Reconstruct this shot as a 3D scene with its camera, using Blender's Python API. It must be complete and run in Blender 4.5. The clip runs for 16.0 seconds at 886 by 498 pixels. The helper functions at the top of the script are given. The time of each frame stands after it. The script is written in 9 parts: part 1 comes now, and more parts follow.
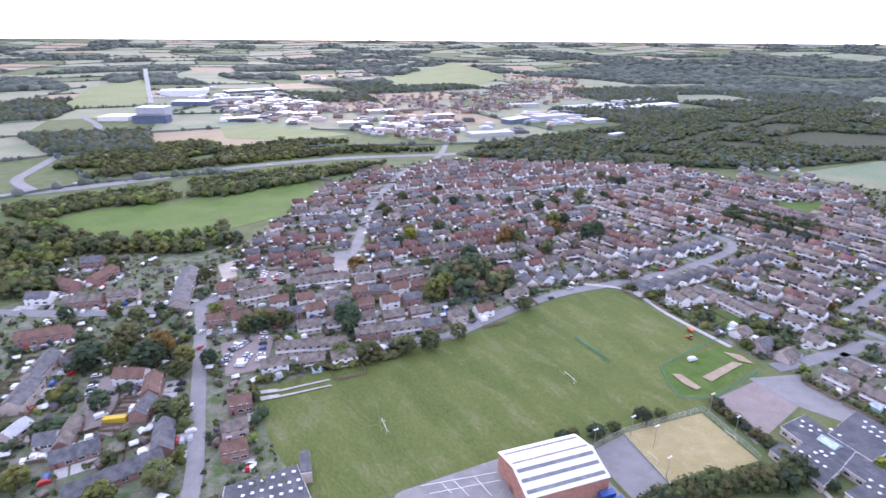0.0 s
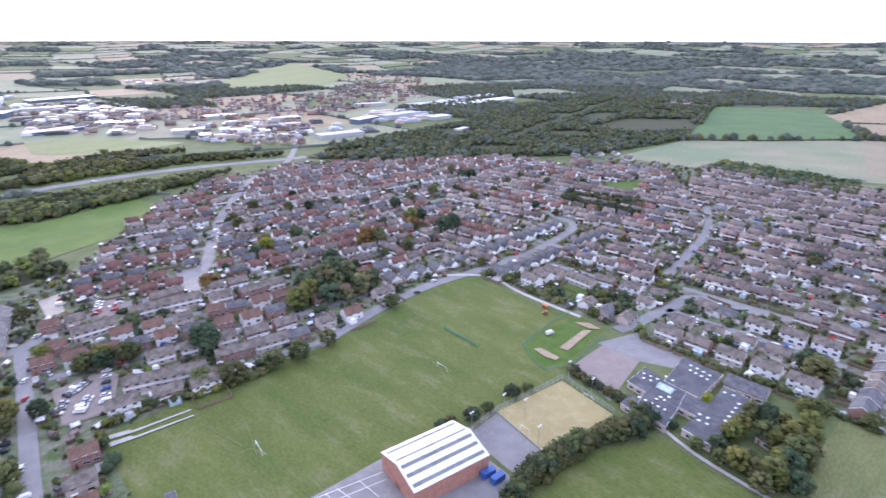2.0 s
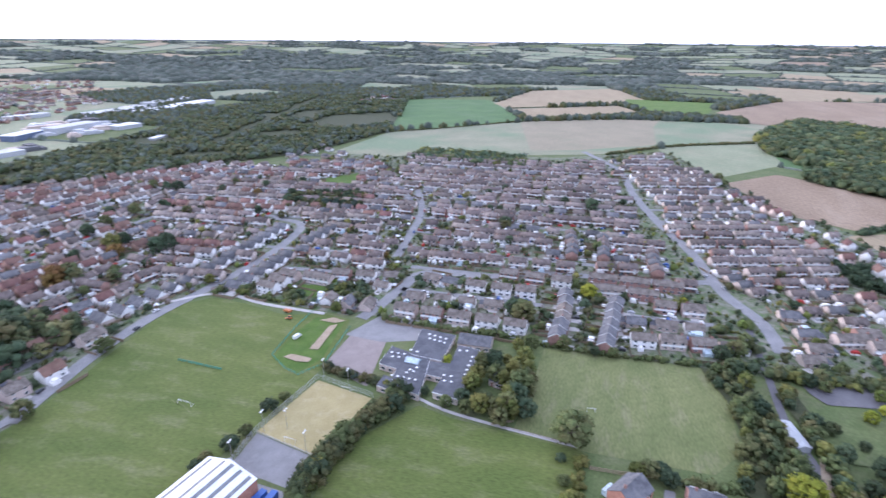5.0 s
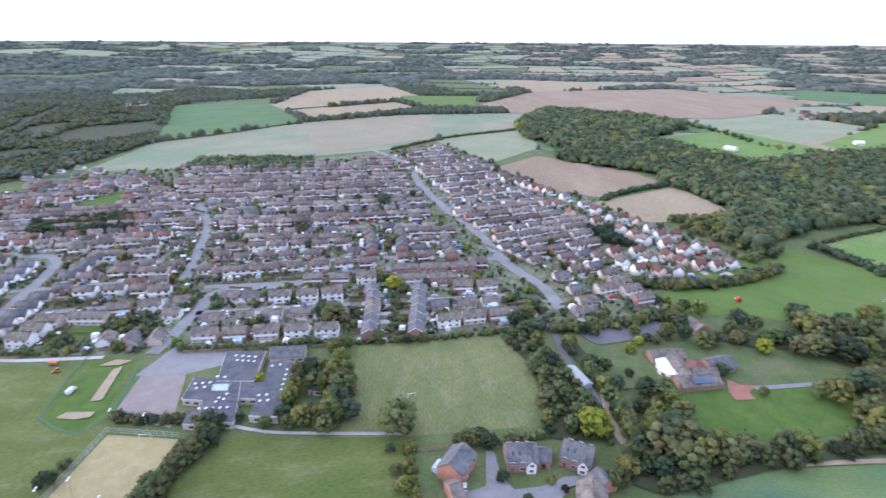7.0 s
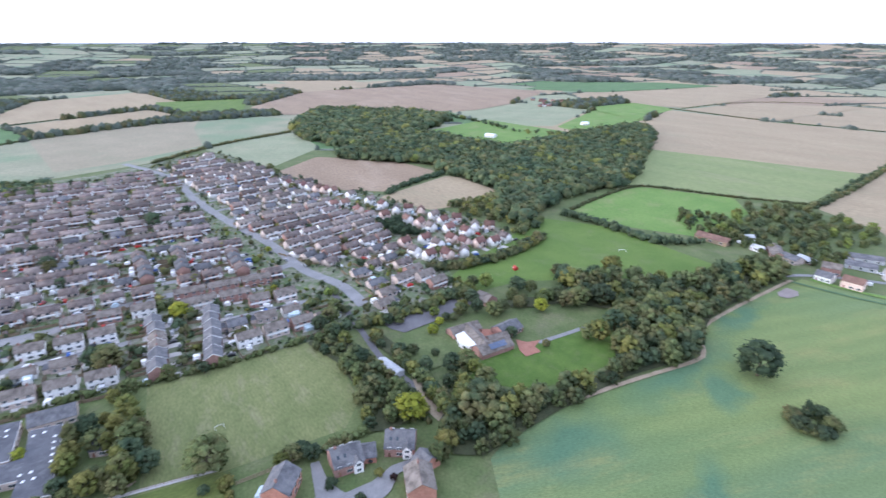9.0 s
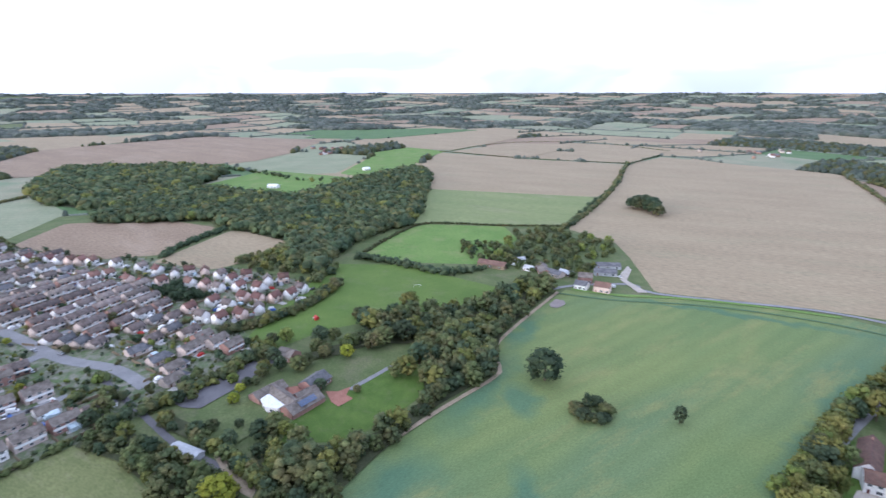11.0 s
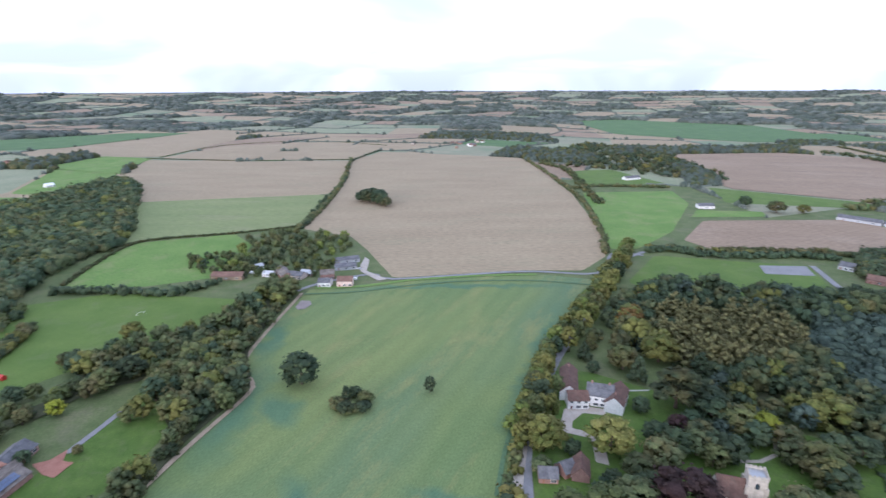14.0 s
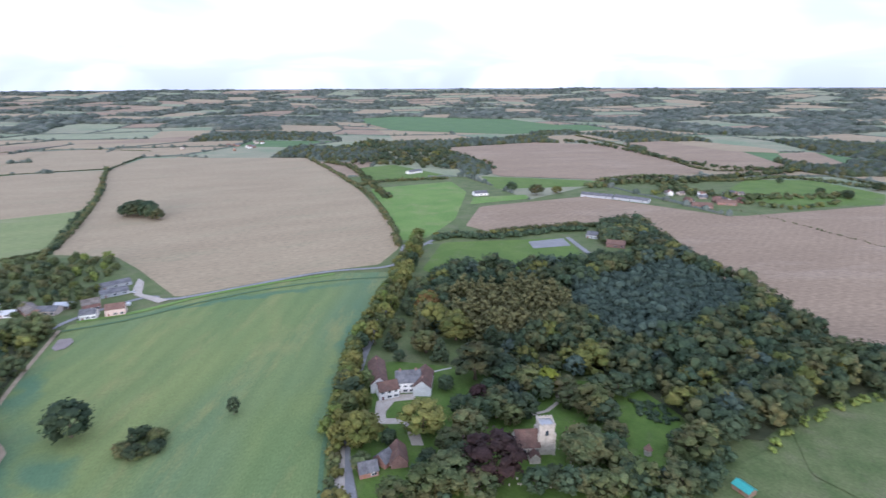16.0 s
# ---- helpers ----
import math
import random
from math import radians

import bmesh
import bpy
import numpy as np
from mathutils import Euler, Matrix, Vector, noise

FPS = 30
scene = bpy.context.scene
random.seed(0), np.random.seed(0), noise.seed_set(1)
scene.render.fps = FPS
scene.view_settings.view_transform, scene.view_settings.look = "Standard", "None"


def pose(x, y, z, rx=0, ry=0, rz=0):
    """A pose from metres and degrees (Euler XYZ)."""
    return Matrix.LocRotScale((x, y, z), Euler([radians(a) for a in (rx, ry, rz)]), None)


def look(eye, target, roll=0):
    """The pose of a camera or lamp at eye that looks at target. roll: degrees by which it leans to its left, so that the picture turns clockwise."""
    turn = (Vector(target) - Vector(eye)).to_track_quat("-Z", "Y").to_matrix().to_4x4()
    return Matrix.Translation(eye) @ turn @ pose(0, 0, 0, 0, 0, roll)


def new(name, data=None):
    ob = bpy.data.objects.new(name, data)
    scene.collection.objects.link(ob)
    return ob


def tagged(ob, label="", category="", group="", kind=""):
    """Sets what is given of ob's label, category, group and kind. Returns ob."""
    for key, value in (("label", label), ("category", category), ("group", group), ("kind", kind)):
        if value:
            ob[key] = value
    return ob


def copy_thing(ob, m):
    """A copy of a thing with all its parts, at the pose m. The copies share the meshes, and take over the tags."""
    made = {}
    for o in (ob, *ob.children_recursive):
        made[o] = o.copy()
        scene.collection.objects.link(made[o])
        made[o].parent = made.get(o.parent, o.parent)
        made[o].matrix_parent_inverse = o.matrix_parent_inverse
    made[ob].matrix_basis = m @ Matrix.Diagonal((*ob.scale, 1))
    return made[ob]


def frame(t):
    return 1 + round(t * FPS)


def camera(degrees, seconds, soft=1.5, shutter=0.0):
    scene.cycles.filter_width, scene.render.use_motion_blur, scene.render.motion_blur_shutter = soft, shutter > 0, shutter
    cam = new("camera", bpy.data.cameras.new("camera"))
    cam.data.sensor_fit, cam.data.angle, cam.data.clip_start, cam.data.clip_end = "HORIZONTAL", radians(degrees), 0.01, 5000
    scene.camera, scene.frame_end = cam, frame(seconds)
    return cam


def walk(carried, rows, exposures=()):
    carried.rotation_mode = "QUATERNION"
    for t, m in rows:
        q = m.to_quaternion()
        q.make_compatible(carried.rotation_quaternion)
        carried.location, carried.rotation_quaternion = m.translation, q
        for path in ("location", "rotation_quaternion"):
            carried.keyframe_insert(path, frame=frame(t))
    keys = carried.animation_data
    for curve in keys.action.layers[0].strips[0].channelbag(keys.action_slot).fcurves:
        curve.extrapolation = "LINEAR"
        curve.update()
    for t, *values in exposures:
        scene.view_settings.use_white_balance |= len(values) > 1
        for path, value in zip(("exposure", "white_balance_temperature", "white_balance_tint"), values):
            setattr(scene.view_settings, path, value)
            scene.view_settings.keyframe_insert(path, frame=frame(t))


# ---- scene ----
# ---- camera ----
EYE = 150.0
cam = camera(78.03, 16.0, soft=1.45, shutter=0.5)
# seconds, yaw, pitch, roll: the camera hangs in one place and turns to its right
TURN = [
    (0, 0.00, -21.15, -0.41),
    (0.5, -3.88, -21.16, -0.33),
    (1, -7.15, -21.14, -0.25),
    (1.5, -10.61, -21.15, -0.21),
    (2, -15.54, -21.13, -0.12),
    (2.5, -20.85, -21.15, 0.02),
    (3, -25.79, -21.07, -0.15),
    (3.2, -27.64, -21.10, -0.17),
    (5.3, -49.01, -21.06, -0.60),
    (5.5, -52.08, -21.05, -0.66),
    (6, -58.14, -21.04, -0.54),
    (6.5, -61.88, -21.00, -0.41),
    (7, -66.99, -21.00, -0.32),
    (7.5, -72.48, -20.96, -0.24),
    (8, -78.49, -20.94, -0.27),
    (8.5, -83.99, -20.98, -0.11),
    (9, -89.88, -20.99, -0.01),
    (9.1, -91.07, -20.90, 0.00),
    (9.2, -92.26, -20.30, 0.00),
    (9.3, -93.46, -19.25, 0.00),
    (9.4, -94.65, -17.95, 0.00),
    (9.5, -95.84, -16.95, -0.01),
    (9.7, -98.35, -16.39, 0.05),
    (11.8, -119.51, -16.25, 0.10),
    (12, -121.40, -16.26, 0.12),
    (12.5, -125.87, -16.28, 0.18),
    (13, -130.45, -16.33, 0.22),
    (13.5, -134.90, -16.41, 0.28),
    (14, -140.20, -16.42, 0.20),
    (14.5, -145.66, -16.55, 0.30),
    (15, -151.34, -16.58, 0.30),
    (15.5, -156.68, -16.72, 0.35),
    (16, -162.32, -16.67, 0.25),
]
walk(cam, [(t, pose(0, 0, EYE, 90 + pitch, roll, yaw)) for t, yaw, pitch, roll in TURN],
     exposures=[(0.0, 0.71, 5400, 28), (3.0, 0.63, 5320, 24), (7.0, 0.62, 5240, 19), (9.0, 0.65, 5240, 16), (12.0, 0.28, 5240, 16), (16.0, 0.28, 5240, 17)])


# ---- sky and sun: a low veiled sun under thin bright cloud ----
SUN_AZ, SUN_EL = radians(13.0), radians(9.0)
sun_way = Vector((-math.sin(SUN_AZ) * math.cos(SUN_EL), math.cos(SUN_AZ) * math.cos(SUN_EL), math.sin(SUN_EL)))
world = bpy.data.worlds.new("sky")
world.use_nodes = True
scene.world = world
wt = world.node_tree
wt.nodes.clear()


def wnode(kind, **values):
    n = wt.nodes.new(kind)
    for k, v in values.items():
        n.inputs[k].default_value = v
    return n


sky = wt.nodes.new("ShaderNodeTexSky")
sky.sky_type, sky.sun_disc = "NISHITA", False
sky.sun_elevation, sky.sun_rotation = SUN_EL, -SUN_AZ
sky.air_density, sky.dust_density, sky.ozone_density = 1.0, 2.0, 1.0
way = wt.nodes.new("ShaderNodeTexCoord")
split = wt.nodes.new("ShaderNodeSeparateXYZ")
wt.links.new(way.outputs["Generated"], split.inputs[0])
up = wt.nodes.new("ShaderNodeMath")
up.operation = "MAXIMUM"
up.inputs[1].default_value = 0.02
wt.links.new(split.outputs["Z"], up.inputs[0])
high = wt.nodes.new("ShaderNodeMath")
high.operation = "ADD"
high.inputs[1].default_value = 0.20
wt.links.new(up.outputs[0], high.inputs[0])
over = wt.nodes.new("ShaderNodeVectorMath")
over.operation = "DIVIDE"
both = wt.nodes.new("ShaderNodeCombineXYZ")
for k in range(3):
    wt.links.new(high.outputs[0], both.inputs[k])
wt.links.new(way.outputs["Generated"], over.inputs[0])
wt.links.new(both.outputs[0], over.inputs[1])
cloud = wnode("ShaderNodeTexNoise", Scale=0.95, Detail=3.5, Roughness=0.5, Distortion=0.4)
wt.links.new(over.outputs[0], cloud.inputs["Vector"])
veil = wt.nodes.new("ShaderNodeMapRange")
veil.interpolation_type = "SMOOTHSTEP"
for k, v in (("From Min", 0.40), ("From Max", 0.68), ("To Min", 0.0), ("To Max", 1.0)):
    veil.inputs[k].default_value = v
wt.links.new(cloud.outputs["Fac"], veil.inputs["Value"])
# the cloud is brightest towards the sun
dot = wt.nodes.new("ShaderNodeVectorMath")
dot.operation = "DOT_PRODUCT"
dot.inputs[1].default_value = sun_way
wt.links.new(way.outputs["Generated"], dot.inputs[0])
near = wt.nodes.new("ShaderNodeMapRange")
near.interpolation_type = "SMOOTHSTEP"
for k, v in (("From Min", -0.55), ("From Max", 0.55), ("To Min", 0.0), ("To Max", 1.0)):
    near.inputs[k].default_value = v
wt.links.new(dot.outputs["Value"], near.inputs["Value"])
full = wt.nodes.new("ShaderNodeMath")
full.operation = "MAXIMUM"
wt.links.new(veil.outputs[0], full.inputs[0])
wt.links.new(near.outputs[0], full.inputs[1])
thin = wt.nodes.new("ShaderNodeMix")
thin.data_type = "RGBA"
thin.inputs["A"].default_value = (0.67, 0.69, 0.80, 1)
thin.inputs["B"].default_value = (1.06, 1.06, 1.09, 1)
wt.links.new(full.outputs[0], thin.inputs["Factor"])
scaled = wt.nodes.new("ShaderNodeVectorMath")
scaled.operation = "SCALE"
scaled.inputs["Scale"].default_value = 0.05
wt.links.new(sky.outputs[0], scaled.inputs[0])
total = wt.nodes.new("ShaderNodeVectorMath")
total.operation = "ADD"
wt.links.new(scaled.outputs[0], total.inputs[0])
wt.links.new(thin.outputs["Result"], total.inputs[1])
glow = wt.nodes.new("ShaderNodeBackground")
glow.inputs["Strength"].default_value = 1.0
wt.links.new(total.outputs[0], glow.inputs["Color"])
out = wt.nodes.new("ShaderNodeOutputWorld")
wt.links.new(glow.outputs[0], out.inputs["Surface"])

sun = new("sun", bpy.data.lights.new("sun", "SUN"))
sun.data.energy, sun.data.angle, sun.data.color = 1.5, radians(14), (1.0, 0.86, 0.72)
sun.matrix_world = look(sun_way * 100, (0, 0, 0))


# ---- materials ----
def surface(name, low, high, size=8.0, fine=0.6, rough=0.9, bump=0.3, metal=0.0, vary=0.0, island=0.0, third=None, rows=None, stain=None, spec=0.3, long=None, spots=None, speckle=(0.72, 1.25)):
    """A two-scale surface: low and high colours blended by noise `size` metres wide and grain `fine` metres wide.
    vary, island: how much each object or each loose piece differs; rows: (degrees, metres, depth) of drilled lines; long: (degrees, ratio) by which patches are drawn out; stain: (colour, metres, amount);
    spots: (colour, amount, [(x, y, half length, half width, degrees), ...]), soft-edged patches of lusher growth."""
    m = bpy.data.materials.new(name)
    m.use_nodes = True
    t = m.node_tree
    n, link = t.nodes, t.links.new
    b = n["Principled BSDF"]
    b.inputs["Roughness"].default_value, b.inputs["Metallic"].default_value = rough, metal
    b.inputs["Specular IOR Level"].default_value = spec
    geo = n.new("ShaderNodeNewGeometry")
    place = geo.outputs["Position"]

    drawn = place
    if long:
        turn = n.new("ShaderNodeMapping")
        turn.inputs["Rotation"].default_value = (0, 0, radians(-long[0]))
        link(place, turn.inputs["Vector"])
        thin = n.new("ShaderNodeVectorMath")
        thin.operation = "MULTIPLY"
        thin.inputs[1].default_value = (1.0 / long[1], 1.0, 1.0)
        link(turn.outputs[0], thin.inputs[0])
        drawn = thin.outputs[0]

    def tex(scale, detail=3.0, roughness=0.55):
        k = n.new("ShaderNodeTexNoise")
        k.inputs["Scale"].default_value, k.inputs["Detail"].default_value, k.inputs["Roughness"].default_value = scale, detail, roughness
        link(drawn, k.inputs["Vector"])
        return k.outputs["Fac"]

    def span(v, a, c, lo=0.0, hi=1.0):
        k = n.new("ShaderNodeMapRange")
        for key, val in (("From Min", a), ("From Max", c), ("To Min", lo), ("To Max", hi)):
            k.inputs[key].default_value = val
        link(v, k.inputs["Value"])
        return k.outputs[0]

    def blend(f, a, c, kind="MIX"):
        k = n.new("ShaderNodeMix")
        k.data_type, k.blend_type = "RGBA", kind
        for key, v in (("Factor", f), ("A", a), ("B", c)):
            if isinstance(v, (int, float)):
                k.inputs[key].default_value = v
            elif isinstance(v, tuple):
                k.inputs[key].default_value = (*v, 1)
            else:
                link(v, k.inputs[key])
        return k.outputs["Result"]

    grain = tex(1.0 / fine, 3.0, 0.6)
    broad = tex(1.0 / size, 4.0, 0.6)
    colour = blend(span(broad, 0.36, 0.64), low, high)
    if third:
        colour = blend(span(tex(0.45 / size, 3.0), 0.48, 0.62), colour, third)
    if rows:
        angle, gap, depth = rows
        turn = n.new("ShaderNodeMapping")
        turn.inputs["Rotation"].default_value = (0, 0, radians(angle))
        link(place, turn.inputs["Vector"])
        wave = n.new("ShaderNodeTexWave")
        wave.inputs["Scale"].default_value = 0.314 / gap
        wave.inputs["Distortion"].default_value, wave.inputs["Detail"].default_value = 1.5, 2.0
        wave.inputs["Detail Scale"].default_value = 0.4
        link(turn.outputs[0], wave.inputs["Vector"])
        colour = blend(span(wave.outputs["Fac"], 0.0, 1.0, 0.0, depth), colour, (low[0] * 0.6, low[1] * 0.62, low[2] * 0.6))
    if stain:
        tint, wide, much = stain
        colour = blend(span(tex(1.0 / wide, 5.0, 0.7), 0.52, 0.68, 0.0, much), colour, tint)
    if spots:
        tint, much, ovals = spots
        wander = n.new("ShaderNodeTexNoise")
        wander.inputs["Scale"].default_value, wander.inputs["Detail"].default_value = 0.05, 3.0
        link(place, wander.inputs["Vector"])
        push = n.new("ShaderNodeVectorMath")
        push.operation = "MULTIPLY_ADD"
        push.inputs[1].default_value = (26.0, 26.0, 0.0)
        link(wander.outputs["Color"], push.inputs[0])
        link(place, push.inputs[2])
        most = None
        for x, y, a, c, deg in ovals:
            k = n.new("ShaderNodeMapping")
            k.vector_type = "TEXTURE"
            k.inputs["Location"].default_value = (x + 13.0, y + 13.0, 0)
            k.inputs["Rotation"].default_value = (0, 0, radians(deg))
            k.inputs["Scale"].default_value = (a, c, 1000.0)
            link(push.outputs[0], k.inputs["Vector"])
            far = n.new("ShaderNodeVectorMath")
            far.operation = "LENGTH"
            link(k.outputs[0], far.inputs[0])
            fade = span(far.outputs["Value"], 0.35, 1.15, much, 0.0)
            if most is not None:
                top = n.new("ShaderNodeMath")
                top.operation = "MAXIMUM"
                link(most, top.inputs[0])
                link(fade, top.inputs[1])
                fade = top.outputs[0]
            most = fade
        colour = blend(most, colour, tint)
    g = n.new("ShaderNodeCombineColor")
    shade = span(grain, 0.25, 0.75, *speckle)
    for k in range(3):
        link(shade, g.inputs[k])
    colour = blend(1.0, colour, g.outputs[0], "MULTIPLY")
    for amount, source in ((vary, "object"), (island, "piece")):
        if amount:
            if source == "object":
                rnd = n.new("ShaderNodeObjectInfo").outputs["Random"]
            else:
                rnd = geo.outputs["Random Per Island"]
            h = n.new("ShaderNodeHueSaturation")
            link(colour, h.inputs["Color"])
            link(span(rnd, 0.0, 1.0, 1.0 - amount, 1.0 + amount), h.inputs["Value"])
            mix = n.new("ShaderNodeMath")
            mix.operation = "PINGPONG"
            mix.inputs[1].default_value = 0.17
            link(rnd, mix.inputs[0])
            link(span(mix.outputs[0], 0.0, 0.17, 0.5 - amount * 0.05, 0.5 + amount * 0.05), h.inputs["Hue"])
            colour = h.outputs[0]
    link(colour, b.inputs["Base Color"])
    if bump:
        k = n.new("ShaderNodeBump")
        k.inputs["Strength"].default_value, k.inputs["Distance"].default_value = bump, min(0.3, fine * 0.5)
        link(grain, k.inputs["Height"])
        link(k.outputs[0], b.inputs["Normal"])
    return m


def glass(name, tint=(0.03, 0.04, 0.05)):
    m = surface(name, tint, tuple(c * 1.6 for c in tint), 2.0, 0.5, 0.08, 0.0, spec=0.6)
    return m


M = {}
# land
M["rough_grass"] = surface("rough_grass", (0.088, 0.122, 0.040), (0.13, 0.155, 0.060), 14, 1.2, stain=((0.17, 0.155, 0.095), 25, 0.55))
M["pitch"] = surface("pitch_grass", (0.092, 0.123, 0.027), (0.126, 0.150, 0.038), 18, 0.9, bump=0.2, stain=((0.19, 0.19, 0.10), 9, 0.5), long=(-58, 2.5))
M["lawn"] = surface("lawn_grass", (0.068, 0.122, 0.018), (0.097, 0.154, 0.027), 9, 0.6, bump=0.2, stain=((0.125, 0.145, 0.062), 7, 0.45))
M["meadow"] = surface("meadow_grass", (0.090, 0.150, 0.026), (0.121, 0.180, 0.036), 30, 0.8, bump=0.2, stain=((0.155, 0.175, 0.078), 25, 0.5))
M["bright_crop"] = surface("bright_green_crop", (0.122, 0.21, 0.044), (0.158, 0.245, 0.057), 40, 2.0, stain=((0.23, 0.235, 0.10), 35, 0.7))
M["crop"] = surface("young_crop", (0.140, 0.196, 0.070), (0.192, 0.232, 0.079), 48, 0.45, bump=0.1, rows=(-15, 13.0, 0.16), stain=((0.235, 0.238, 0.088), 26, 0.75), third=(0.118, 0.180, 0.088), long=(-75, 3.4),
                    spots=((0.070, 0.148, 0.090), 0.70, [(228, -116, 48, 13, -50), (210, -128, 20, 10, -20), (176, -52, 26, 16, -45), (107, -132, 24, 8, 20), (142, -262, 95, 7, -72), (250, -318, 105, 5, 42), (150, -92, 22, 8, -35), (282, -172, 34, 9, -48)]))
M["tramline"] = surface("wheel_track_in_crop", (0.085, 0.145, 0.072), (0.10, 0.165, 0.08), 8, 0.8, bump=0.2)
M["tarmac_dark"] = surface("dark_tarmac", (0.125, 0.12, 0.128), (0.165, 0.158, 0.165), 9, 0.3, 0.85, 0.15, stain=((0.20, 0.19, 0.19), 6, 0.5))
M["pitch_dry"] = surface("dry_pitch_grass", (0.132, 0.155, 0.055), (0.175, 0.190, 0.074), 14, 0.9, bump=0.2, rows=(-62, 9.0, 0.10), stain=((0.235, 0.22, 0.125), 8, 0.55), long=(31, 3.0))
M["thin_green"] = surface("green_regrowth", (0.185, 0.225, 0.085), (0.225, 0.255, 0.105), 40, 2, rows=(20, 8, 0.1), stain=((0.28, 0.25, 0.16), 35, 0.5), long=(40, 4.0))
M["pale_crop"] = surface("pale_green_crop", (0.225, 0.252, 0.150), (0.275, 0.29, 0.18), 60, 3, rows=(10, 14, 0.12), stain=((0.33, 0.30, 0.20), 70, 0.55))
M["deep_crop"] = surface("deep_green_crop", (0.084, 0.152, 0.056), (0.108, 0.182, 0.066), 50, 3, rows=(30, 9, 0.1), stain=((0.13, 0.18, 0.10), 60, 0.5))
M["stubble"] = surface("stubble_field", (0.304, 0.238, 0.148), (0.350, 0.278, 0.174), 45, 2, rows=(-131, 9, 0.09), stain=((0.29, 0.255, 0.155), 40, 0.6), long=(41, 3.0))
M["earth"] = surface("ploughed_earth", (0.258, 0.188, 0.124), (0.300, 0.221, 0.146), 50, 2, rows=(20, 7, 0.12), stain=((0.37, 0.29, 0.21), 60, 0.5), long=(25, 3.0))
M["dry_stubble"] = surface("dry_thin_stubble", (0.262, 0.232, 0.155), (0.305, 0.262, 0.178), 60, 3, rows=(15, 11, 0.1), stain=((0.24, 0.24, 0.15), 50, 0.5))
M["grey_crop"] = surface("thin_grey_green_crop", (0.225, 0.235, 0.150), (0.29, 0.28, 0.185), 70, 3, rows=(15, 11, 0.1), third=(0.19, 0.24, 0.14))
M["sand"] = surface("sand_court", (0.33, 0.278, 0.132), (0.375, 0.318, 0.156), 7, 0.5, bump=0.15, stain=((0.46, 0.40, 0.26), 6, 0.5))
M["tarmac"] = surface("worn_tarmac", (0.19, 0.185, 0.185), (0.24, 0.235, 0.235), 9, 0.3, 0.65, 0.15, stain=((0.30, 0.29, 0.28), 5, 0.5), spec=0.5)
M["road"] = surface("road_asphalt", (0.215, 0.212, 0.214), (0.262, 0.258, 0.258), 12, 0.3, 0.8, 0.15, stain=((0.31, 0.30, 0.30), 6, 0.4), spec=0.3)
M["paving"] = surface("concrete_paving", (0.41, 0.39, 0.365), (0.49, 0.47, 0.445), 4, 0.4, 0.9, 0.15)
M["yard_red"] = surface("reddish_tarmac", (0.245, 0.208, 0.192), (0.295, 0.250, 0.230), 8, 0.4, 0.9, 0.15, stain=((0.24, 0.20, 0.19), 6, 0.5))
M["brick_paving"] = surface("red_brick_paving", (0.30, 0.14, 0.10), (0.36, 0.18, 0.13), 4, 0.4, 0.9, 0.15)
M["dirt"] = surface("bare_dirt", (0.32, 0.25, 0.17), (0.40, 0.32, 0.23), 6, 0.5, stain=((0.20, 0.22, 0.10), 4, 0.5))
M["gravel"] = surface("gravel_drive", (0.40, 0.35, 0.29), (0.47, 0.42, 0.36), 6, 0.3)
M["gardens"] = surface("garden_ground", (0.085, 0.125, 0.042), (0.235, 0.220, 0.182), 6, 0.7, stain=((0.085, 0.150, 0.042), 8, 0.9))
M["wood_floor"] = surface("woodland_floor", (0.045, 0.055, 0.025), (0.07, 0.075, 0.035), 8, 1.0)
M["line"] = surface("white_line_paint", (0.70, 0.70, 0.68), (0.78, 0.78, 0.76), 2, 0.2, 0.7, 0.0)
# walls and roofs
M["brick_red"] = surface("red_brick", (0.30, 0.185, 0.145), (0.38, 0.245, 0.195), 2.0, 0.25, 0.9, 0.3, island=0.22)
M["brick_buff"] = surface("buff_brick", (0.52, 0.44, 0.38), (0.62, 0.53, 0.47), 2.0, 0.25, 0.9, 0.3, island=0.2)
M["brick_orange"] = surface("orange_brick", (0.37, 0.190, 0.130), (0.46, 0.245, 0.172), 2.0, 0.25, 0.9, 0.3, island=0.1)
M["render_white"] = surface("white_render", (0.78, 0.765, 0.74), (0.84, 0.83, 0.81), 3.0, 0.4, 0.85, 0.1, island=0.06, stain=((0.66, 0.64, 0.60), 2, 0.3))
M["render_pink"] = surface("pale_pink_render", (0.68, 0.53, 0.45), (0.76, 0.61, 0.53), 3.0, 0.4, 0.85, 0.1, island=0.15)
M["roof_brown"] = surface("brown_concrete_tile", (0.118, 0.097, 0.086), (0.235, 0.196, 0.176), 3.0, 0.35, 0.75, 0.4, island=0.42, stain=((0.27, 0.24, 0.215), 2.5, 0.5), spec=0.2)
M["roof_red"] = surface("red_clay_tile", (0.148, 0.084, 0.071), (0.222, 0.124, 0.102), 3.0, 0.35, 0.75, 0.4, island=0.3, stain=((0.18, 0.13, 0.10), 2.5, 0.5), spec=0.2)
M["roof_grey"] = surface("grey_slate", (0.096, 0.097, 0.105), (0.175, 0.175, 0.182), 3.0, 0.35, 0.75, 0.4, island=0.42, stain=((0.21, 0.20, 0.19), 2.5, 0.5), spec=0.2)
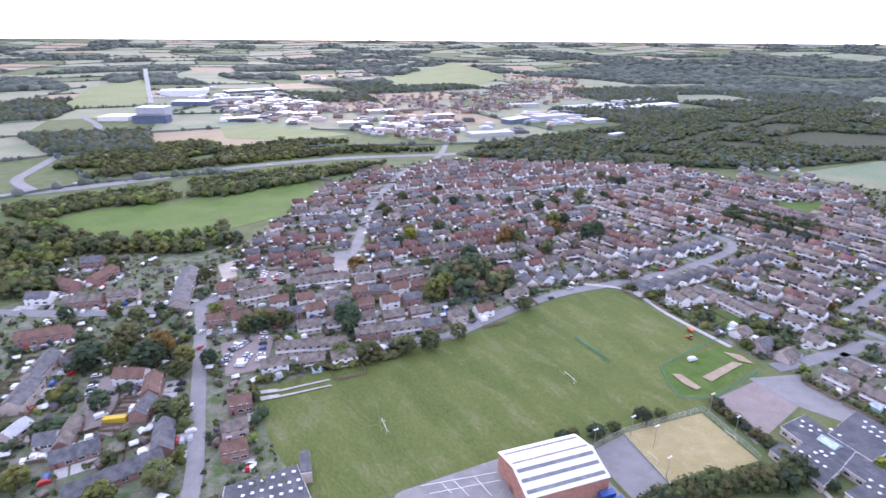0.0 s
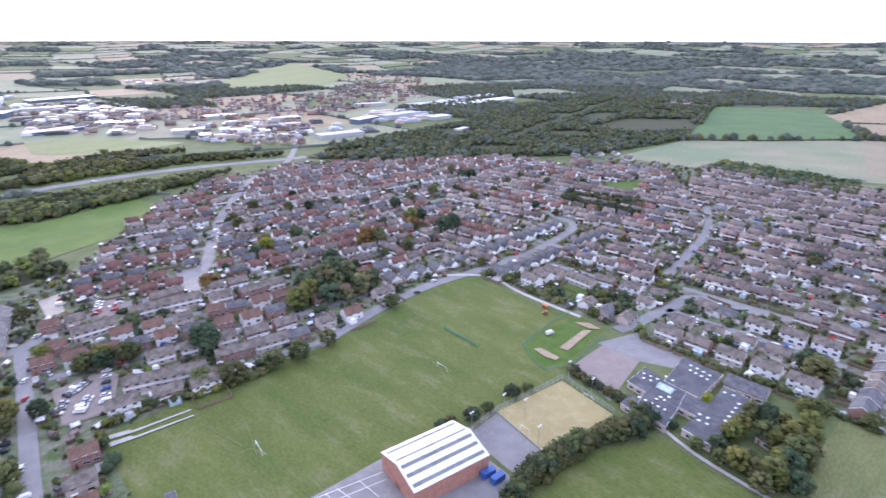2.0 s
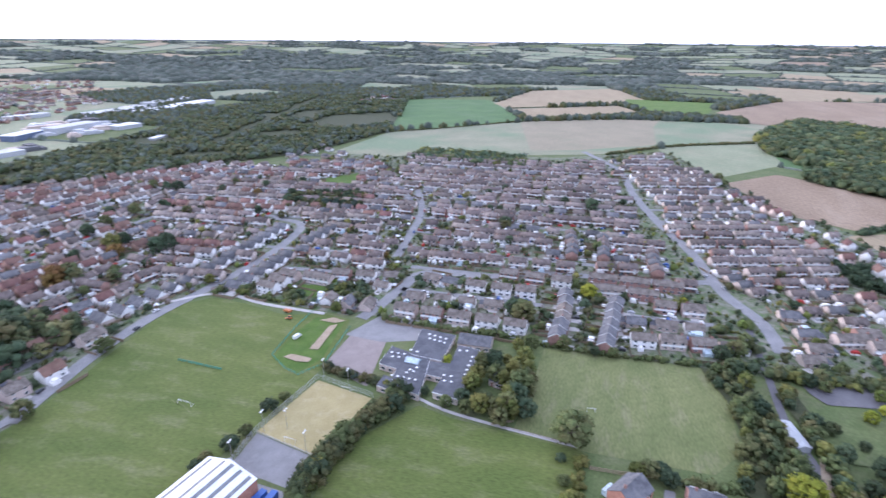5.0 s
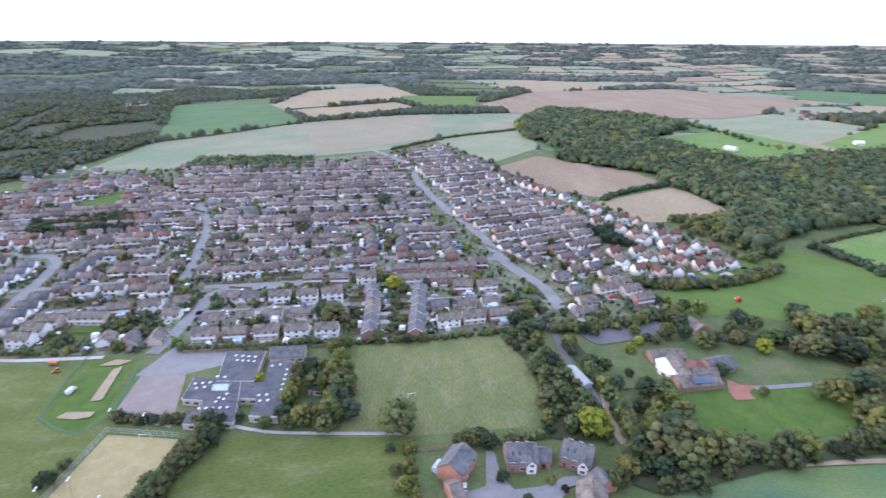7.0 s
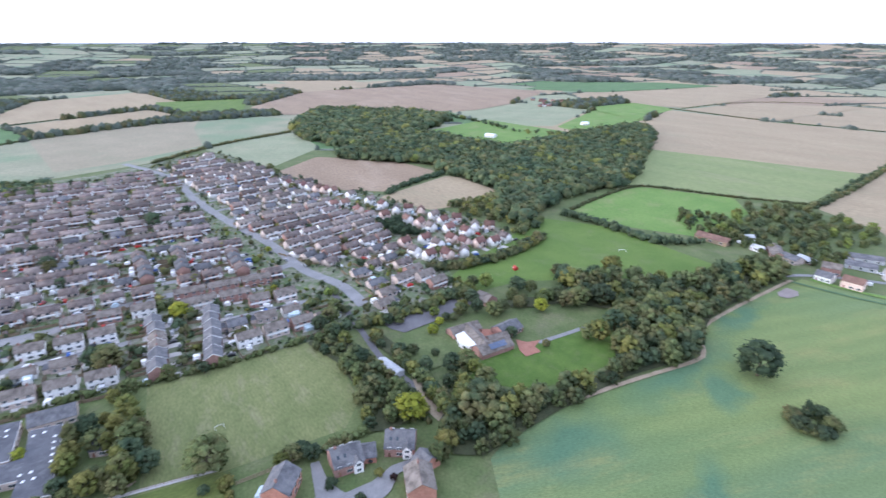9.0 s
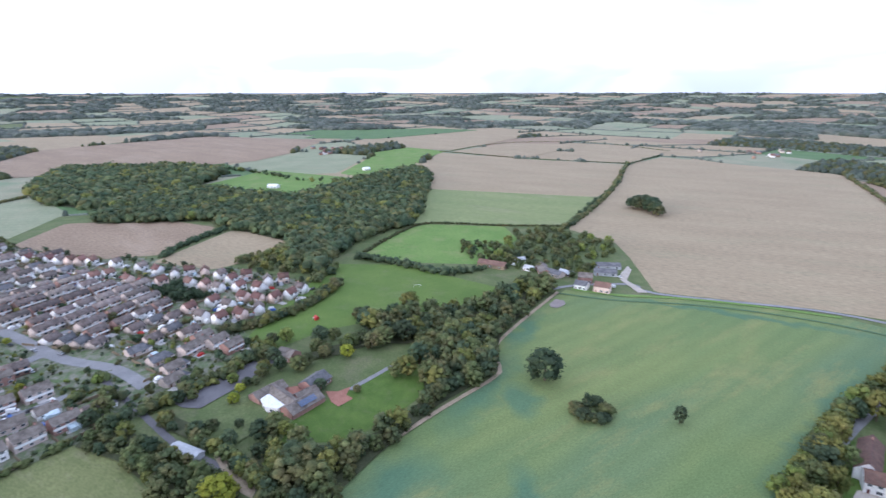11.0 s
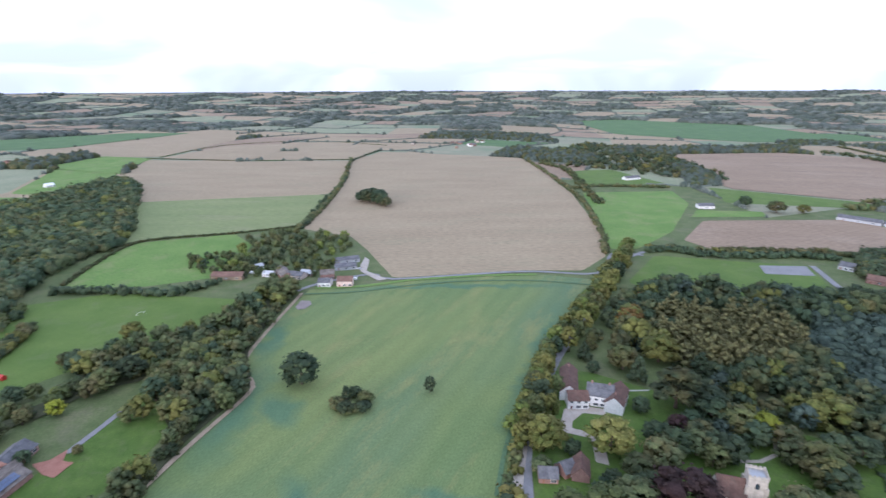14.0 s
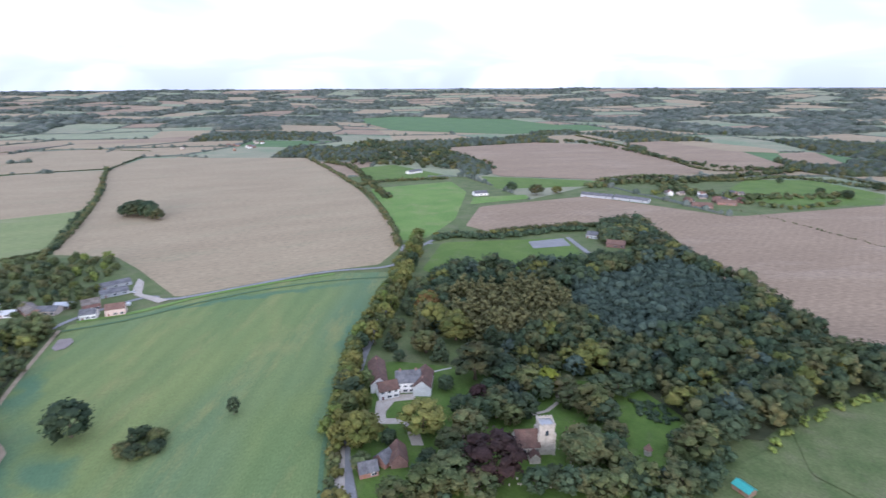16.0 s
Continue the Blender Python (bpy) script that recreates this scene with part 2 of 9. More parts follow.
M["roof_old"] = surface("old_dark_clay_tile", (0.105, 0.060, 0.052), (0.165, 0.094, 0.078), 3.0, 0.35, 0.75, 0.4, island=0.25, stain=((0.14, 0.11, 0.09), 2.0, 0.6), spec=0.2)
M["felt"] = surface("dark_roof_felt", (0.072, 0.075, 0.088), (0.112, 0.115, 0.130), 6.0, 0.4, 0.8, 0.2, stain=((0.20, 0.20, 0.21), 4, 0.5))
M["trim_white"] = surface("white_trim", (0.76, 0.76, 0.75), (0.82, 0.82, 0.81), 1.0, 0.3, 0.5, 0.0)
M["pane"] = glass("window_glass")
M["pane_pale"] = glass("conservatory_glass", (0.35, 0.42, 0.46))
M["door_dark"] = surface("painted_door", (0.16, 0.08, 0.06), (0.22, 0.10, 0.07), 1.0, 0.2, 0.6, 0.1, vary=0.5)
M["sheet_white"] = surface("white_sheet_roof", (0.74, 0.75, 0.77), (0.82, 0.83, 0.85), 6.0, 0.4, 0.5, 0.1, stain=((0.58, 0.58, 0.57), 4, 0.4))
M["sheet_grey"] = surface("grey_sheet_cladding", (0.42, 0.43, 0.45), (0.52, 0.53, 0.55), 6.0, 0.4, 0.5, 0.1, stain=((0.35, 0.35, 0.35), 6, 0.4))
M["sheet_dark"] = surface("dark_rooflight_strip", (0.16, 0.17, 0.18), (0.24, 0.24, 0.24), 3.0, 0.4, 0.5, 0.1)
M["sheet_blue"] = surface("blue_grey_cladding", (0.10, 0.13, 0.20), (0.14, 0.17, 0.25), 8.0, 0.6, 0.6, 0.1)
M["stone"] = surface("flint_and_stone", (0.40, 0.36, 0.30), (0.55, 0.50, 0.43), 1.5, 0.25, 0.9, 0.6)
M["timber"] = surface("weathered_timber", (0.22, 0.16, 0.11), (0.30, 0.23, 0.16), 1.0, 0.2, 0.85, 0.3, vary=0.25)
M["metal"] = surface("galvanised_steel", (0.40, 0.41, 0.42), (0.48, 0.49, 0.50), 1.0, 0.2, 0.45, 0.0, metal=0.7)
M["green_net"] = surface("green_mesh_fence", (0.05, 0.20, 0.14), (0.07, 0.26, 0.18), 1.0, 0.2, 0.7, 0.0)
M["rubber"] = surface("black_rubber", (0.02, 0.02, 0.02), (0.03, 0.03, 0.03), 0.5, 0.1, 0.8, 0.0)
for key, c in (("white", (0.78, 0.78, 0.78)), ("silver", (0.45, 0.46, 0.48)), ("black", (0.025, 0.026, 0.03)), ("red", (0.42, 0.03, 0.025)), ("blue", (0.05, 0.12, 0.38)), ("yellow", (0.65, 0.45, 0.03)), ("orange", (0.5, 0.17, 0.05)), ("teal", (0.05, 0.33, 0.30))):
    M["paint_" + key] = surface(key + "_paint", tuple(v * 0.92 for v in c), c, 1.0, 0.3, 0.35, 0.0, spec=0.5)
# plants
def foliage(name, low, high, third=None, vary=0.25, through_leaf=0.22):
    """Leaves: they scatter light from their face and let some through."""
    m = surface(name, low, high, 5.0, 0.55, 0.8, 0.0, vary=vary, island=0.24, third=third, spec=0.15, speckle=(0.55, 1.52))
    t = m.node_tree
    b = t.nodes["Principled BSDF"]
    thin = t.nodes.new("ShaderNodeBsdfTranslucent")
    t.links.new(b.inputs["Base Color"].links[0].from_socket, thin.inputs["Color"])
    mix = t.nodes.new("ShaderNodeMixShader")
    mix.inputs[0].default_value = through_leaf
    t.links.new(b.outputs[0], mix.inputs[1])
    t.links.new(thin.outputs[0], mix.inputs[2])
    t.links.new(mix.outputs[0], t.nodes["Material Output"].inputs["Surface"])
    return m


M["bark"] = surface("bark", (0.09, 0.07, 0.05), (0.14, 0.11, 0.08), 1.0, 0.15, 0.95, 0.6)
M["leaf_green"] = foliage("broadleaf_foliage", (0.091, 0.117, 0.044), (0.142, 0.161, 0.062), third=(0.125, 0.122, 0.050))
M["leaf_dark"] = foliage("dark_foliage", (0.050, 0.076, 0.043), (0.080, 0.109, 0.057))
M["leaf_gold"] = foliage("yellowing_foliage", (0.146, 0.150, 0.042), (0.196, 0.188, 0.056), third=(0.123, 0.142, 0.038))
M["leaf_rust"] = foliage("rust_coloured_foliage", (0.151, 0.095, 0.032), (0.202, 0.125, 0.041))
M["leaf_purple"] = foliage("copper_beech_foliage", (0.040, 0.025, 0.024), (0.060, 0.036, 0.033))
M["leaf_blue"] = foliage("blue_green_conifer_foliage", (0.060, 0.090, 0.068), (0.092, 0.124, 0.092))
M["leaf_lime"] = foliage("lime_yellow_foliage", (0.22, 0.25, 0.03), (0.28, 0.30, 0.04))
M["leaf_mixed"] = foliage("mixed_woodland_foliage", (0.074, 0.097, 0.044), (0.127, 0.144, 0.063), third=(0.158, 0.144, 0.061))
# far foliage: aerial haze is painted in as a paler, greyer base colour
M["leaf_haze"] = foliage("haze_paled_woodland_foliage", (0.160, 0.192, 0.160), (0.210, 0.238, 0.198), third=(0.210, 0.222, 0.180), through_leaf=0.30)
M["leaf_haze_deep"] = foliage("haze_paled_deep_foliage", (0.102, 0.130, 0.102), (0.140, 0.166, 0.128), through_leaf=0.25)
M["leaf_lime_scrub"] = foliage("bramble_foliage", (0.15, 0.19, 0.045), (0.20, 0.23, 0.06))
M["leaf_deep"] = foliage("deep_woodland_foliage", (0.048, 0.070, 0.038), (0.081, 0.105, 0.052), third=(0.109, 0.110, 0.048))

M["leaf_wood"] = foliage("dense_wood_foliage", (0.065, 0.092, 0.047), (0.105, 0.131, 0.064), third=(0.130, 0.131, 0.057))


# ---- building helpers ----
def rise(x, y):
    """Height of the land: level round the camera, lifted farther out so the horizon fits the camera's view."""
    r = math.hypot(x, y)
    return 120.0 * (max(0.0, r - 1800.0) / 3100.0) ** 2


def mesh_of(name, bm, *mats, smooth=False):
    me = bpy.data.meshes.new(name)
    bm.to_mesh(me)
    bm.free()
    for m in mats:
        me.materials.append(M[m])
    if smooth:
        me.shade_smooth()
    return me


def mesh_arrays(name, verts, faces, mats, slots=None, normals=None):
    """A mesh from arrays: verts (n, 3), faces (m, k) of one size k; normals: a shading direction for each vertex."""
    me = bpy.data.meshes.new(name)
    verts, faces = np.asarray(verts, np.float32), np.asarray(faces, np.int32)
    n, k = faces.shape
    me.vertices.add(len(verts))
    me.vertices.foreach_set("co", verts.ravel())
    me.loops.add(n * k)
    me.loops.foreach_set("vertex_index", faces.ravel())
    me.polygons.add(n)
    me.polygons.foreach_set("loop_start", np.arange(0, n * k, k, dtype=np.int32))
    for m in mats:
        me.materials.append(M[m])
    if slots is not None:
        me.polygons.foreach_set("material_index", np.asarray(slots, np.int32))
    me.update(calc_edges=True)
    if normals is not None:
        me.normals_split_custom_set_from_vertices(np.asarray(normals, np.float32))
    return me


def part(name, bm, material, parent, label=""):
    """Links a bmesh (or a mesh) as one mesh object under a thing or a part."""
    me = bm if isinstance(bm, bpy.types.Mesh) else mesh_of(name, bm, material)
    ob = new(name, me)
    ob.parent = parent
    return tagged(ob, label)


def box(bm, x0, y0, z0, x1, y1, z1, turn=None):
    vs = [bm.verts.new(turn @ Vector(p) if turn is not None else p) for p in ((x0, y0, z0), (x1, y0, z0), (x1, y1, z0), (x0, y1, z0), (x0, y0, z1), (x1, y0, z1), (x1, y1, z1), (x0, y1, z1))]
    for f in ((3, 2, 1, 0), (4, 5, 6, 7), (0, 1, 5, 4), (1, 2, 6, 5), (2, 3, 7, 6), (3, 0, 4, 7)):
        bm.faces.new([vs[i] for i in f])
    return vs


def box_bm(*v, turn=None):
    bm = bmesh.new()
    box(bm, *v, turn=turn)
    return bm


def prism(bm, outline, along0, along1, axis="y"):
    """Extrudes an (a, z) outline along an axis."""
    put = (lambda a, z, w: (a, w, z)) if axis == "y" else (lambda a, z, w: (w, a, z))
    lo = [bm.verts.new(put(a, z, along0)) for a, z in outline]
    hi = [bm.verts.new(put(a, z, along1)) for a, z in outline]
    n = len(outline)
    bm.faces.new(lo)
    bm.faces.new(hi[::-1])
    for i in range(n):
        bm.faces.new((lo[i], hi[i], hi[(i + 1) % n], lo[(i + 1) % n]))
    bmesh.ops.recalc_face_normals(bm, faces=bm.faces)
    return bm


def tube(bm, a, b, ra, rb, sides=6):
    a, b = Vector(a), Vector(b)
    q = (b - a).to_track_quat("Z", "Y").to_matrix()
    rings = []
    for p, r in ((a, ra), (b, rb)):
        rings.append([bm.verts.new(p + q @ Vector((r * math.cos(2 * math.pi * i / sides), r * math.sin(2 * math.pi * i / sides), 0))) for i in range(sides)])
    for i in range(sides):
        bm.faces.new((rings[0][i], rings[0][(i + 1) % sides], rings[1][(i + 1) % sides], rings[1][i]))
    bm.faces.new(rings[0][::-1])
    bm.faces.new(rings[1])


def inside(points, poly):
    """Which of the points (n, 2) lie in the polygon."""
    p, q = np.asarray(points, float), np.asarray(poly, float)
    hit = np.zeros(len(p), bool)
    lo, hi = q.min(0), q.max(0)
    near = np.nonzero((p[:, 0] > lo[0]) & (p[:, 0] < hi[0]) & (p[:, 1] > lo[1]) & (p[:, 1] < hi[1]))[0]
    if not len(near):
        return hit
    x, y = p[near, 0], p[near, 1]
    got = np.zeros(len(near), bool)
    for (ax, ay), (bx, by) in zip(q, np.roll(q, -1, 0)):
        if ay != by:
            got ^= ((ay > y) != (by > y)) & (x < (bx - ax) * (y - ay) / (by - ay) + ax)
    hit[near] = got
    return hit


def smooth_line(pts, step=6.0):
    """Points along a rounded line through pts."""
    p = [Vector((*q[:2], 0)) for q in pts]
    res = []
    for i in range(len(p) - 1):
        a, b, c, d = p[max(0, i - 1)], p[i], p[i + 1], p[min(len(p) - 1, i + 2)]
        n = max(1, int((c - b).length / step))
        for k in range(n):
            t = k / n
            res.append(0.5 * (2 * b + (c - a) * t + (2 * a - 5 * b + 4 * c - d) * t * t + (3 * b - a - 3 * c + d) * t ** 3))
    res.append(p[-1])
    return [(v.x, v.y) for v in res]


def rounded(poly, step=12.0):
    """The outline with its corners softened."""
    n, res = len(poly), []
    for i in range(n):
        a, b, c = (Vector(poly[(i + k) % n]) for k in (-1, 0, 1))
        for t in (0.12, 0.04):
            res.append(b.lerp(a, t))
        for t in (0.04, 0.12):
            res.append(b.lerp(c, t))
    return [(v.x, v.y) for v in res]


LAYER = {"level": 0}
ROADS = []
COVERED = []


KEEP_OPEN = []


def area(name, poly, material, label, category="field", cover=True, lift=None, soft=True, parent=None):
    """A piece of land laid on the ground sheet, with a softened outline."""
    LAYER["level"] += 1
    far = max(math.hypot(*p) for p in poly)
    z = lift if lift is not None else (0.03 + 0.004 * LAYER["level"] + (0.5 if far > 1500 else 0.0))
    if cover:
        COVERED.append(poly)
    if category in ("car park", "yard"):
        KEEP_OPEN.append(poly)
    outline = rounded(poly) if soft else poly
    bm = bmesh.new()
    f = bm.faces.new([bm.verts.new((x, y, rise(x, y) + z)) for x, y in outline])
    f.normal_update()
    if f.normal.z < 0:
        f.normal_flip()
    bmesh.ops.triangulate(bm, faces=bm.faces[:])
    ob = new(name, mesh_of(name, bm, material))
    if parent is not None:
        ob.parent = parent
        return tagged(ob, label)
    return tagged(ob, label, category, kind="structure")


def strip(name, line, width, material, label, category="road", lift=0.25, thick=0.0):
    """A road or path: a ribbon along a rounded line."""
    LAYER["level"] += 1
    pts = smooth_line(line)
    z = lift + 0.003 * (LAYER["level"] % 60)
    if category == "road":
        ROADS.append((np.array(pts), width))
    bm = bmesh.new()
    last = None
    for i, (x, y) in enumerate(pts):
        ax, ay = pts[max(0, i - 1)]
        bx, by = pts[min(len(pts) - 1, i + 1)]
        d = math.hypot(bx - ax, by - ay) or 1.0
        nx, ny = -(by - ay) / d * width / 2, (bx - ax) / d * width / 2
        h = rise(x, y) + z
        row = [bm.verts.new((x + nx, y + ny, h)), bm.verts.new((x - nx, y - ny, h))]
        if last:
            bm.faces.new((last[0], last[1], row[1], row[0]))
        last = row
    bmesh.ops.recalc_face_normals(bm, faces=bm.faces)
    bm.normal_update()
    for f in bm.faces:
        if f.normal.z < 0:
            f.normal_flip()
    return tagged(new(name, mesh_of(name, bm, material)), label, category, kind="structure")


# ---- the ground: one sheet of parcels to the horizon ----
rng = np.random.default_rng(7)
CELL, HALF = 200.0, 27
LATTICE = {}
for i in range(-HALF, HALF + 1):
    for j in range(-HALF, HALF + 1):
        x = CELL * (i + 0.35 * math.sin(j * 0.9 + i * 0.2)) + float(rng.uniform(-50, 50))
        y = CELL * (j + 0.35 * math.sin(i * 1.1 + 2)) + float(rng.uniform(-45, 45))
        a = radians(24)
        x, y = x * math.cos(a) - y * math.sin(a), x * math.sin(a) + y * math.cos(a)
        r = math.hypot(x, y)
        if r > 4880:
            x, y = x * 4880 / r, y * 4880 / r
        LATTICE[i, j] = (x, y)
GROUND_MATS = ["rough_grass", "stubble", "earth", "pale_crop", "deep_crop", "grey_crop", "meadow", "wood_floor"]
CELLS = {}
bm = bmesh.new()
knot = {k: bm.verts.new((x, y, rise(x, y))) for k, (x, y) in LATTICE.items()}
for i in range(-HALF, HALF):
    for j in range(-HALF, HALF):
        quad = [(i, j), (i + 1, j), (i + 1, j + 1), (i, j + 1)]
        pts = np.array([LATTICE[k] for k in quad])
        mid = pts.mean(0)
        r = float(np.hypot(*mid))
        az = math.degrees(math.atan2(mid[0], mid[1])) % 360
        pick = float(rng.random())
        if r < 900:
            kind = 0
        elif 14 < az < 68 and r < 3600:
            kind = (7, 7, 7, 7, 0, 7, 7, 7, 5, 7)[int(pick * 10)]
        elif az < 75 or az > 290:
            kind = (7, 5, 0, 3, 7, 5, 0, 1, 7, 3)[int(pick * 10)]
        elif r > 2300:
            kind = (1, 7, 7, 2, 3, 7, 1, 5, 7, 7)[int(pick * 10)]
        else:
            kind = (1, 5, 7, 2, 3, 7, 1, 5, 7, 1, 4, 7)[int(pick * 12)]
        CELLS[i, j] = kind
        try:
            f = bm.faces.new([knot[k] for k in quad])
            f.material_index = kind
        except ValueError:
            pass
bm.normal_update()
for f in bm.faces:
    if f.normal.z < 0:
        f.normal_flip()
ground = tagged(new("ground", mesh_of("ground", bm, *GROUND_MATS)), "open farmland of grass, stubble and crops to the horizon", "ground", kind="structure")

# built-up ground
ESTATE_ALL = [[(104.8, 341.2), (197, 560), (427, 641), (497, 568), (632, 411), (816, 317), (650, 202), (506, 10), (430, -57), (357, -0.4), (314.9, -14.9), (267.1, 46.3), (214.3, 142.2), (186.8, 204.6), (160.7, 239.6)],
              [(-168.2, 141.1), (-270.6, 276.6), (-242.3, 306.5), (-278, 372), (-193, 385), (-154, 398), (-143, 489), (-98, 654), (13, 714), (236, 714), (320, 637), (368, 540), (498, 504), (261.2, 235.9), (161, 234.8), (120, 320.1), (99.1, 324.1), (50.3, 291.5), (5.9, 254.9), (-44.8, 232.5), (-84.8, 208.8), (-66.3, 172.1), (-46.1, 146.8), (-33.7, 103.3), (-120.3, 102.9)]]
area("ground_estate", ESTATE_ALL[0], "gardens", "gardens, lawns and paving between estate houses", "ground")
area("ground_village", ESTATE_ALL[1], "gardens", "gardens, yards and paving between village houses", "ground")
# sports fields and school
area("playing_field", [(-84, 208), (-49.4, 226.5), (-25.8, 238.9), (2.9, 252.5), (28.1, 268.6), (53.3, 289.3), (77.1, 307.1), (97.6, 318.1), (114.3, 313.3), (124.8, 292.5), (134.3, 262.5), (151.3, 249.7), (158.2, 232.2), (120.9, 201.7), (99.2, 192.5), (77, 183.3), (49.5, 174.7), (21.7, 165.1), (-11.9, 152.2), (-27, 144.4), (-39.2, 128.5), (-47.1, 146.8), (-63.2, 169), (-75.6, 189.1)], "pitch", "mown playing field of worn green grass", "playing field")
area("cricket_square", [(106.6, 226.7), (128.2, 240.7), (146.1, 248), (156.2, 233.7), (124.1, 208.7), (108.2, 205.6)], "lawn", "fenced square of brighter green mown grass", "lawn", cover=False)
area("court_sand", [(74.5, 180.8), (112.4, 194), (121.7, 165.7), (83.6, 152.3)], "sand", "sand-coloured fenced sports court", "court", soft=False)
area("court_tarmac", [(57.8, 169.8), (74.3, 180), (83.3, 151.7), (68.8, 143.2)], "tarmac", "grey tarmac sports court", "court", soft=False)
area("yard_school", [(121.2, 203.2), (147.9, 217.6), (162.9, 203.3), (125.5, 174.3)], "yard_red", "reddish tarmac school playground", "yard", soft=False)
area("yard_turning", [(146, 220.2), (175.9, 224.2), (189, 197.5), (172.6, 186.3), (155.5, 200.2)], "tarmac", "tarmac school car park", "yard")
area("yard_hall", [(-15.8, 148.7), (23.1, 166.5), (60.7, 174.6), (61.3, 155), (68.7, 139.6), (44.8, 122.7), (-15.1, 125.6)], "tarmac", "tarmac yard with white markings beside the sports hall", "yard")
area("pitch_second", [(213.1, 137.1), (256.8, 65.1), (203.4, 37.5), (183.9, 40.6), (160.6, 80.4), (147.5, 107.3), (171.2, 117.4)], "pitch_dry", "grass football pitch with faded markings", "playing field")
area("pitch_third", [(133.5, 147.5), (137.5, 131.2), (151, 101.4), (160, 81.4), (128.6, 62.7), (94.9, 43.1), (52.8, 121), (86.5, 145.4), (106.3, 148.4)], "pitch", "mown school field of green grass", "playing field")
# farmland
area("field_crop", [(335, -239), (298, -295), (257, -344), (213, -385), (173, -401), (141.9, -284.8), (117.4, -201.6), (97.8, -163), (55.7, -101.5), (96, -40), (122, -27), (147.5, -19.7), (166.8, -17.9), (178.6, -26.1), (197.9, -52.8), (216.4, -88.3), (233.7, -126.2), (243.1, -133.3), (276.7, -148)], "crop", "blue-green young crop field with tramlines", soft=False)
area("field_brown", [(905, -781), (989, -950), (646, -1052), (366, -735), (239, -555), (194, -467), (192, -416), (234, -382), (304, -300), (383, -343), (431, -365), (497, -353), (615, -486), (768, -650)], "stubble", "large pale brown stubble field")
area("field_tan", [(1006, -344), (1274, -511), (1088, -628), (915, -784), (687, -571), (642, -502), (799, -299)], "stubble", "tan stubble field with drilled lines")
area("field_verge", [(797, -302), (642, -502), (515, -357), (554, -273), (589, -197)], "thin_green", "thin green regrowth in a stubble field")
area("field_bright", [(493, -115), (555, -167), (579, -214), (535, -293), (483, -281), (415, -215), (441, -161)], "bright_crop", "bright green pasture field")
area("field_meadow", [(339, -4.1), (470, -85), (444, -141), (355, -196), (313.4, -152.6), (333.2, -80.7), (331.4, -52.1), (316.3, -21.1)], "meadow", "green recreation meadow of short grass")
area("field_home", [(219.9, -11.9), (234.5, -18.1), (256.6, -52.8), (289.5, -98.5), (234.7, -85.8), (215.5, -56.5), (211, -34.8)], "lawn", "green lawn of the day centre", "lawn")
area("field_home_rough", [(293, -48.8), (304.5, -95.8), (285.9, -100.8), (255.5, -52.6), (268.9, -39.1)], "rough_grass", "rough grass beside the day centre", "lawn")
area("field_fallow", [(650, 202), (742, 174), (716, 64), (656, 11), (559, 57), (565, 112)], "earth", "pale brown fallow field")
area("field_fallow_lower", [(537, 66), (633, -3), (608, -41), (566, -58), (522, -47), (493, 14)], "stubble", "pale tan fallow field")
area("field_light_green", [(794, 350), (920, 326), (949, 249), (808, 185), (675, 216)], "pale_crop", "light green crop field")
area("field_grey_green", [(424, 647), (602, 732), (884, 651), (1052, 539), (1200, 314), (952, 254), (832, 343), (703, 378), (475, 564)], "grey_crop", "wide grey-green crop field")
area("field_deep_green", [(597, 740), (963, 1114), (1133, 967), (882, 654)], "deep_crop", "deep green crop field")
area("field_upper", [(1070, 896), (1435, 1052), (1702, 917), (1451, 691), (1300, 675), (1023, 816)], "stubble", "tan stubble field on rising land")
area("field_upper_low", [(1006, 803), (1272, 669), (1148, 532), (897, 661)], "stubble", "tan stubble field bounded by a dark hedge")
area("field_upper_green", [(1425, 732), (1516, 528), (1272, 456), (1175, 530), (1292, 663)], "meadow", "green pasture on rising land")
area("field_plough", [(1314, 457), (1727, 423), (2017, 31), (1749, -314), (1397, -166), (1264, -70), (1178, 332)], "earth", "red-brown ploughed field")
area("field_pale", [(2034, 669), (2024, 459), (2302, -15), (2035, 114), (1699, 433)], "stubble", "pale stubble strip on rising land")
area("field_striped", [(1221, -17), (1427, -192), (1274, -332), (1023, -202), (1037, -99)], "pale_crop", "pale green mown hay field")
area("field_paddock", [(950, 45), (1114, -84), (963, -211), (818, -168), (828, -97)], "bright_crop", "bright green paddock")
area("field_paddock_upper", [(1016, -206), (1263, -336), (1132, -417), (939, -244)], "bright_crop", "bright green paddock beside a barn")
area("field_far_tan", [(1678, -475), (1907, -905), (1686, -1055), (1306, -555), (1396, -467)], "stubble", "tan stubble field with dark hedges")
area("field_far_tan_mid", [(1282, -544), (1414, -778), (1316, -991), (1091, -644)], "stubble", "tan stubble field with dark hedges")
area("field_far_tan_east", [(1060, -671), (1239, -953), (1090, -1067), (918, -816)], "stubble", "tan stubble field with dark hedges")
area("field_far_green", [(1821, -257), (2124, -418), (2076, -791), (1920, -934), (1707, -466)], "deep_crop", "deep green crop field with dark hedges")
area("field_far_green_low", [(1309, -328), (1423, -476), (1290, -532), (1108, -380)], "bright_crop", "bright green pasture strip")
area("field_lime", [(355, -748), (256, -844), (208, -764), (176, -597), (180, -510), (201, -493), (260, -597)], "bright_crop", "bright green pasture field")
area("field_lime_upper", [(478, -928), (421, -1000), (284, -905), (384, -806)], "meadow", "green paddock with a small stable")
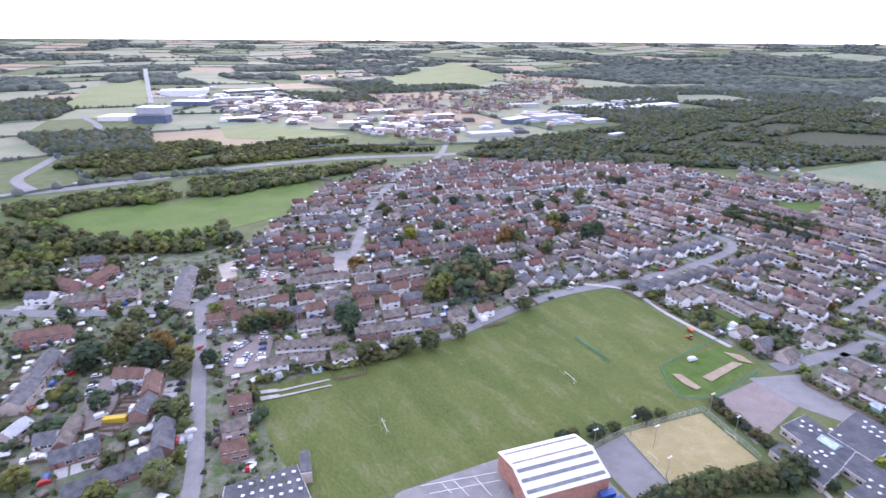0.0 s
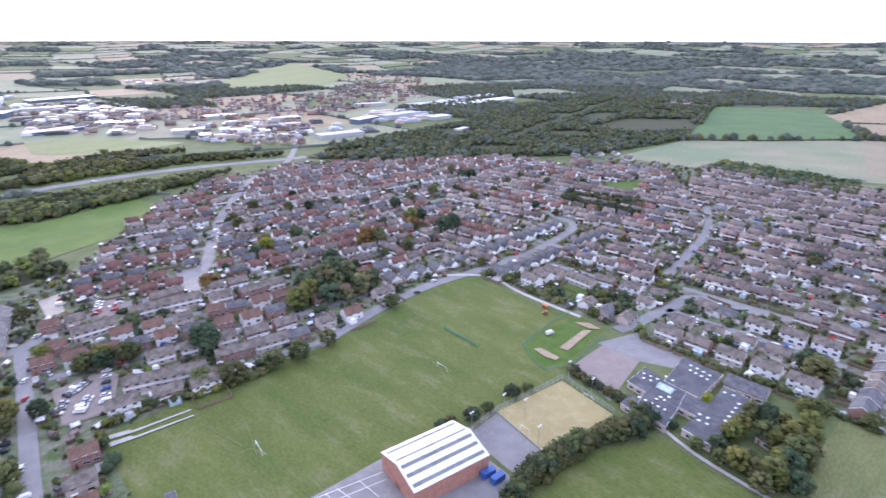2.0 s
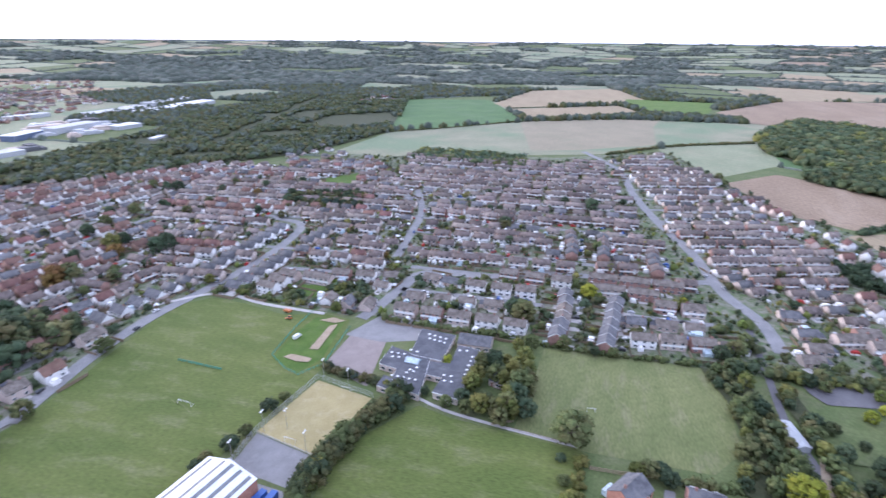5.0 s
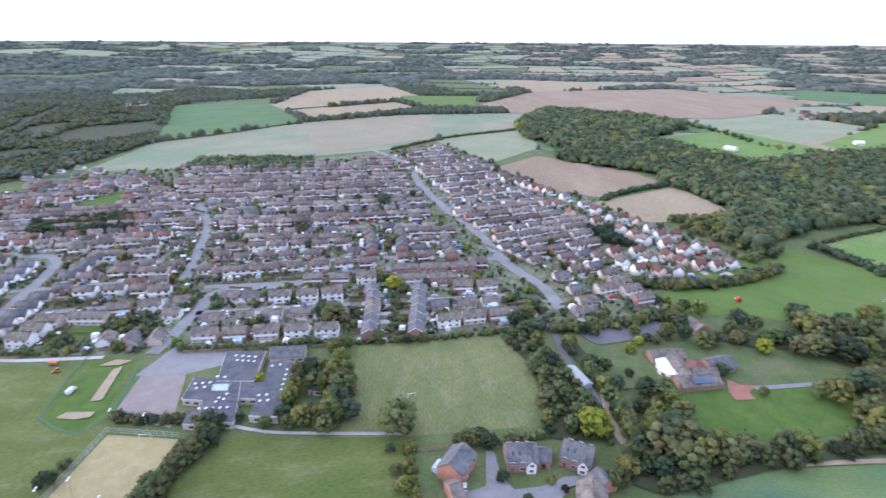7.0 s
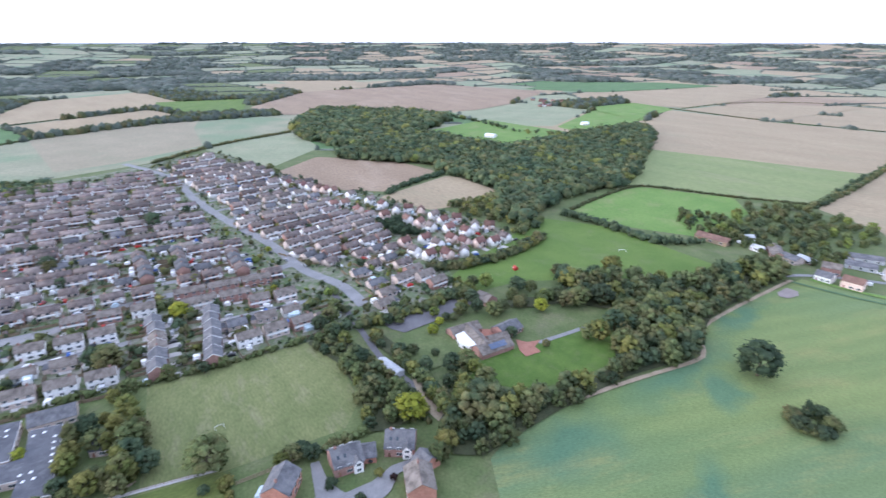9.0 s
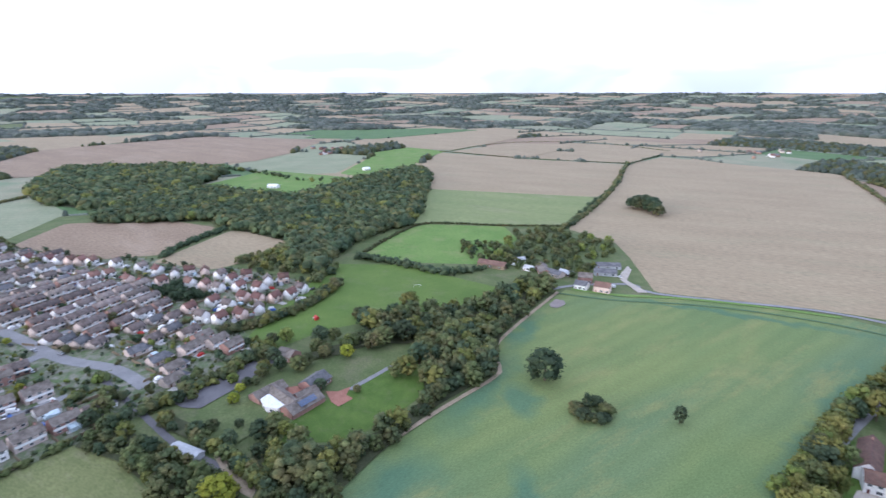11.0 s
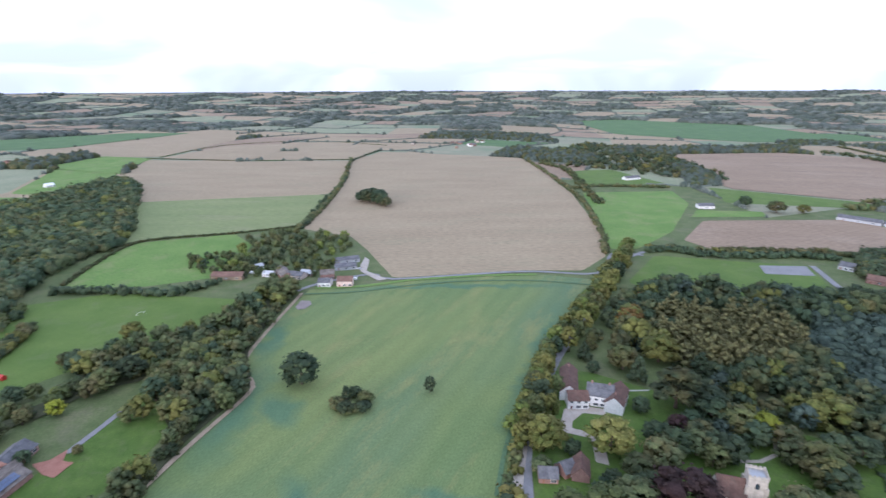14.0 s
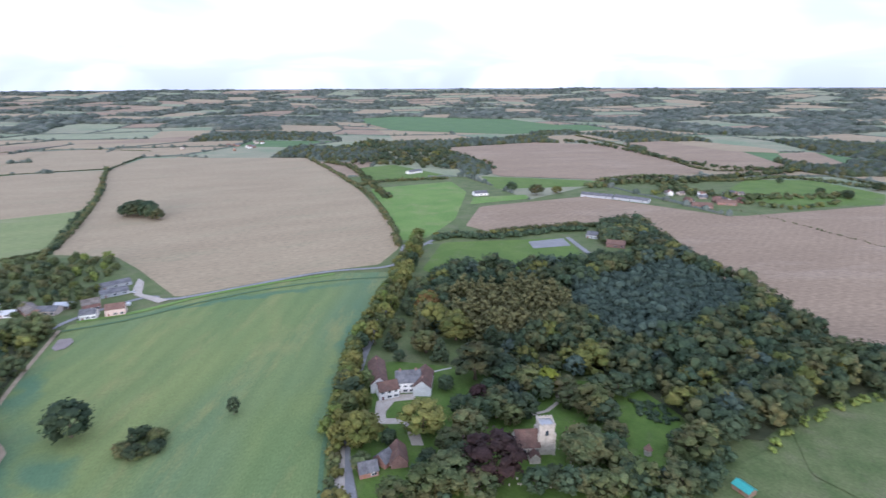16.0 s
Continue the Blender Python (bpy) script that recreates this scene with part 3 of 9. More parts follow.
area("field_club", [(151, -413), (160, -498), (86, -531), (46, -551), (12, -469), (47, -427), (104, -387)], "meadow", "green sports club field of mown grass")
area("field_east", [(156, -570), (165, -672), (37, -781), (-135, -702), (-439, -895), (-199, -366), (-137.8, -351.3), (-124, -415), (-90, -453), (-55, -540), (-9, -645), (63, -602), (116, -548)], "earth", "pale brown ploughed field")
area("field_east_far", [(413, -1319), (216, -1512), (-4, -1491), (-149, -1058), (28, -928), (196, -918)], "earth", "red-brown ploughed field far off")
area("field_east_green", [(224, -911), (28, -917), (1, -881), (170, -799)], "meadow", "green pasture strip")
area("field_east_deep", [(1151, -2250), (1018, -2455), (475, -2436), (72, -1980), (338, -1740), (742, -1784)], "deep_crop", "deep green crop field far off")
area("field_east_brown", [(-46, -1516), (-250, -1551), (-308, -1172), (-230, -1107)], "earth", "brown ploughed field far off")
area("field_grey_tan", [(866, 657), (1006, 611), (1103, 561), (1184, 515), (990, 448), (826, 364), (694, 424), (645, 469)], "dry_stubble", "tan part of the wide crop field", cover=False)
area("field_right_green", [(-202, -999), (-303, -1017), (-362, -910), (-334, -835), (-240, -785), (-161, -810), (-160, -897)], "meadow", "green pasture with scattered trees")
area("field_right_brown", [(-4, -1548), (-123, -1644), (-252, -1405), (-312, -1186), (-198, -1138), (-97, -1256)], "earth", "red-brown ploughed field beyond a tree line")
area("field_right_dark", [(-338, -1406), (-422, -1452), (-420, -1209), (-380, -1168), (-318, -1212)], "earth", "dark brown ploughed field far off")
area("field_right_pale", [(-120, -1611), (-196, -1663), (-351, -1492), (-344, -1408), (-243, -1426)], "stubble", "pale stubble strip far off")
area("field_house_strip", [(188, -727), (122, -768), (111, -742), (181, -682)], "bright_crop", "bright green strip beside a white house")
area("field_south_rough", [(-84.6, -257.7), (-138.6, -301.3), (-213, -343), (-141, -204.1), (-102.3, -205.9), (-84.4, -219.4)], "rough_grass", "rough grazing field")
area("field_south_lawn", [(-31.3, -183.8), (-52.7, -212.4), (-77.8, -238.1), (-82.3, -218.8), (-84.6, -200.4), (-58.6, -145.9), (-19.5, -133.7)], "rough_grass", "green churchyard meadow", "lawn")
area("field_west_meadow", [(-335, 438), (-325, 476), (-215, 525), (-151, 589), (-128, 545), (-143, 468), (-178, 427), (-259, 404)], "meadow", "green water meadow", "field")
area("field_west_pale", [(-385, 958), (-333, 1014), (-152, 909), (-228, 843), (-340, 863)], "thin_green", "pale rough field by the bypass")
area("field_west_hill", [(-222, 2167), (51, 3189), (270, 2350), (129, 1951), (-151, 1817)], "thin_green", "pale green field on a far hillside")
area("field_west_slope", [(-823, 1194), (-1072, 1729), (-1065, 2056), (-688, 1308)], "thin_green", "pale green field by the works")
area("churchyard", [(80.3, -149.2), (109.1, -191.2), (127, -245.8), (111.4, -257.3), (-33, -270.1), (-40.4, -237.2), (-27.3, -182.6), (3.2, -117.9), (63, -99.1)], "lawn", "green lawns of the hall and churchyard", "lawn")

# roads and paths
strip("road_west", [(-78.9, 120.3), (-85.8, 141.6), (-91, 159.9), (-105.2, 196.4), (-123.2, 242.1), (-141.9, 288.8)], 6.5, "road", "grey asphalt village road")
strip("road_street", [(-281.4, 282), (-221.4, 280), (-177.7, 283.4), (-150.5, 288.7), (-143.4, 292.5), (-129.6, 314.7), (-105.8, 332.6), (-74.2, 344.4), (-65.9, 387.7), (-67, 473), (-62, 540), (-45, 641), (-6, 731), (16, 934)], 8.0, "road", "grey asphalt village street")
strip("road_bypass", [(-508, 480), (-438, 524), (-414, 537), (-333, 591), (-244, 662), (-136, 716), (-2, 747), (94, 774)], 16.0, "road", "dual carriageway bypass")
strip("road_slip", [(-417, 542), (-467, 587), (-486, 642), (-535, 807), (-600, 967), (-722, 1109)], 12.0, "road", "curving slip road")
strip("road_field_edge", [(3.8, 256.3), (19.7, 270.4), (45.3, 291.7), (78.5, 312.7), (124.4, 331.1), (169, 351.8), (211, 381), (229, 403), (219, 434)], 7.5, "road", "estate road beside the playing field")
strip("path_field", [(86.2, 326.9), (118.9, 316.5), (132.9, 282.9), (151.5, 248.1)], 3.0, "paving", "pale concrete path along the field", "path")
strip("road_close", [(163.3, 228.8), (183.1, 235), (208.1, 243.9), (234.2, 251), (261.3, 217), (293.3, 192.9), (335.3, 134.2), (359.2, 108.8)], 7.5, "road", "pale asphalt estate road")
strip("road_close_north", [(238.8, 286.8), (274, 313), (329, 357), (379, 418)], 6.5, "road", "pale asphalt estate road")
strip("road_avenue", [(295.5, 48.1), (324.4, 67), (349.9, 97.4), (402, 137), (461, 193), (528, 249), (622, 318), (694, 411)], 8.0, "road", "asphalt estate avenue")
strip("lane_track", [(312.1, 69.9), (268.7, 47.5), (234.4, 29.8), (210.9, 11.8), (189.1, -1.1), (170.5, -9.8)], 3.4, "tarmac_dark", "narrow tarmac lane between hedges", "track")
strip("road_farm", [(315.2, -153.5), (328.1, -192.9), (341, -243), (325, -295), (302, -298), (232, -379), (185, -410), (180, -431), (192, -482), (168, -491)], 4.0, "road", "narrow country lane")
strip("road_church", [(68.9, -128.1), (86.6, -153.6), (102.8, -180.2), (113.6, -211.2), (130.7, -256.8), (158, -373), (178, -445), (172, -504)], 4.5, "road", "narrow lane under trees")


# ---- yards, drives and markings ----
strip("path_school", [(136.7, 150.8), (139, 136.7), (146.4, 117.1), (160.9, 83.4)], 1.8, "paving", "pale path along the school field", "path")
strip("path_school_link", [(146.4, 117.1), (154.8, 111.8)], 1.5, "dirt", "worn earth path", "path")
area("car_park_village", [(-114.9, 247.7), (-95, 259.6), (-88.7, 253.8), (-84.4, 224.7), (-101.2, 218.4)], "yard_red", "village car park of pale tarmac", "car park")
area("car_park_west", [(-156.9, 353), (-148, 361.5), (-136.3, 333.9), (-143, 326.6)], "gravel", "gravel car park", "car park")
area("yard_garage", [(-145, 181.4), (-161.3, 208.1), (-157.4, 219.2), (-132, 196.1), (-130.7, 176.4)], "yard_red", "tarmac works yard", "yard")
area("yard_market", [(-125.5, 347.9), (-110.6, 349.7), (-100.2, 327.5), (-113.4, 316.1)], "yard_red", "tarmac car park behind shops", "car park")
area("yard_square", [(-83.8, 377.4), (-65.8, 385), (-61.9, 347), (-67.5, 337.1), (-75.5, 352.2)], "tarmac", "asphalt village square", "road")
area("green_estate", [(300, 503), (340, 526), (383, 519), (335, 468), (311, 486)], "lawn", "small green between houses", "lawn")
area("green_corner", [(152.8, 283.6), (164, 292.5), (173, 278.4), (159.9, 267.4)], "lawn", "small green beside bungalows", "lawn")
area("car_park_lane", [(276.8, 37.4), (310.3, -16.2), (307.9, -20.7), (290.9, -13.7), (262.7, 21.5), (266.8, 29.5)], "tarmac_dark", "dark tarmac car park behind a hedge", "car park")
area("yard_lane", [(222.9, 15.9), (212.6, 8.4), (194.6, -0.4), (188.1, 2.2), (193.6, 6.1), (207, 11.7)], "dirt", "rutted gravel lay-by", "yard")
area("terrace_red", [(255.3, -38.4), (252.8, -44.2), (255, -51.5), (248, -47.4), (243.2, -49.9), (238.6, -41.5), (244.4, -39)], "brick_paving", "red paved terrace", "paving")
area("yard_centre", [(256.2, -1.5), (267.5, -7.6), (266.4, -24.9), (261, -37.5), (241.6, -27.2), (239, -10.2)], "brick_paving", "red paved court of the day centre", "paving")
strip("path_centre", [(252.5, -50.1), (261.3, -66), (271.9, -83.6)], 3.0, "tarmac", "tarmac path across the lawn", "path")
strip("path_garden", [(242.5, 23.6), (249.8, 19.7), (247.3, 12.5), (241.3, 7.8), (233.7, 4.5), (238.3, -4)], 1.4, "gravel", "curving pale garden path", "path")
area("close_drive", [(163.8, 50.5), (165.1, 47.4), (154.6, 41.8), (149.4, 34.9), (154.9, 26), (162.8, 19.5), (167.7, 10.1), (164.1, 9.5), (158.9, 16.7), (150.2, 18.9), (138.5, 27.9), (136.2, 45.1), (137.7, 54.1), (146.9, 44.7)], "tarmac", "curving tarmac close", "road")
area("drive_manor", [(97.7, -198.3), (104, -216.1), (100.6, -223.6), (88.6, -228.4), (86, -223.7), (95.5, -218.7), (96.2, -209.3), (94, -204.2), (81.1, -208.1), (70, -190.5), (75.2, -188.9), (83.8, -202.7)], "gravel", "pale gravel carriage drive", "drive")
strip("path_church", [(29.7, -227.3), (22.5, -232.9), (18.2, -242.4), (20.8, -253.6)], 2.0, "gravel", "pale churchyard path", "path")
strip("path_manor", [(87.4, -251.4), (78.5, -259.3)], 1.2, "paving", "pale garden path", "path")
area("layby_church", [(95.7, -153.7), (103.9, -176), (102.9, -180.3), (88.6, -152.7), (88.3, -146.7)], "gravel", "gravel verge by the lane", "verge")
area("bare_patch", [(313.7, -211.1), (320.8, -221.1), (315, -224.9), (308.8, -221.5), (305.4, -212.9), (308.4, -208.9)], "yard_red", "reddish bare patch in the crop", "ground", cover=False)
area("farm_yard", [(349, -304), (365, -325), (354, -320), (334, -298), (305, -294), (308, -287), (337, -294)], "gravel", "pale concrete farm yard", "yard", cover=False)
area("tennis_court", [(79, -525), (47, -548), (37, -523), (70, -503)], "tarmac", "pale tennis court", "court", cover=False)
strip("road_club", [(43, -553), (10, -484), (2, -476)], 5.0, "road", "access road of the sports club")
# worn strips of the cricket square and the run-ups
area("worn_strip", [(124, 220.5), (145.2, 233.8), (149.6, 232.1), (127.1, 216.9)], "dirt", "worn cricket strip of bare earth", "ground", cover=False)
area("worn_strip_lower", [(110.8, 223.1), (115.2, 222.7), (120.1, 211.9), (117, 210.3), (113.1, 215.2)], "dirt", "worn patch of bare earth", "ground", cover=False)
area("worn_strip_upper", [(145, 243.1), (152.6, 240.2), (155.1, 232.1), (149.2, 234.4)], "dirt", "worn patch of bare earth", "ground", cover=False)
area("run_up", [(-81.8, 207.6), (-74.6, 209.3), (-73.1, 208.5), (-52.2, 217.1), (-51.8, 216.2), (-72.3, 207.2), (-80.5, 205.1)], "paving", "pale artificial cricket run-up", "pitch", cover=False, soft=False)
area("run_up_lower", [(-80.4, 203), (-73, 205.1), (-71.5, 204.3), (-50.6, 212.6), (-50.1, 211.8), (-70.9, 203.1), (-79, 200.2)], "paving", "pale artificial cricket run-up", "pitch", cover=False, soft=False)


strip("field_margin", [(179.8, -25.3), (199.1, -52.0), (217.6, -87.5), (234.9, -125.4), (244.3, -133.7), (272.4, -147.7), (333, -231)], 2.5, "dirt", "bare earth margin of the crop field", "margin")
for k, line in enumerate(([(-6.8, 151.7), (21.1, 158.5)], [(-3.7, 148.1), (21.8, 154.6)], [(4.3, 155), (10.2, 147.2)], [(12.6, 156.2), (18.1, 147.3)], [(0.2, 153.4), (4.2, 148.4)])):
    strip("court_line", line, 0.22, "line", "faded white court line on tarmac", "marking", lift=0.45)

for line in ([(-39.9, 193.9), (-35.9, 187.6), (-30.1, 183.4)], [(-29.8, 204.3), (-27.2, 195.2), (-23.8, 180.7)], [(-45.6, 205.0), (-37.9, 196.2), (-29.5, 187.7)], [(-32.3, 182.4), (-26.8, 185.2), (-20.6, 180.7)], [(57.5, 226.2), (60.0, 218.2), (60.1, 210.3)]):
    strip("worn_track", line, 0.5, "pitch_dry", "worn track in the grass by a goal", "track", lift=0.06)
# wheel tracks of the crop field and worn goal mouths
strip("tramline", [(330, -230), (303, -259.3), (280, -297), (253, -331), (215, -364), (185, -381), (165, -389)], 2.2, "tramline", "dark wheel track along the crop's headland", "track")
strip("tramline_east", [(165, -367), (144.9, -283), (127.2, -220.4), (111.7, -178.1), (95.8, -146.1)], 2.0, "tramline", "dark wheel track along the crop's headland", "track")
strip("verge_crop", [(334, -244), (309, -270), (288, -306), (254, -347), (217, -382)], 4.0, "bright_crop", "pale green grass verge beside the lane", "verge")
area("garden_centre", [(234.8, 22.9), (259.2, 21), (271, 5.2), (258.4, -6.7), (239, -10.2), (228.1, 3.9), (222.9, 15.9)], "rough_grass", "day centre garden of grass and beds", "garden", cover=False)
area("garden_lawn", [(7.1, -282.4), (-13.8, -282.2), (-36.7, -250.1), (-36.8, -223.4), (-18.1, -213.7), (4.3, -237.5)], "lawn", "bright garden lawn between old walls", "lawn", cover=False)


# ---- trees ----
def blob(rs, centre, radius, squash=0.85):
    """A low ragged ball: 12 corners, 20 faces."""
    g = (1 + 5 ** 0.5) / 2
    v = np.array([(-1, g, 0), (1, g, 0), (-1, -g, 0), (1, -g, 0), (0, -1, g), (0, 1, g), (0, -1, -g), (0, 1, -g), (g, 0, -1), (g, 0, 1), (-g, 0, -1), (-g, 0, 1)]) / math.sqrt(1 + g * g)
    f = np.array([(0, 11, 5), (0, 5, 1), (0, 1, 7), (0, 7, 10), (0, 10, 11), (1, 5, 9), (5, 11, 4), (11, 10, 2), (10, 7, 6), (7, 1, 8), (3, 9, 4), (3, 4, 2), (3, 2, 6), (3, 6, 8), (3, 8, 9), (4, 9, 5), (2, 4, 11), (6, 2, 10), (8, 6, 7), (9, 8, 1)])
    v = v * rs.uniform(0.75, 1.2, (12, 1)) * radius
    v[:, 2] *= squash
    return v + centre, f


def leaves(rs, n, centre, radius, size, squash=0.85):
    """n leaf sprays on a clump: triangles that face outwards, raggedly."""
    d = rs.normal(size=(n, 3))
    d[:, 2] = d[:, 2] + 0.35
    d /= np.linalg.norm(d, axis=1)[:, None]
    p = d * radius * rs.uniform(0.72, 1.24, (n, 1))
    p[:, 2] *= squash
    face = d + np.array((0.0, 0.0, 0.5)) + rs.normal(scale=0.6, size=(n, 3))
    face /= np.linalg.norm(face, axis=1)[:, None]
    a = np.cross(face, rs.normal(size=(n, 3)))
    a /= np.linalg.norm(a, axis=1)[:, None]
    b = np.cross(face, a)
    s = size * rs.uniform(0.6, 1.4, (n, 1))
    tri = np.stack([p + a * s, p - a * 0.5 * s + b * 0.8 * s, p - a * 0.5 * s - b * 0.8 * s], 1).reshape(-1, 3)
    return tri + centre, np.arange(3 * n).reshape(-1, 3)


def crown_arrays(seed, shape="round", lumps=26, sprays=34, size=0.075):
    """Crown of a tree one metre high: clumps of leaf sprays. Crown spans about z 0.2 to 1."""
    rs = np.random.default_rng(seed)
    V, F, N, n = [], [], [], 0
    for k in range(lumps):
        u = (k + 0.5) / lumps
        a = k * 2.39996 + rs.uniform(-0.4, 0.4)
        if shape == "cone":
            z = 0.12 + 0.84 * u
            rad = 0.30 * (1.0 - u) ** 0.8 + 0.02
            c = np.array((math.cos(a) * rad * 0.8, math.sin(a) * rad * 0.8, z))
            r = 0.05 + 0.11 * (1 - u)
        elif shape == "tall":
            z = 0.12 + 0.80 * u
            rad = 0.15 * math.sin(math.pi * min(1.0, 0.12 + u * 0.86))
            c = np.array((math.cos(a) * rad, math.sin(a) * rad, z))
            r = 0.10 * rs.uniform(0.8, 1.2)
        elif shape == "tier":
            z = (0.3, 0.45, 0.6, 0.75, 0.9)[k % 5] + rs.uniform(-0.03, 0.03)
            rad = 0.46 * (1.08 - z * 0.75) * math.sqrt(rs.uniform(0.1, 1.0))
            c = np.array((math.cos(a) * rad, math.sin(a) * rad, z))
            r = 0.13 * rs.uniform(0.7, 1.1)
        elif shape == "bush":
            up = 1.0 - 1.25 * u
            ring = math.sqrt(max(0.0, 1 - up * up)) * rs.uniform(0.85, 1.1)
            c = np.array((math.cos(a) * ring * 0.34, math.sin(a) * ring * 0.34, 0.34 + 0.30 * up))
            r = min(0.42, 0.72 / math.sqrt(lumps)) * rs.uniform(0.75, 1.25)
        else:
            up = 1.0 - 1.78 * u
            ring = math.sqrt(max(0.0, 1 - up * up)) * rs.uniform(0.82, 1.12)
            c = np.array((math.cos(a) * ring * 0.33, math.sin(a) * ring * 0.33, 0.50 + 0.36 * up * rs.uniform(0.88, 1.08)))
            r = 0.70 / math.sqrt(lumps) * rs.uniform(0.7, 1.3)
        squash = 0.45 if shape == "tier" else 0.85
        for v, f in (blob(rs, c, r * (0.80 if shape in ("round", "bush") else 0.85), squash), leaves(rs, sprays, c, r, size, squash) if sprays else (None, None)):
            if v is None:
                continue
            V.append(v)
            F.append(f + n)
            face = (v - c) / r * 0.62 + (v - np.array((0.0, 0.0, 0.42))) * 1.1 + np.array((0.0, 0.0, 0.12)) + rs.normal(scale=0.36, size=v.shape)
            N.append(face / np.linalg.norm(face, axis=1)[:, None])
            n += len(v)
    return np.concatenate(V).astype(np.float32), np.concatenate(F), np.concatenate(N)


def dome_arrays(seed):
    """A far crown one metre high: a lumpy five-sided dome."""
    rs = np.random.default_rng(seed)
    a = np.arange(5) * 1.2566 + rs.uniform(-0.25, 0.25, 5)
    low, mid = 0.5 * rs.uniform(0.8, 1.15, 5), 0.42 * rs.uniform(0.7, 1.2, 5)
    v = np.concatenate([np.c_[np.cos(a) * low, np.sin(a) * low, np.zeros(5)], np.c_[np.cos(a + 0.5) * mid, np.sin(a + 0.5) * mid, 0.62 * rs.uniform(0.8, 1.2, 5)], [(rs.uniform(-0.1, 0.1), rs.uniform(-0.1, 0.1), 1.0)]])
    i, j = np.arange(5), (np.arange(5) + 1) % 5
    f = np.concatenate([np.c_[i, j, i + 5], np.c_[j, j + 5, i + 5], np.c_[i + 5, j + 5, np.full(5, 10)]])
    d = v - np.array((0.0, 0.0, 0.1)) + rs.normal(scale=0.1, size=v.shape)
    return v.astype(np.float32), f, d / np.linalg.norm(d, axis=1)[:, None]


def trunk_bm(rs, shape):
    bm = bmesh.new()
    top = 0.8 if shape in ("cone", "tall") else 0.5
    tube(bm, (0, 0, -0.02), (0, 0, 0.22), 0.032, 0.024, 7)
    tube(bm, (0, 0, 0.2), (rs.uniform(-0.03, 0.03), rs.uniform(-0.03, 0.03), top), 0.024, 0.008, 6)
    for k in range(5):
        a = k * 1.26 + rs.uniform(-0.3, 0.3)
        z = 0.2 + 0.05 * k
        reach = 0.12 if shape in ("cone", "tall") else 0.26
        tube(bm, (0, 0, z), (math.cos(a) * reach, math.sin(a) * reach, z + 0.2), 0.013, 0.004, 5)
    return bm


SHAPES = {
    "round": [("round", 30, 27, 0.036), ("round", 36, 22, 0.034), ("round", 26, 31, 0.038)],
    "cone": [("cone", 26, 26, 0.038), ("cone", 22, 26, 0.042)],
    "tall": [("tall", 16, 36, 0.035)],
    "tier": [("tier", 34, 28, 0.045)],
    "bush": [("bush", 16, 30, 0.055), ("bush", 12, 34, 0.060)],
}
CROWNS, TRUNKS, TREE_BASE = {}, {}, {}
for shape, list_ in SHAPES.items():
    for k, (s, lumps, sprays, size) in enumerate(list_):
        CROWNS[shape, k] = crown_arrays(40 + len(CROWNS), s, lumps, sprays, size)
        TRUNKS[shape, k] = mesh_of("trunk", trunk_bm(random.Random(k), s), "bark")
# lighter crowns for woods and far hedges
LIGHT = [crown_arrays(90 + k, "round", 13, 22, 0.050) for k in range(4)]
LIGHT_CONE = [crown_arrays(95 + k, "cone", 12, 22, 0.042) for k in range(2)]
MID = [crown_arrays(130 + k, "round", 8, 16, 0.065) for k in range(4)]
HEDGE = [crown_arrays(110 + k, "bush", 4, 12, 0.095) for k in range(4)]
FAR = [crown_arrays(100 + k, "bush", 2, 5, 0.17) for k in range(4)]
FARTHEST = [crown_arrays(120 + k, "bush", 1, 4, 0.2) for k in range(4)]
SHRUB = [crown_arrays(140 + k, "bush", 3, 11, 0.12) for k in range(4)]
DOMES = [dome_arrays(150 + k) for k in range(5)]
CROWN_MESH = {}
TREE_WORDS = {"leaf_green": "green broadleaf tree", "leaf_dark": "dark green tree", "leaf_gold": "yellowing autumn tree", "leaf_rust": "rust-coloured autumn tree", "leaf_purple": "dark purple copper beech tree", "leaf_blue": "blue-green conifer tree", "leaf_lime": "lime-yellow tree", "leaf_lime_scrub": "light green tree", "leaf_mixed": "green broadleaf tree", "leaf_deep": "deep green broadleaf tree"}
tree_rng = random.Random(5)


def tree(x, y, high, wide=1.0, shape="round", leaf="leaf_green", group="", on="grass"):
    """One tree, as a thing with its trunk and crown. wide: spread against the shape's own."""
    k = tree_rng.randrange(len(SHAPES[shape]))
    high *= 1.25
    key = (shape, k, leaf)
    if key not in CROWN_MESH:
        v, f, d = CROWNS[shape, k]
        CROWN_MESH[key] = mesh_arrays("crown", v, f, [leaf], normals=d)
    kind = "bush" if shape == "bush" else "tree"
    ob = new(kind)
    part("trunk", TRUNKS[shape, k], "bark", ob)
    part("crown", CROWN_MESH[key], leaf, ob)
    ob.matrix_world = pose(x, y, rise(x, y), 0, 0, tree_rng.uniform(0, 360)) @ Matrix.Diagonal((high * wide, high * wide, high, 1))
    words = TREE_WORDS[leaf] if kind == "tree" else TREE_WORDS[leaf].replace("tree", "bush")
    return tagged(ob, words + " standing on " + on, kind, group)


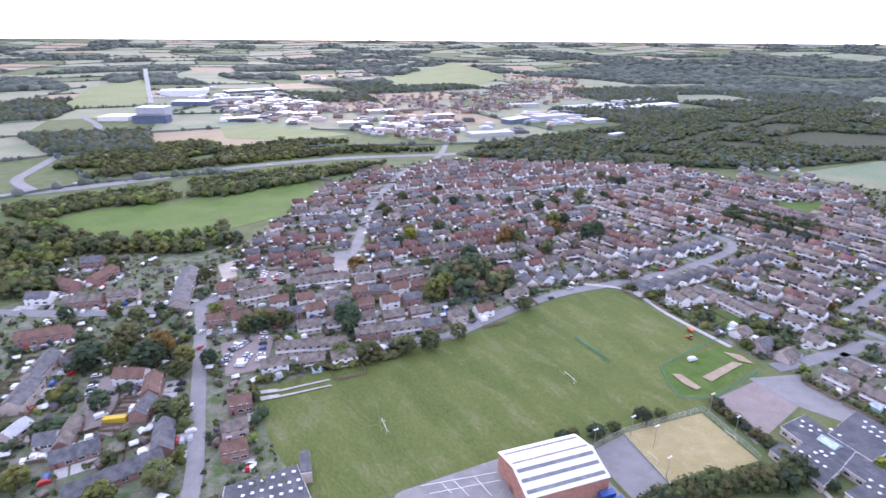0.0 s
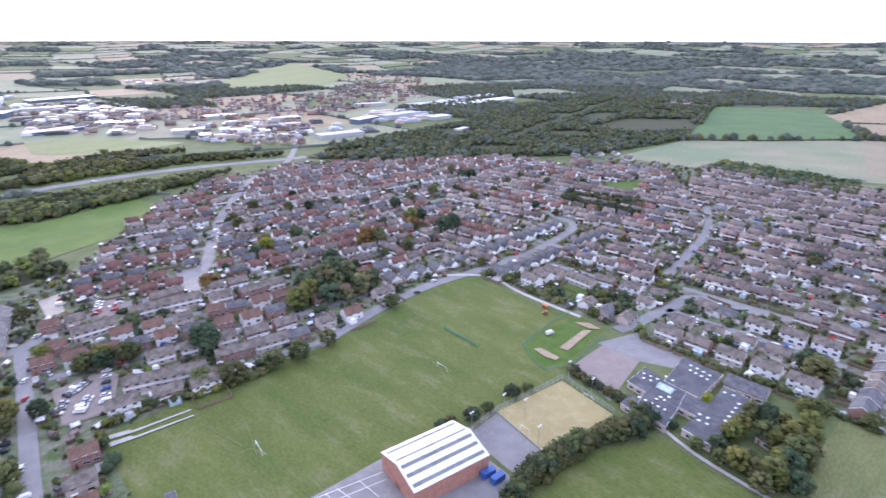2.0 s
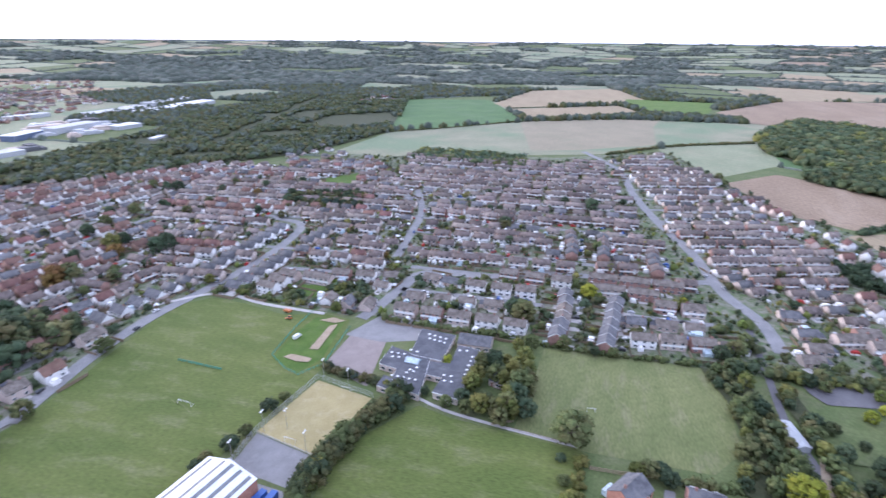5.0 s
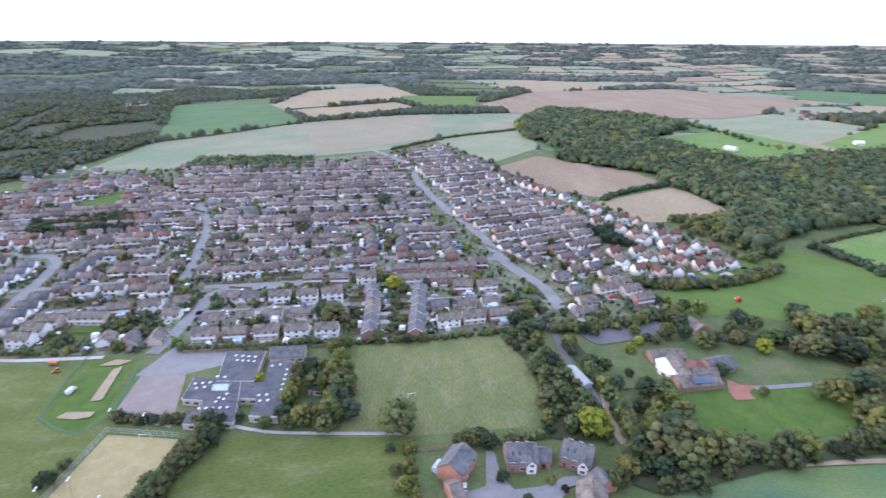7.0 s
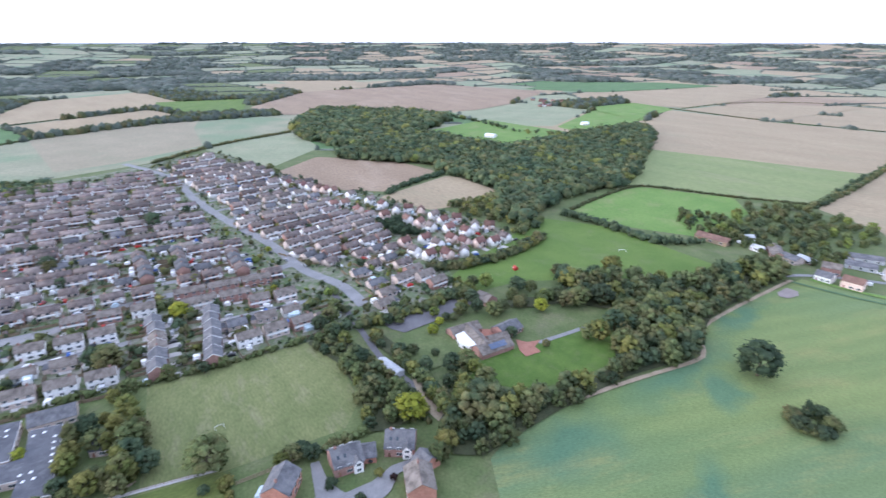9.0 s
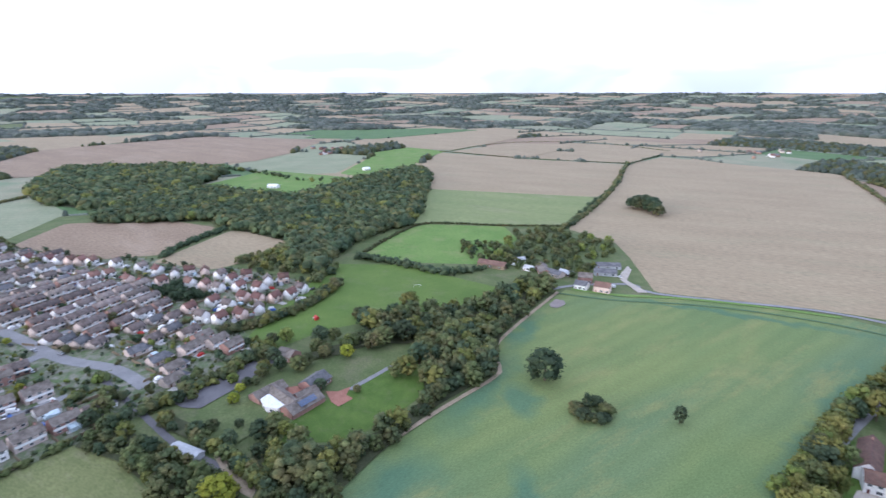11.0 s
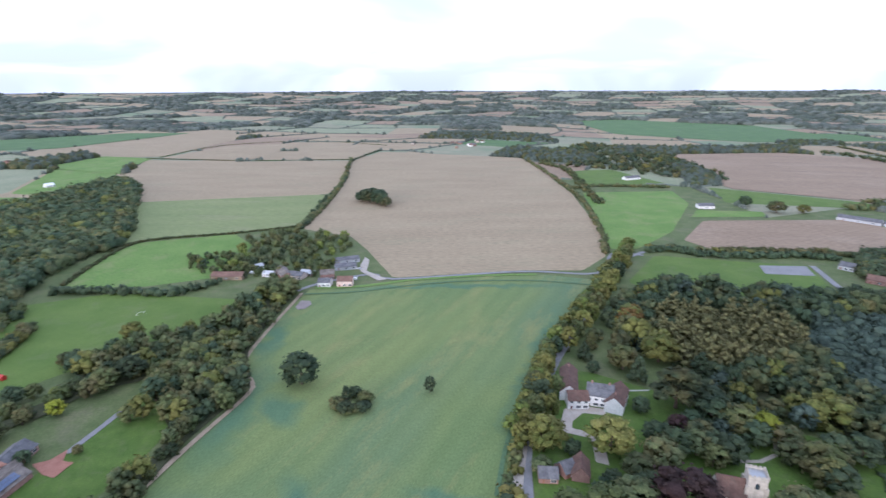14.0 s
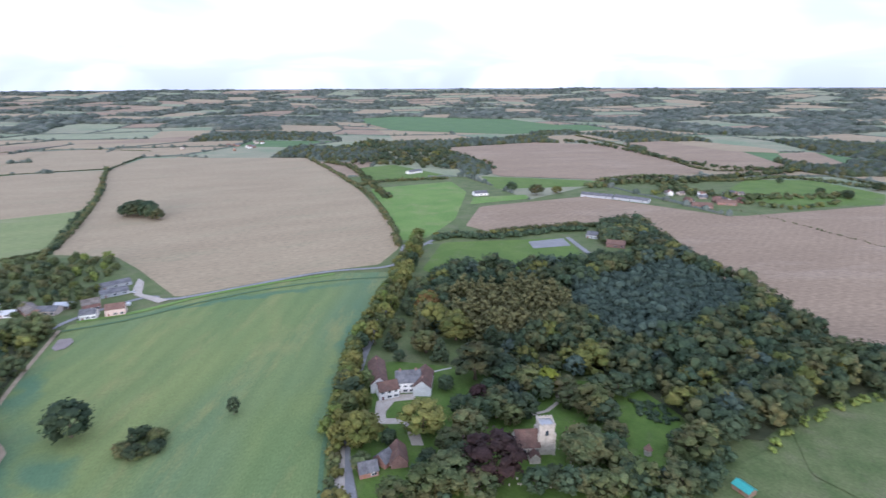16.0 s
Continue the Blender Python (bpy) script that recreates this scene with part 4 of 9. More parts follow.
def scatter(name, places, heights, crowns, material, label, category="woodland", seed=1, widths=(0.8, 1.25)):
    """Uncountable trees joined in one mesh. material: one leaf, or a list from which each tree takes one."""
    rs = np.random.default_rng(seed)
    mats = [material] if isinstance(material, str) else list(dict.fromkeys(material))
    V, F, N, S, n = [], [], [], [], 0
    for (x, y), h in zip(places, heights):
        v, f, d = crowns[int(rs.integers(len(crowns)))]
        a, w = rs.uniform(0, 6.28), rs.uniform(*widths)
        ca, sa = math.cos(a), math.sin(a)
        c, s = ca * h * w, sa * h * w
        q, m = np.empty_like(v), np.empty_like(v)
        q[:, 0] = v[:, 0] * c - v[:, 1] * s + x
        q[:, 1] = v[:, 0] * s + v[:, 1] * c + y
        q[:, 2] = v[:, 2] * h + rise(x, y) - 0.1 * h
        m[:, 0], m[:, 1], m[:, 2] = d[:, 0] * ca - d[:, 1] * sa, d[:, 0] * sa + d[:, 1] * ca, d[:, 2]
        V.append(q)
        N.append(m)
        F.append(f + n)
        S.append(np.full(len(f), 0 if len(mats) == 1 else mats.index(material[int(rs.integers(len(material)))])))
        n += len(v)
    if not V:
        return None
    me = mesh_arrays(name, np.concatenate(V), np.concatenate(F), mats, np.concatenate(S), np.concatenate(N))
    return tagged(new(name, me), label, category, kind="stuff")


ROAD_POINTS = {"count": -1}


def off_roads(p, margin):
    """Whether a point, or each of several, keeps clear of every road."""
    if ROAD_POINTS["count"] != len(ROADS):
        ROAD_POINTS["count"] = len(ROADS)
        ROAD_POINTS["xy"] = np.concatenate([line for line, wide in ROADS])
        ROAD_POINTS["half"] = np.concatenate([np.full(len(line), wide / 2) for line, wide in ROADS])
    q = np.atleast_2d(np.asarray(p, float))
    ok = np.empty(len(q), bool)
    for k in range(0, len(q), 500):
        d = np.hypot(q[k:k + 500, :1] - ROAD_POINTS["xy"][:, 0], q[k:k + 500, 1:] - ROAD_POINTS["xy"][:, 1]) - ROAD_POINTS["half"]
        ok[k:k + 500] = d.min(1) > margin
    return ok if np.ndim(p) == 2 else bool(ok[0])


def fill(poly, gap, seed):
    """Loosely spaced places in a polygon."""
    rs = np.random.default_rng(seed)
    q = np.array(poly)
    lo, hi = q.min(0).astype(float), q.max(0).astype(float)
    gx, gy = np.meshgrid(np.arange(lo[0], hi[0], float(gap)), np.arange(lo[1], hi[1], gap * 0.87))
    gx[1::2] += gap / 2
    p = np.stack([gx.ravel(), gy.ravel()], 1) + rs.uniform(-0.38, 0.38, (gx.size, 2)) * gap
    return p[inside(p, poly)]


def wood(name, poly, high, label, material="leaf_mixed", gap=None, seed=3, crowns=None, floor=True, holes=(), open_at=None):
    r = float(np.hypot(*np.array(poly).mean(0)))
    high, gap = high * 1.22, (gap or high * 0.64) * 1.22
    p = fill(poly, gap, seed)
    for hole in holes:
        p = p[~inside(p, hole)]
    if open_at is not None:
        p = np.array([q for q in p if noise.noise((q[0] / 110, q[1] / 110, seed)) < open_at])
        p = p[off_roads(p, 7.0)]
    rs = np.random.default_rng(seed + 1)
    if floor:
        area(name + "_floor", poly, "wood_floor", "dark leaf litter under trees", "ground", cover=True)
    return scatter(name, p, high * rs.uniform(0.7, 1.2, len(p)), crowns or (LIGHT if r < 560 else FAR if r < 1000 else DOMES), material, label, seed=seed)


def belt(name, line, deep, high, label, material="leaf_mixed", gap=None, seed=3, crowns=None, category="hedge"):
    """A line of trees or a hedge along a rounded line."""
    high, gap, deep = high * 1.2, (gap or high * 0.7) * 1.2, deep * 1.2
    rs = np.random.default_rng(seed)
    pts = np.array(smooth_line(line, gap))
    n = max(1, int(round(deep / gap)))
    res = []
    for k in range(n):
        res.append(pts + rs.uniform(-0.35, 0.35, pts.shape) * gap + ((k + 0.5) / n - 0.5) * deep * np.array((0.7, 0.7)))
    p = np.concatenate(res)
    r = float(np.hypot(*p.mean(0)))
    return scatter(name, p, high * rs.uniform(0.65, 1.25, len(p)), crowns or (HEDGE if r < 440 else FARTHEST if r > 950 else FAR), material, label, category, seed)


# which leaves grow together: each tree of a wood takes one
MIX_DEEP = ["leaf_deep"] * 5 + ["leaf_dark"] * 3 + ["leaf_mixed"] * 3 + ["leaf_gold"] + ["leaf_blue"]
MIX_GREEN = ["leaf_green"] * 4 + ["leaf_mixed"] * 4 + ["leaf_deep"] * 2 + ["leaf_gold"] * 2 + ["leaf_dark"]
MIX_WOOD = ["leaf_wood"] * 6 + ["leaf_deep"] * 3 + ["leaf_dark"] * 2 + ["leaf_mixed"] * 2 + ["leaf_gold"]
MIX_SCRUB = ["leaf_green"] * 5 + ["leaf_mixed"] * 3 + ["leaf_lime_scrub"] * 2 + ["leaf_gold"] + ["leaf_deep"]
# both of these leaf colours hold painted haze
MIX_HAZE = ["leaf_haze"] * 3 + ["leaf_haze_deep"] * 2


wood("woodland_dark", [(782, 151), (921, 25), (783, -92), (910, -209), (1017, -356), (922, -353), (596, -207), (537, -123), (450, -66), (483, -49), (559, -59), (636, -9), (692, 19), (727, 141)], 13, "dense dark green woodland of mixed trees", MIX_WOOD, seed=11, crowns=HEDGE)
wood("woodland_hall", [(1014, 275), (1271, 290), (1221, 106), (1113, -16), (932, 44), (795, 137), (892, 235)], 14, "dense green woodland round a hall", MIX_WOOD, seed=12, crowns=FAR)
LARCH = [(96, -304.9), (109.4, -362), (47.1, -392.7), (20.5, -351), (34.2, -299), (67.3, -292.9)]
BLUE = [(26.6, -398.9), (-51, -486), (-100, -419), (-53.5, -337.5), (-10.6, -316.5), (21.5, -341)]
wood("woodland_church", [(137.6, -359.5), (124, -410), (36, -447), (-53, -512), (-103, -438), (-129, -341.2), (-150.5, -333.7), (-187.8, -341.8), (-136.9, -301.9), (-96.1, -270.8), (-70.1, -237.8), (-56.3, -235.6), (-41.1, -244.3), (-24.5, -261.9), (-13.7, -274.8), (19, -278.7), (52.8, -289.6), (69, -300.3), (111.9, -295.8)], 14, "dense mixed woodland turning autumn colours", MIX_DEEP, seed=13, holes=(LARCH, BLUE))
wood("woodland_lane", [(210.9, -3.7), (180.3, -17.1), (206.8, -54.7), (240, -130.3), (297, -151.8), (293.1, -113), (282.4, -98.1), (229.7, -84.3), (211.1, -55.5), (208.9, -34.5), (215.4, -14.3)], 9, "belt of green trees beside the crop field", MIX_GREEN, seed=14, gap=6.8)
wood("woodland_west", [(-315, 276), (-438, 406), (-333, 436), (-256, 399), (-176, 422), (-150, 398), (-188, 374), (-274, 372), (-242.3, 306.5)], 9, "scrubby green woodland beside a meadow", MIX_SCRUB, seed=15, crowns=MID, gap=8.5)
wood("woodland_bypass", [(-404, 479), (-311, 549), (-222, 616), (-60, 694), (-98, 654), (-148, 591), (-217, 532), (-328, 481), (-343, 435)], 8, "tree belt along the bypass", MIX_SCRUB, seed=16, crowns=FAR, floor=False, open_at=0.4, gap=5.5)
wood("woodland_bypass_north", [(-459, 552), (-349, 623), (-141, 746), (-2, 771), (-140, 837), (-330, 839), (-462, 766), (-467, 614)], 8, "tree belt north of the bypass", MIX_SCRUB, seed=17, gap=6.5, floor=False, open_at=0.22, crowns=FAR)
# the dark floor colour again, so the gaps between crowns stay dark
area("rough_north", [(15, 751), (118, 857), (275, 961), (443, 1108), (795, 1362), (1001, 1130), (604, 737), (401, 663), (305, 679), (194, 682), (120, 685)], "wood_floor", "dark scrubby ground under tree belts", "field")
CLEARINGS = ([(516, 886), (641, 969), (728, 940), (775, 919), (632, 790), (544, 822)], [(529, 979), (646, 1071), (695, 1046), (576, 932)])
for k, poly in enumerate(CLEARINGS):
    area("clearing", poly, ("dry_stubble", "thin_green")[k], "rough grassy clearing among tree belts", "field", cover=False)
strip("road_north", [(332, 809), (442, 923), (590, 1059), (829, 1290), (1068, 1485)], 12.0, "road", "pale road through wooded land")
wood("woodland_north", [(15, 751), (118, 857), (275, 961), (443, 1108), (795, 1362), (1001, 1130), (604, 737), (401, 663), (305, 679), (194, 682), (120, 685)], 10, "wide belt of green trees north of the houses", ["leaf_haze_deep", "leaf_mixed", "leaf_wood", "leaf_wood"], seed=18, gap=6.6, holes=CLEARINGS, floor=False, open_at=0.3, crowns=FARTHEST)

# hedgerows and tree lines of the near farmland
for k, (line, high, deep) in enumerate((
    ([(497, -353), (603, -466), (721, -605), (898, -775), (1007, -967)], 5, 5),
    ([(646, -1052), (464, -854), (332, -697), (239, -555), (197, -475)], 5, 5),
    ([(494, -120), (560, -181), (580, -221), (538, -294), (510, -354)], 2.5, 3),
    ([(479, -111), (442, -141), (407, -168), (403, -198)], 6, 8),
    ([(1297, -520), (1098, -633), (920, -794)], 2.5, 3),
    ([(1294, -549), (1429, -786), (1346, -1013), (1079, -1056)], 3, 3),
    ([(1015, 809), (1150, 744), (1316, 675)], 3, 4),
    ([(594, 736), (712, 693), (891, 656), (972, 602), (1060, 544)], 3, 4),
    ([(699, 376), (827, 341), (952, 266)], 4, 5),
    ([(549, 58), (588, 42), (641, 2)], 5, 6),
    ([(933, -803), (702, -582), (560, -427), (500, -349)], 5, 5),
    ([(382, -763), (359, -813), (272, -868)], 5, 6),
    ([(168, -508), (148, -524), (118, -525), (62, -570), (29, -586)], 6, 7),
    ([(28, -917), (-53, -986), (-163, -969), (-273, -1028), (-376, -950)], 6, 12),
    ([(129, -1747), (-43, -1395), (-154, -1094), (-298, -1132), (-386, -977)], 5, 8),
    ([(654, -1103), (632, -1292), (442, -1273), (233, -990)], 8, 30),
)):
    belt("hedgerow", line, deep, high, "dark green field hedgerow with small trees", "leaf_mixed" if k % 3 else "leaf_dark", seed=60 + k)

# hedges, copses and small woods of the far parcels
rs = np.random.default_rng(21)
P, Hh, W, Wh = [], [], [], []
RV, RF, RN = [], [], [0]


def ribbon(a, b, n, high):
    """A bushy hedge between two points, broken where other land is laid."""
    t = np.linspace(0, 1, n + 1)
    p = a + (b - a) * t[:, None] + rs.normal(scale=1.2, size=(n + 1, 2))
    side = np.array((-(b - a)[1], (b - a)[0])) / (np.hypot(*(b - a)) + 1e-6)
    w, h = high * rs.uniform(0.35, 0.65, n + 1), high * rs.uniform(0.55, 1.3, n + 1)
    base = np.array([rise(*q) for q in p])
    rows_ = [np.c_[p + side * w[:, None], base - 0.3], np.c_[p + side * w[:, None] * 0.7, base + h * 0.8], np.c_[p + rs.normal(scale=0.5, size=p.shape), base + h], np.c_[p - side * w[:, None] * 0.7, base + h * 0.8], np.c_[p - side * w[:, None], base - 0.3]]
    RV.append(np.stack(rows_, 1).reshape(-1, 3))
    o = RN[0]
    q = o + (np.arange(n)[:, None] * 5 + np.arange(4)).ravel()
    RF.append(np.stack([q, q + 1, q + 6, q + 5], 1))
    RN[0] += 5 * (n + 1)


def clear(p):
    ok = np.ones(len(p), bool)
    for poly in COVERED:
        ok &= ~inside(p, poly)
    return ok


for (i, j), kind in CELLS.items():
    quad = np.array([LATTICE[k] for k in ((i, j), (i + 1, j), (i + 1, j + 1), (i, j + 1))])
    r = float(np.hypot(*quad.mean(0)))
    if r < 700 or r > 4850 or (205 < math.degrees(math.atan2(*quad.mean(0))) % 360 < 315):
        continue
    for a, b in ((quad[0], quad[1]), (quad[0], quad[3])):
        if rs.random() < 0.75:
            d = float(np.hypot(*(b - a)))
            n = max(2, int(d / (16 if r < 2000 else 30)))
            ribbon(a, b, n, 2.8 if r < 2000 else 3.2)
            n = int(d / (24 if r < 2000 else 40) * rs.choice((0.3, 0.8, 2.2)))
            t = rs.uniform(0, 1, n)
            P.append(a + (b - a) * t[:, None])
            Hh.append(rs.uniform(5, 10, n) * (1.0 if r < 1800 else 1.15))
    if kind == 7:
        q = fill(quad.tolist(), 9.5 if r < 1250 else 13 if r < 1900 else 28 if r < 2800 else 44, int(rs.integers(1e6)))
        W.append(q)
        Wh.append(rs.uniform(8, 15, len(q)) * (1.0 if r < 1900 else 1.25))
P, Hh, W, Wh = np.concatenate(P), np.concatenate(Hh), np.concatenate(W), np.concatenate(Wh)


ok = clear(P)
# far trees and hedges take the leaf colours with haze painted in
scatter("hedgerows_far", P[ok], Hh[ok], DOMES, MIX_HAZE, "distant hedgerow trees between fields", "trees", 22, (0.8, 1.4))
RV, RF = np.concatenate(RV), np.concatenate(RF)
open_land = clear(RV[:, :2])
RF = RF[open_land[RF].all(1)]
tagged(new("hedges_far", mesh_arrays("hedges_far", RV, RF, ["leaf_haze"])), "distant clipped hedges between fields", "hedge", kind="stuff")
ok = clear(W)
W, Wh = W[ok], Wh[ok]
ok = np.hypot(W[:, 0], W[:, 1]) < 1900
scatter("woodland_far", W[ok], Wh[ok], DOMES, ["leaf_wood", "leaf_haze_deep", "leaf_mixed", "leaf_haze_deep"], "distant woods and copses", "woodland", 23, (0.85, 1.4))
scatter("woodland_farthest", W[~ok], Wh[~ok], DOMES, MIX_HAZE, "woods and copses along the horizon", "woodland", 24, (1.9, 3.2))

# the last wooded rise before the sky, a backdrop ring
bm = bmesh.new()
last = None
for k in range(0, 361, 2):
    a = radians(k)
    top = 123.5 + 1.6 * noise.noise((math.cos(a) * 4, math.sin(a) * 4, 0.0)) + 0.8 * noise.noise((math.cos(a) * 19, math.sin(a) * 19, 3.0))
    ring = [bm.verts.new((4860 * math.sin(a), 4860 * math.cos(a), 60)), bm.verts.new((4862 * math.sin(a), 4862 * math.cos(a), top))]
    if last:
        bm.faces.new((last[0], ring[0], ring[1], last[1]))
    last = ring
# blue-grey of the haze is painted into the base colour
M["distance"] = surface("hazed_wooded_rise", (0.25, 0.28, 0.325), (0.29, 0.315, 0.355), 400, 60, 1.0, 0.0)
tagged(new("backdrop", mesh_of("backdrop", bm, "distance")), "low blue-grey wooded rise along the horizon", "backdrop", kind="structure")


# ---- houses ----
def gable_bm(w, d, eave, ridge):
    """Walls of a gabled house, ridge along x."""
    bm = bmesh.new()
    prism(bm, [(-d / 2, 0), (d / 2, 0), (d / 2, eave), (0, ridge), (-d / 2, eave)], -w / 2, w / 2, "x")
    return bm


def roof_bm(w, d, eave, ridge, over=0.35, thick=0.16):
    """Two sloping slabs with eaves and verges."""
    bm = bmesh.new()
    slope = (ridge - eave) / (d / 2)
    e = d / 2 + over
    z = eave - over * slope
    prism(bm, [(-e, z + 0.03), (0, ridge + 0.03), (e, z + 0.03), (e, z + thick + 0.03), (0, ridge + thick + 0.06), (-e, z + thick + 0.03)], -w / 2 - over * 0.7, w / 2 + over * 0.7, "x")
    box(bm, -w / 2 - over * 0.7, -0.14, ridge + thick, w / 2 + over * 0.7, 0.14, ridge + thick + 0.13)
    return bm


def window_mesh(wide, high):
    """A white frame with a recessed dark pane, centred on its sill, facing -y."""
    bm = bmesh.new()
    box(bm, -wide / 2, -0.06, 0, wide / 2, 0.04, high)
    n = len(bm.faces)
    for x0, x1 in ((-wide / 2 + 0.1, -0.05), (0.05, wide / 2 - 0.1)):
        box(bm, x0, -0.075, 0.1, x1, -0.03, high - 0.1)
    bm.faces.ensure_lookup_table()
    for f in bm.faces[n:]:
        f.material_index = 1
    return mesh_of("window", bm, "trim_white", "pane")


WINDOW = {k: window_mesh(*k) for k in ((1.7, 1.25), (2.3, 1.4), (1.1, 1.2))}


def window(parent, x, y, z, turn, size=(1.7, 1.25)):
    ob = part("window", WINDOW[size], "", parent)
    ob.matrix_local = pose(x, y, z, 0, 0, turn)
    return ob


def chimney(parent, x, ridge, y=0.0):
    bm = box_bm(x - 0.45, y - 0.35, ridge - 0.9, x + 0.45, y + 0.35, ridge + 1.1)
    box(bm, x - 0.52, y - 0.42, ridge + 0.9, x + 0.52, y + 0.42, ridge + 1.02)
    c = part("chimney", bm, "brick_red", parent)
    bm = bmesh.new()
    for s in (-0.2, 0.2):
        tube(bm, (x + s, y, ridge + 1.1), (x + s, y, ridge + 1.5), 0.11, 0.09, 6)
    part("chimney_pot", bm, "roof_red", c)


def house(w, d, eave, ridge, wall, roof, chimneys=1, windows=2, storeys=2, extra="", label=""):
    """A house whose front faces -y: walls, roof, chimney, windows and door."""
    ob = new("house")
    part("wall", gable_bm(w, d, eave, ridge), wall, ob)
    part("roof", roof_bm(w, d, eave, ridge), roof, ob)
    for k in range(chimneys):
        chimney(ob, (-0.32, 0.32)[k % 2] * w, ridge)
    for s in range(storeys):
        z = 0.9 + 2.6 * s
        for k in range(windows):
            x = w * ((k + 0.5) / windows - 0.5)
            if s or k:
                window(ob, x, -d / 2, z, 0, (2.3, 1.4) if s == 0 else (1.7, 1.25))
            window(ob, x, d / 2, z, 180)
    x = w * (0.5 / windows - 0.5)
    part("door", box_bm(x - 0.5, -d / 2 - 0.06, 0.05, x + 0.5, -d / 2 + 0.05, 2.1), "door_dark", ob)
    if "verge" in extra:
        for s in (-1, 1):
            bm = bmesh.new()
            x0, e = s * (w / 2 + 0.27), d / 2 + 0.36
            z0 = eave - 0.36 * (ridge - eave) / (d / 2)
            prism(bm, [(-e, z0 - 0.1), (0, ridge - 0.08), (e, z0 - 0.1), (e, z0 + 0.25), (0, ridge + 0.32), (-e, z0 + 0.25)], x0 - 0.04, x0 + 0.04, "x")
            part("bargeboard", bm, "trim_white", ob, "white bargeboard")
    if "gable" in extra:
        part("gable_cladding", prism(bmesh.new(), [(-d / 2 + 0.2, eave - 0.3), (d / 2 - 0.2, eave - 0.3), (d / 2 - 0.2, eave), (0, ridge - 0.15), (-d / 2 + 0.2, eave)], -w / 2 - 0.05, w / 2 + 0.05, "x"), "trim_white", ob, "white boarded gable")
    if "porch" in extra:
        part("porch", box_bm(x - 1.1, -d / 2 - 1.2, 2.2, x + 1.1, -d / 2 - 0.06, 2.4), "trim_white", ob)
    if "band" in extra:
        for side in (-1, 1):
            y = side * (d / 2 + 0.022)
            part("cladding", box_bm(-w / 2 + 0.05, y - 0.018, 2.25, w / 2 - 0.05, y + 0.018, 3.42), "trim_white", ob, "white boarding between the floors")
    if "conservatory" in extra:
        bm = bmesh.new()
        prism(bm, [(d / 2 + 0.1, 0), (d / 2 + 3.2, 0), (d / 2 + 3.2, 2.1), (d / 2 + 0.1, 2.9)], -w * 0.35, w * 0.05, "x")
        part("conservatory", bm, "pane_pale", ob, "white glazed conservatory")
    if "bay" in extra:
        x0 = w * 0.27
        bm = prism(bmesh.new(), [(-1.7, 0), (1.7, 0), (1.7, eave), (0, eave + 1.8), (-1.7, eave)], -d / 2 - 1.1, -0.6, "y")
        bmesh.ops.translate(bm, vec=(x0, 0, 0), verts=bm.verts)
        q = part("bay", bm, "render_white", ob, "white gabled bay")
        bm = prism(bmesh.new(), [(-2.0, eave - 0.28), (0, eave + 1.84), (2.0, eave - 0.28), (2.0, eave - 0.08), (0, eave + 2.08), (-2.0, eave - 0.08)], -d / 2 - 1.35, -0.5, "y")
        bmesh.ops.translate(bm, vec=(x0, 0, 0), verts=bm.verts)
        part("bay_roof", bm, roof, ob)
        for z in (0.8, 3.2):
            window(q, x0, -d / 2 - 1.1, z, 0, (1.7, 1.25))
        slope = (ridge - eave) / (d / 2)
        for k in (-0.3, -0.08):
            bm = box_bm(-0.5, -0.7, 0.0, 0.5, 0.7, 0.12)
            bmesh.ops.rotate(bm, cent=(0, 0, 0), matrix=Matrix.Rotation(math.atan(slope), 3, "X"), verts=bm.verts)
            bmesh.ops.translate(bm, vec=(k * w, -d / 4, (eave + ridge) / 2 + 0.18), verts=bm.verts)
            part("rooflight", bm, "pane", ob)
    if "garage" in extra:
        g = part("garage", box_bm(w / 2 + 0.3, -d / 2 + 0.6, 0, w / 2 + 3.1, d / 2 - 1.5, 2.5), wall, ob)
        part("garage_roof", box_bm(w / 2 + 0.15, -d / 2 + 0.5, 2.5, w / 2 + 3.25, d / 2 - 1.4, 2.66), "felt", g)
        part("garage_door", box_bm(w / 2 + 0.5, -d / 2 + 0.52, 0.05, w / 2 + 2.9, -d / 2 + 0.59, 2.1), "trim_white", g)
    return tagged(ob, label, "house")


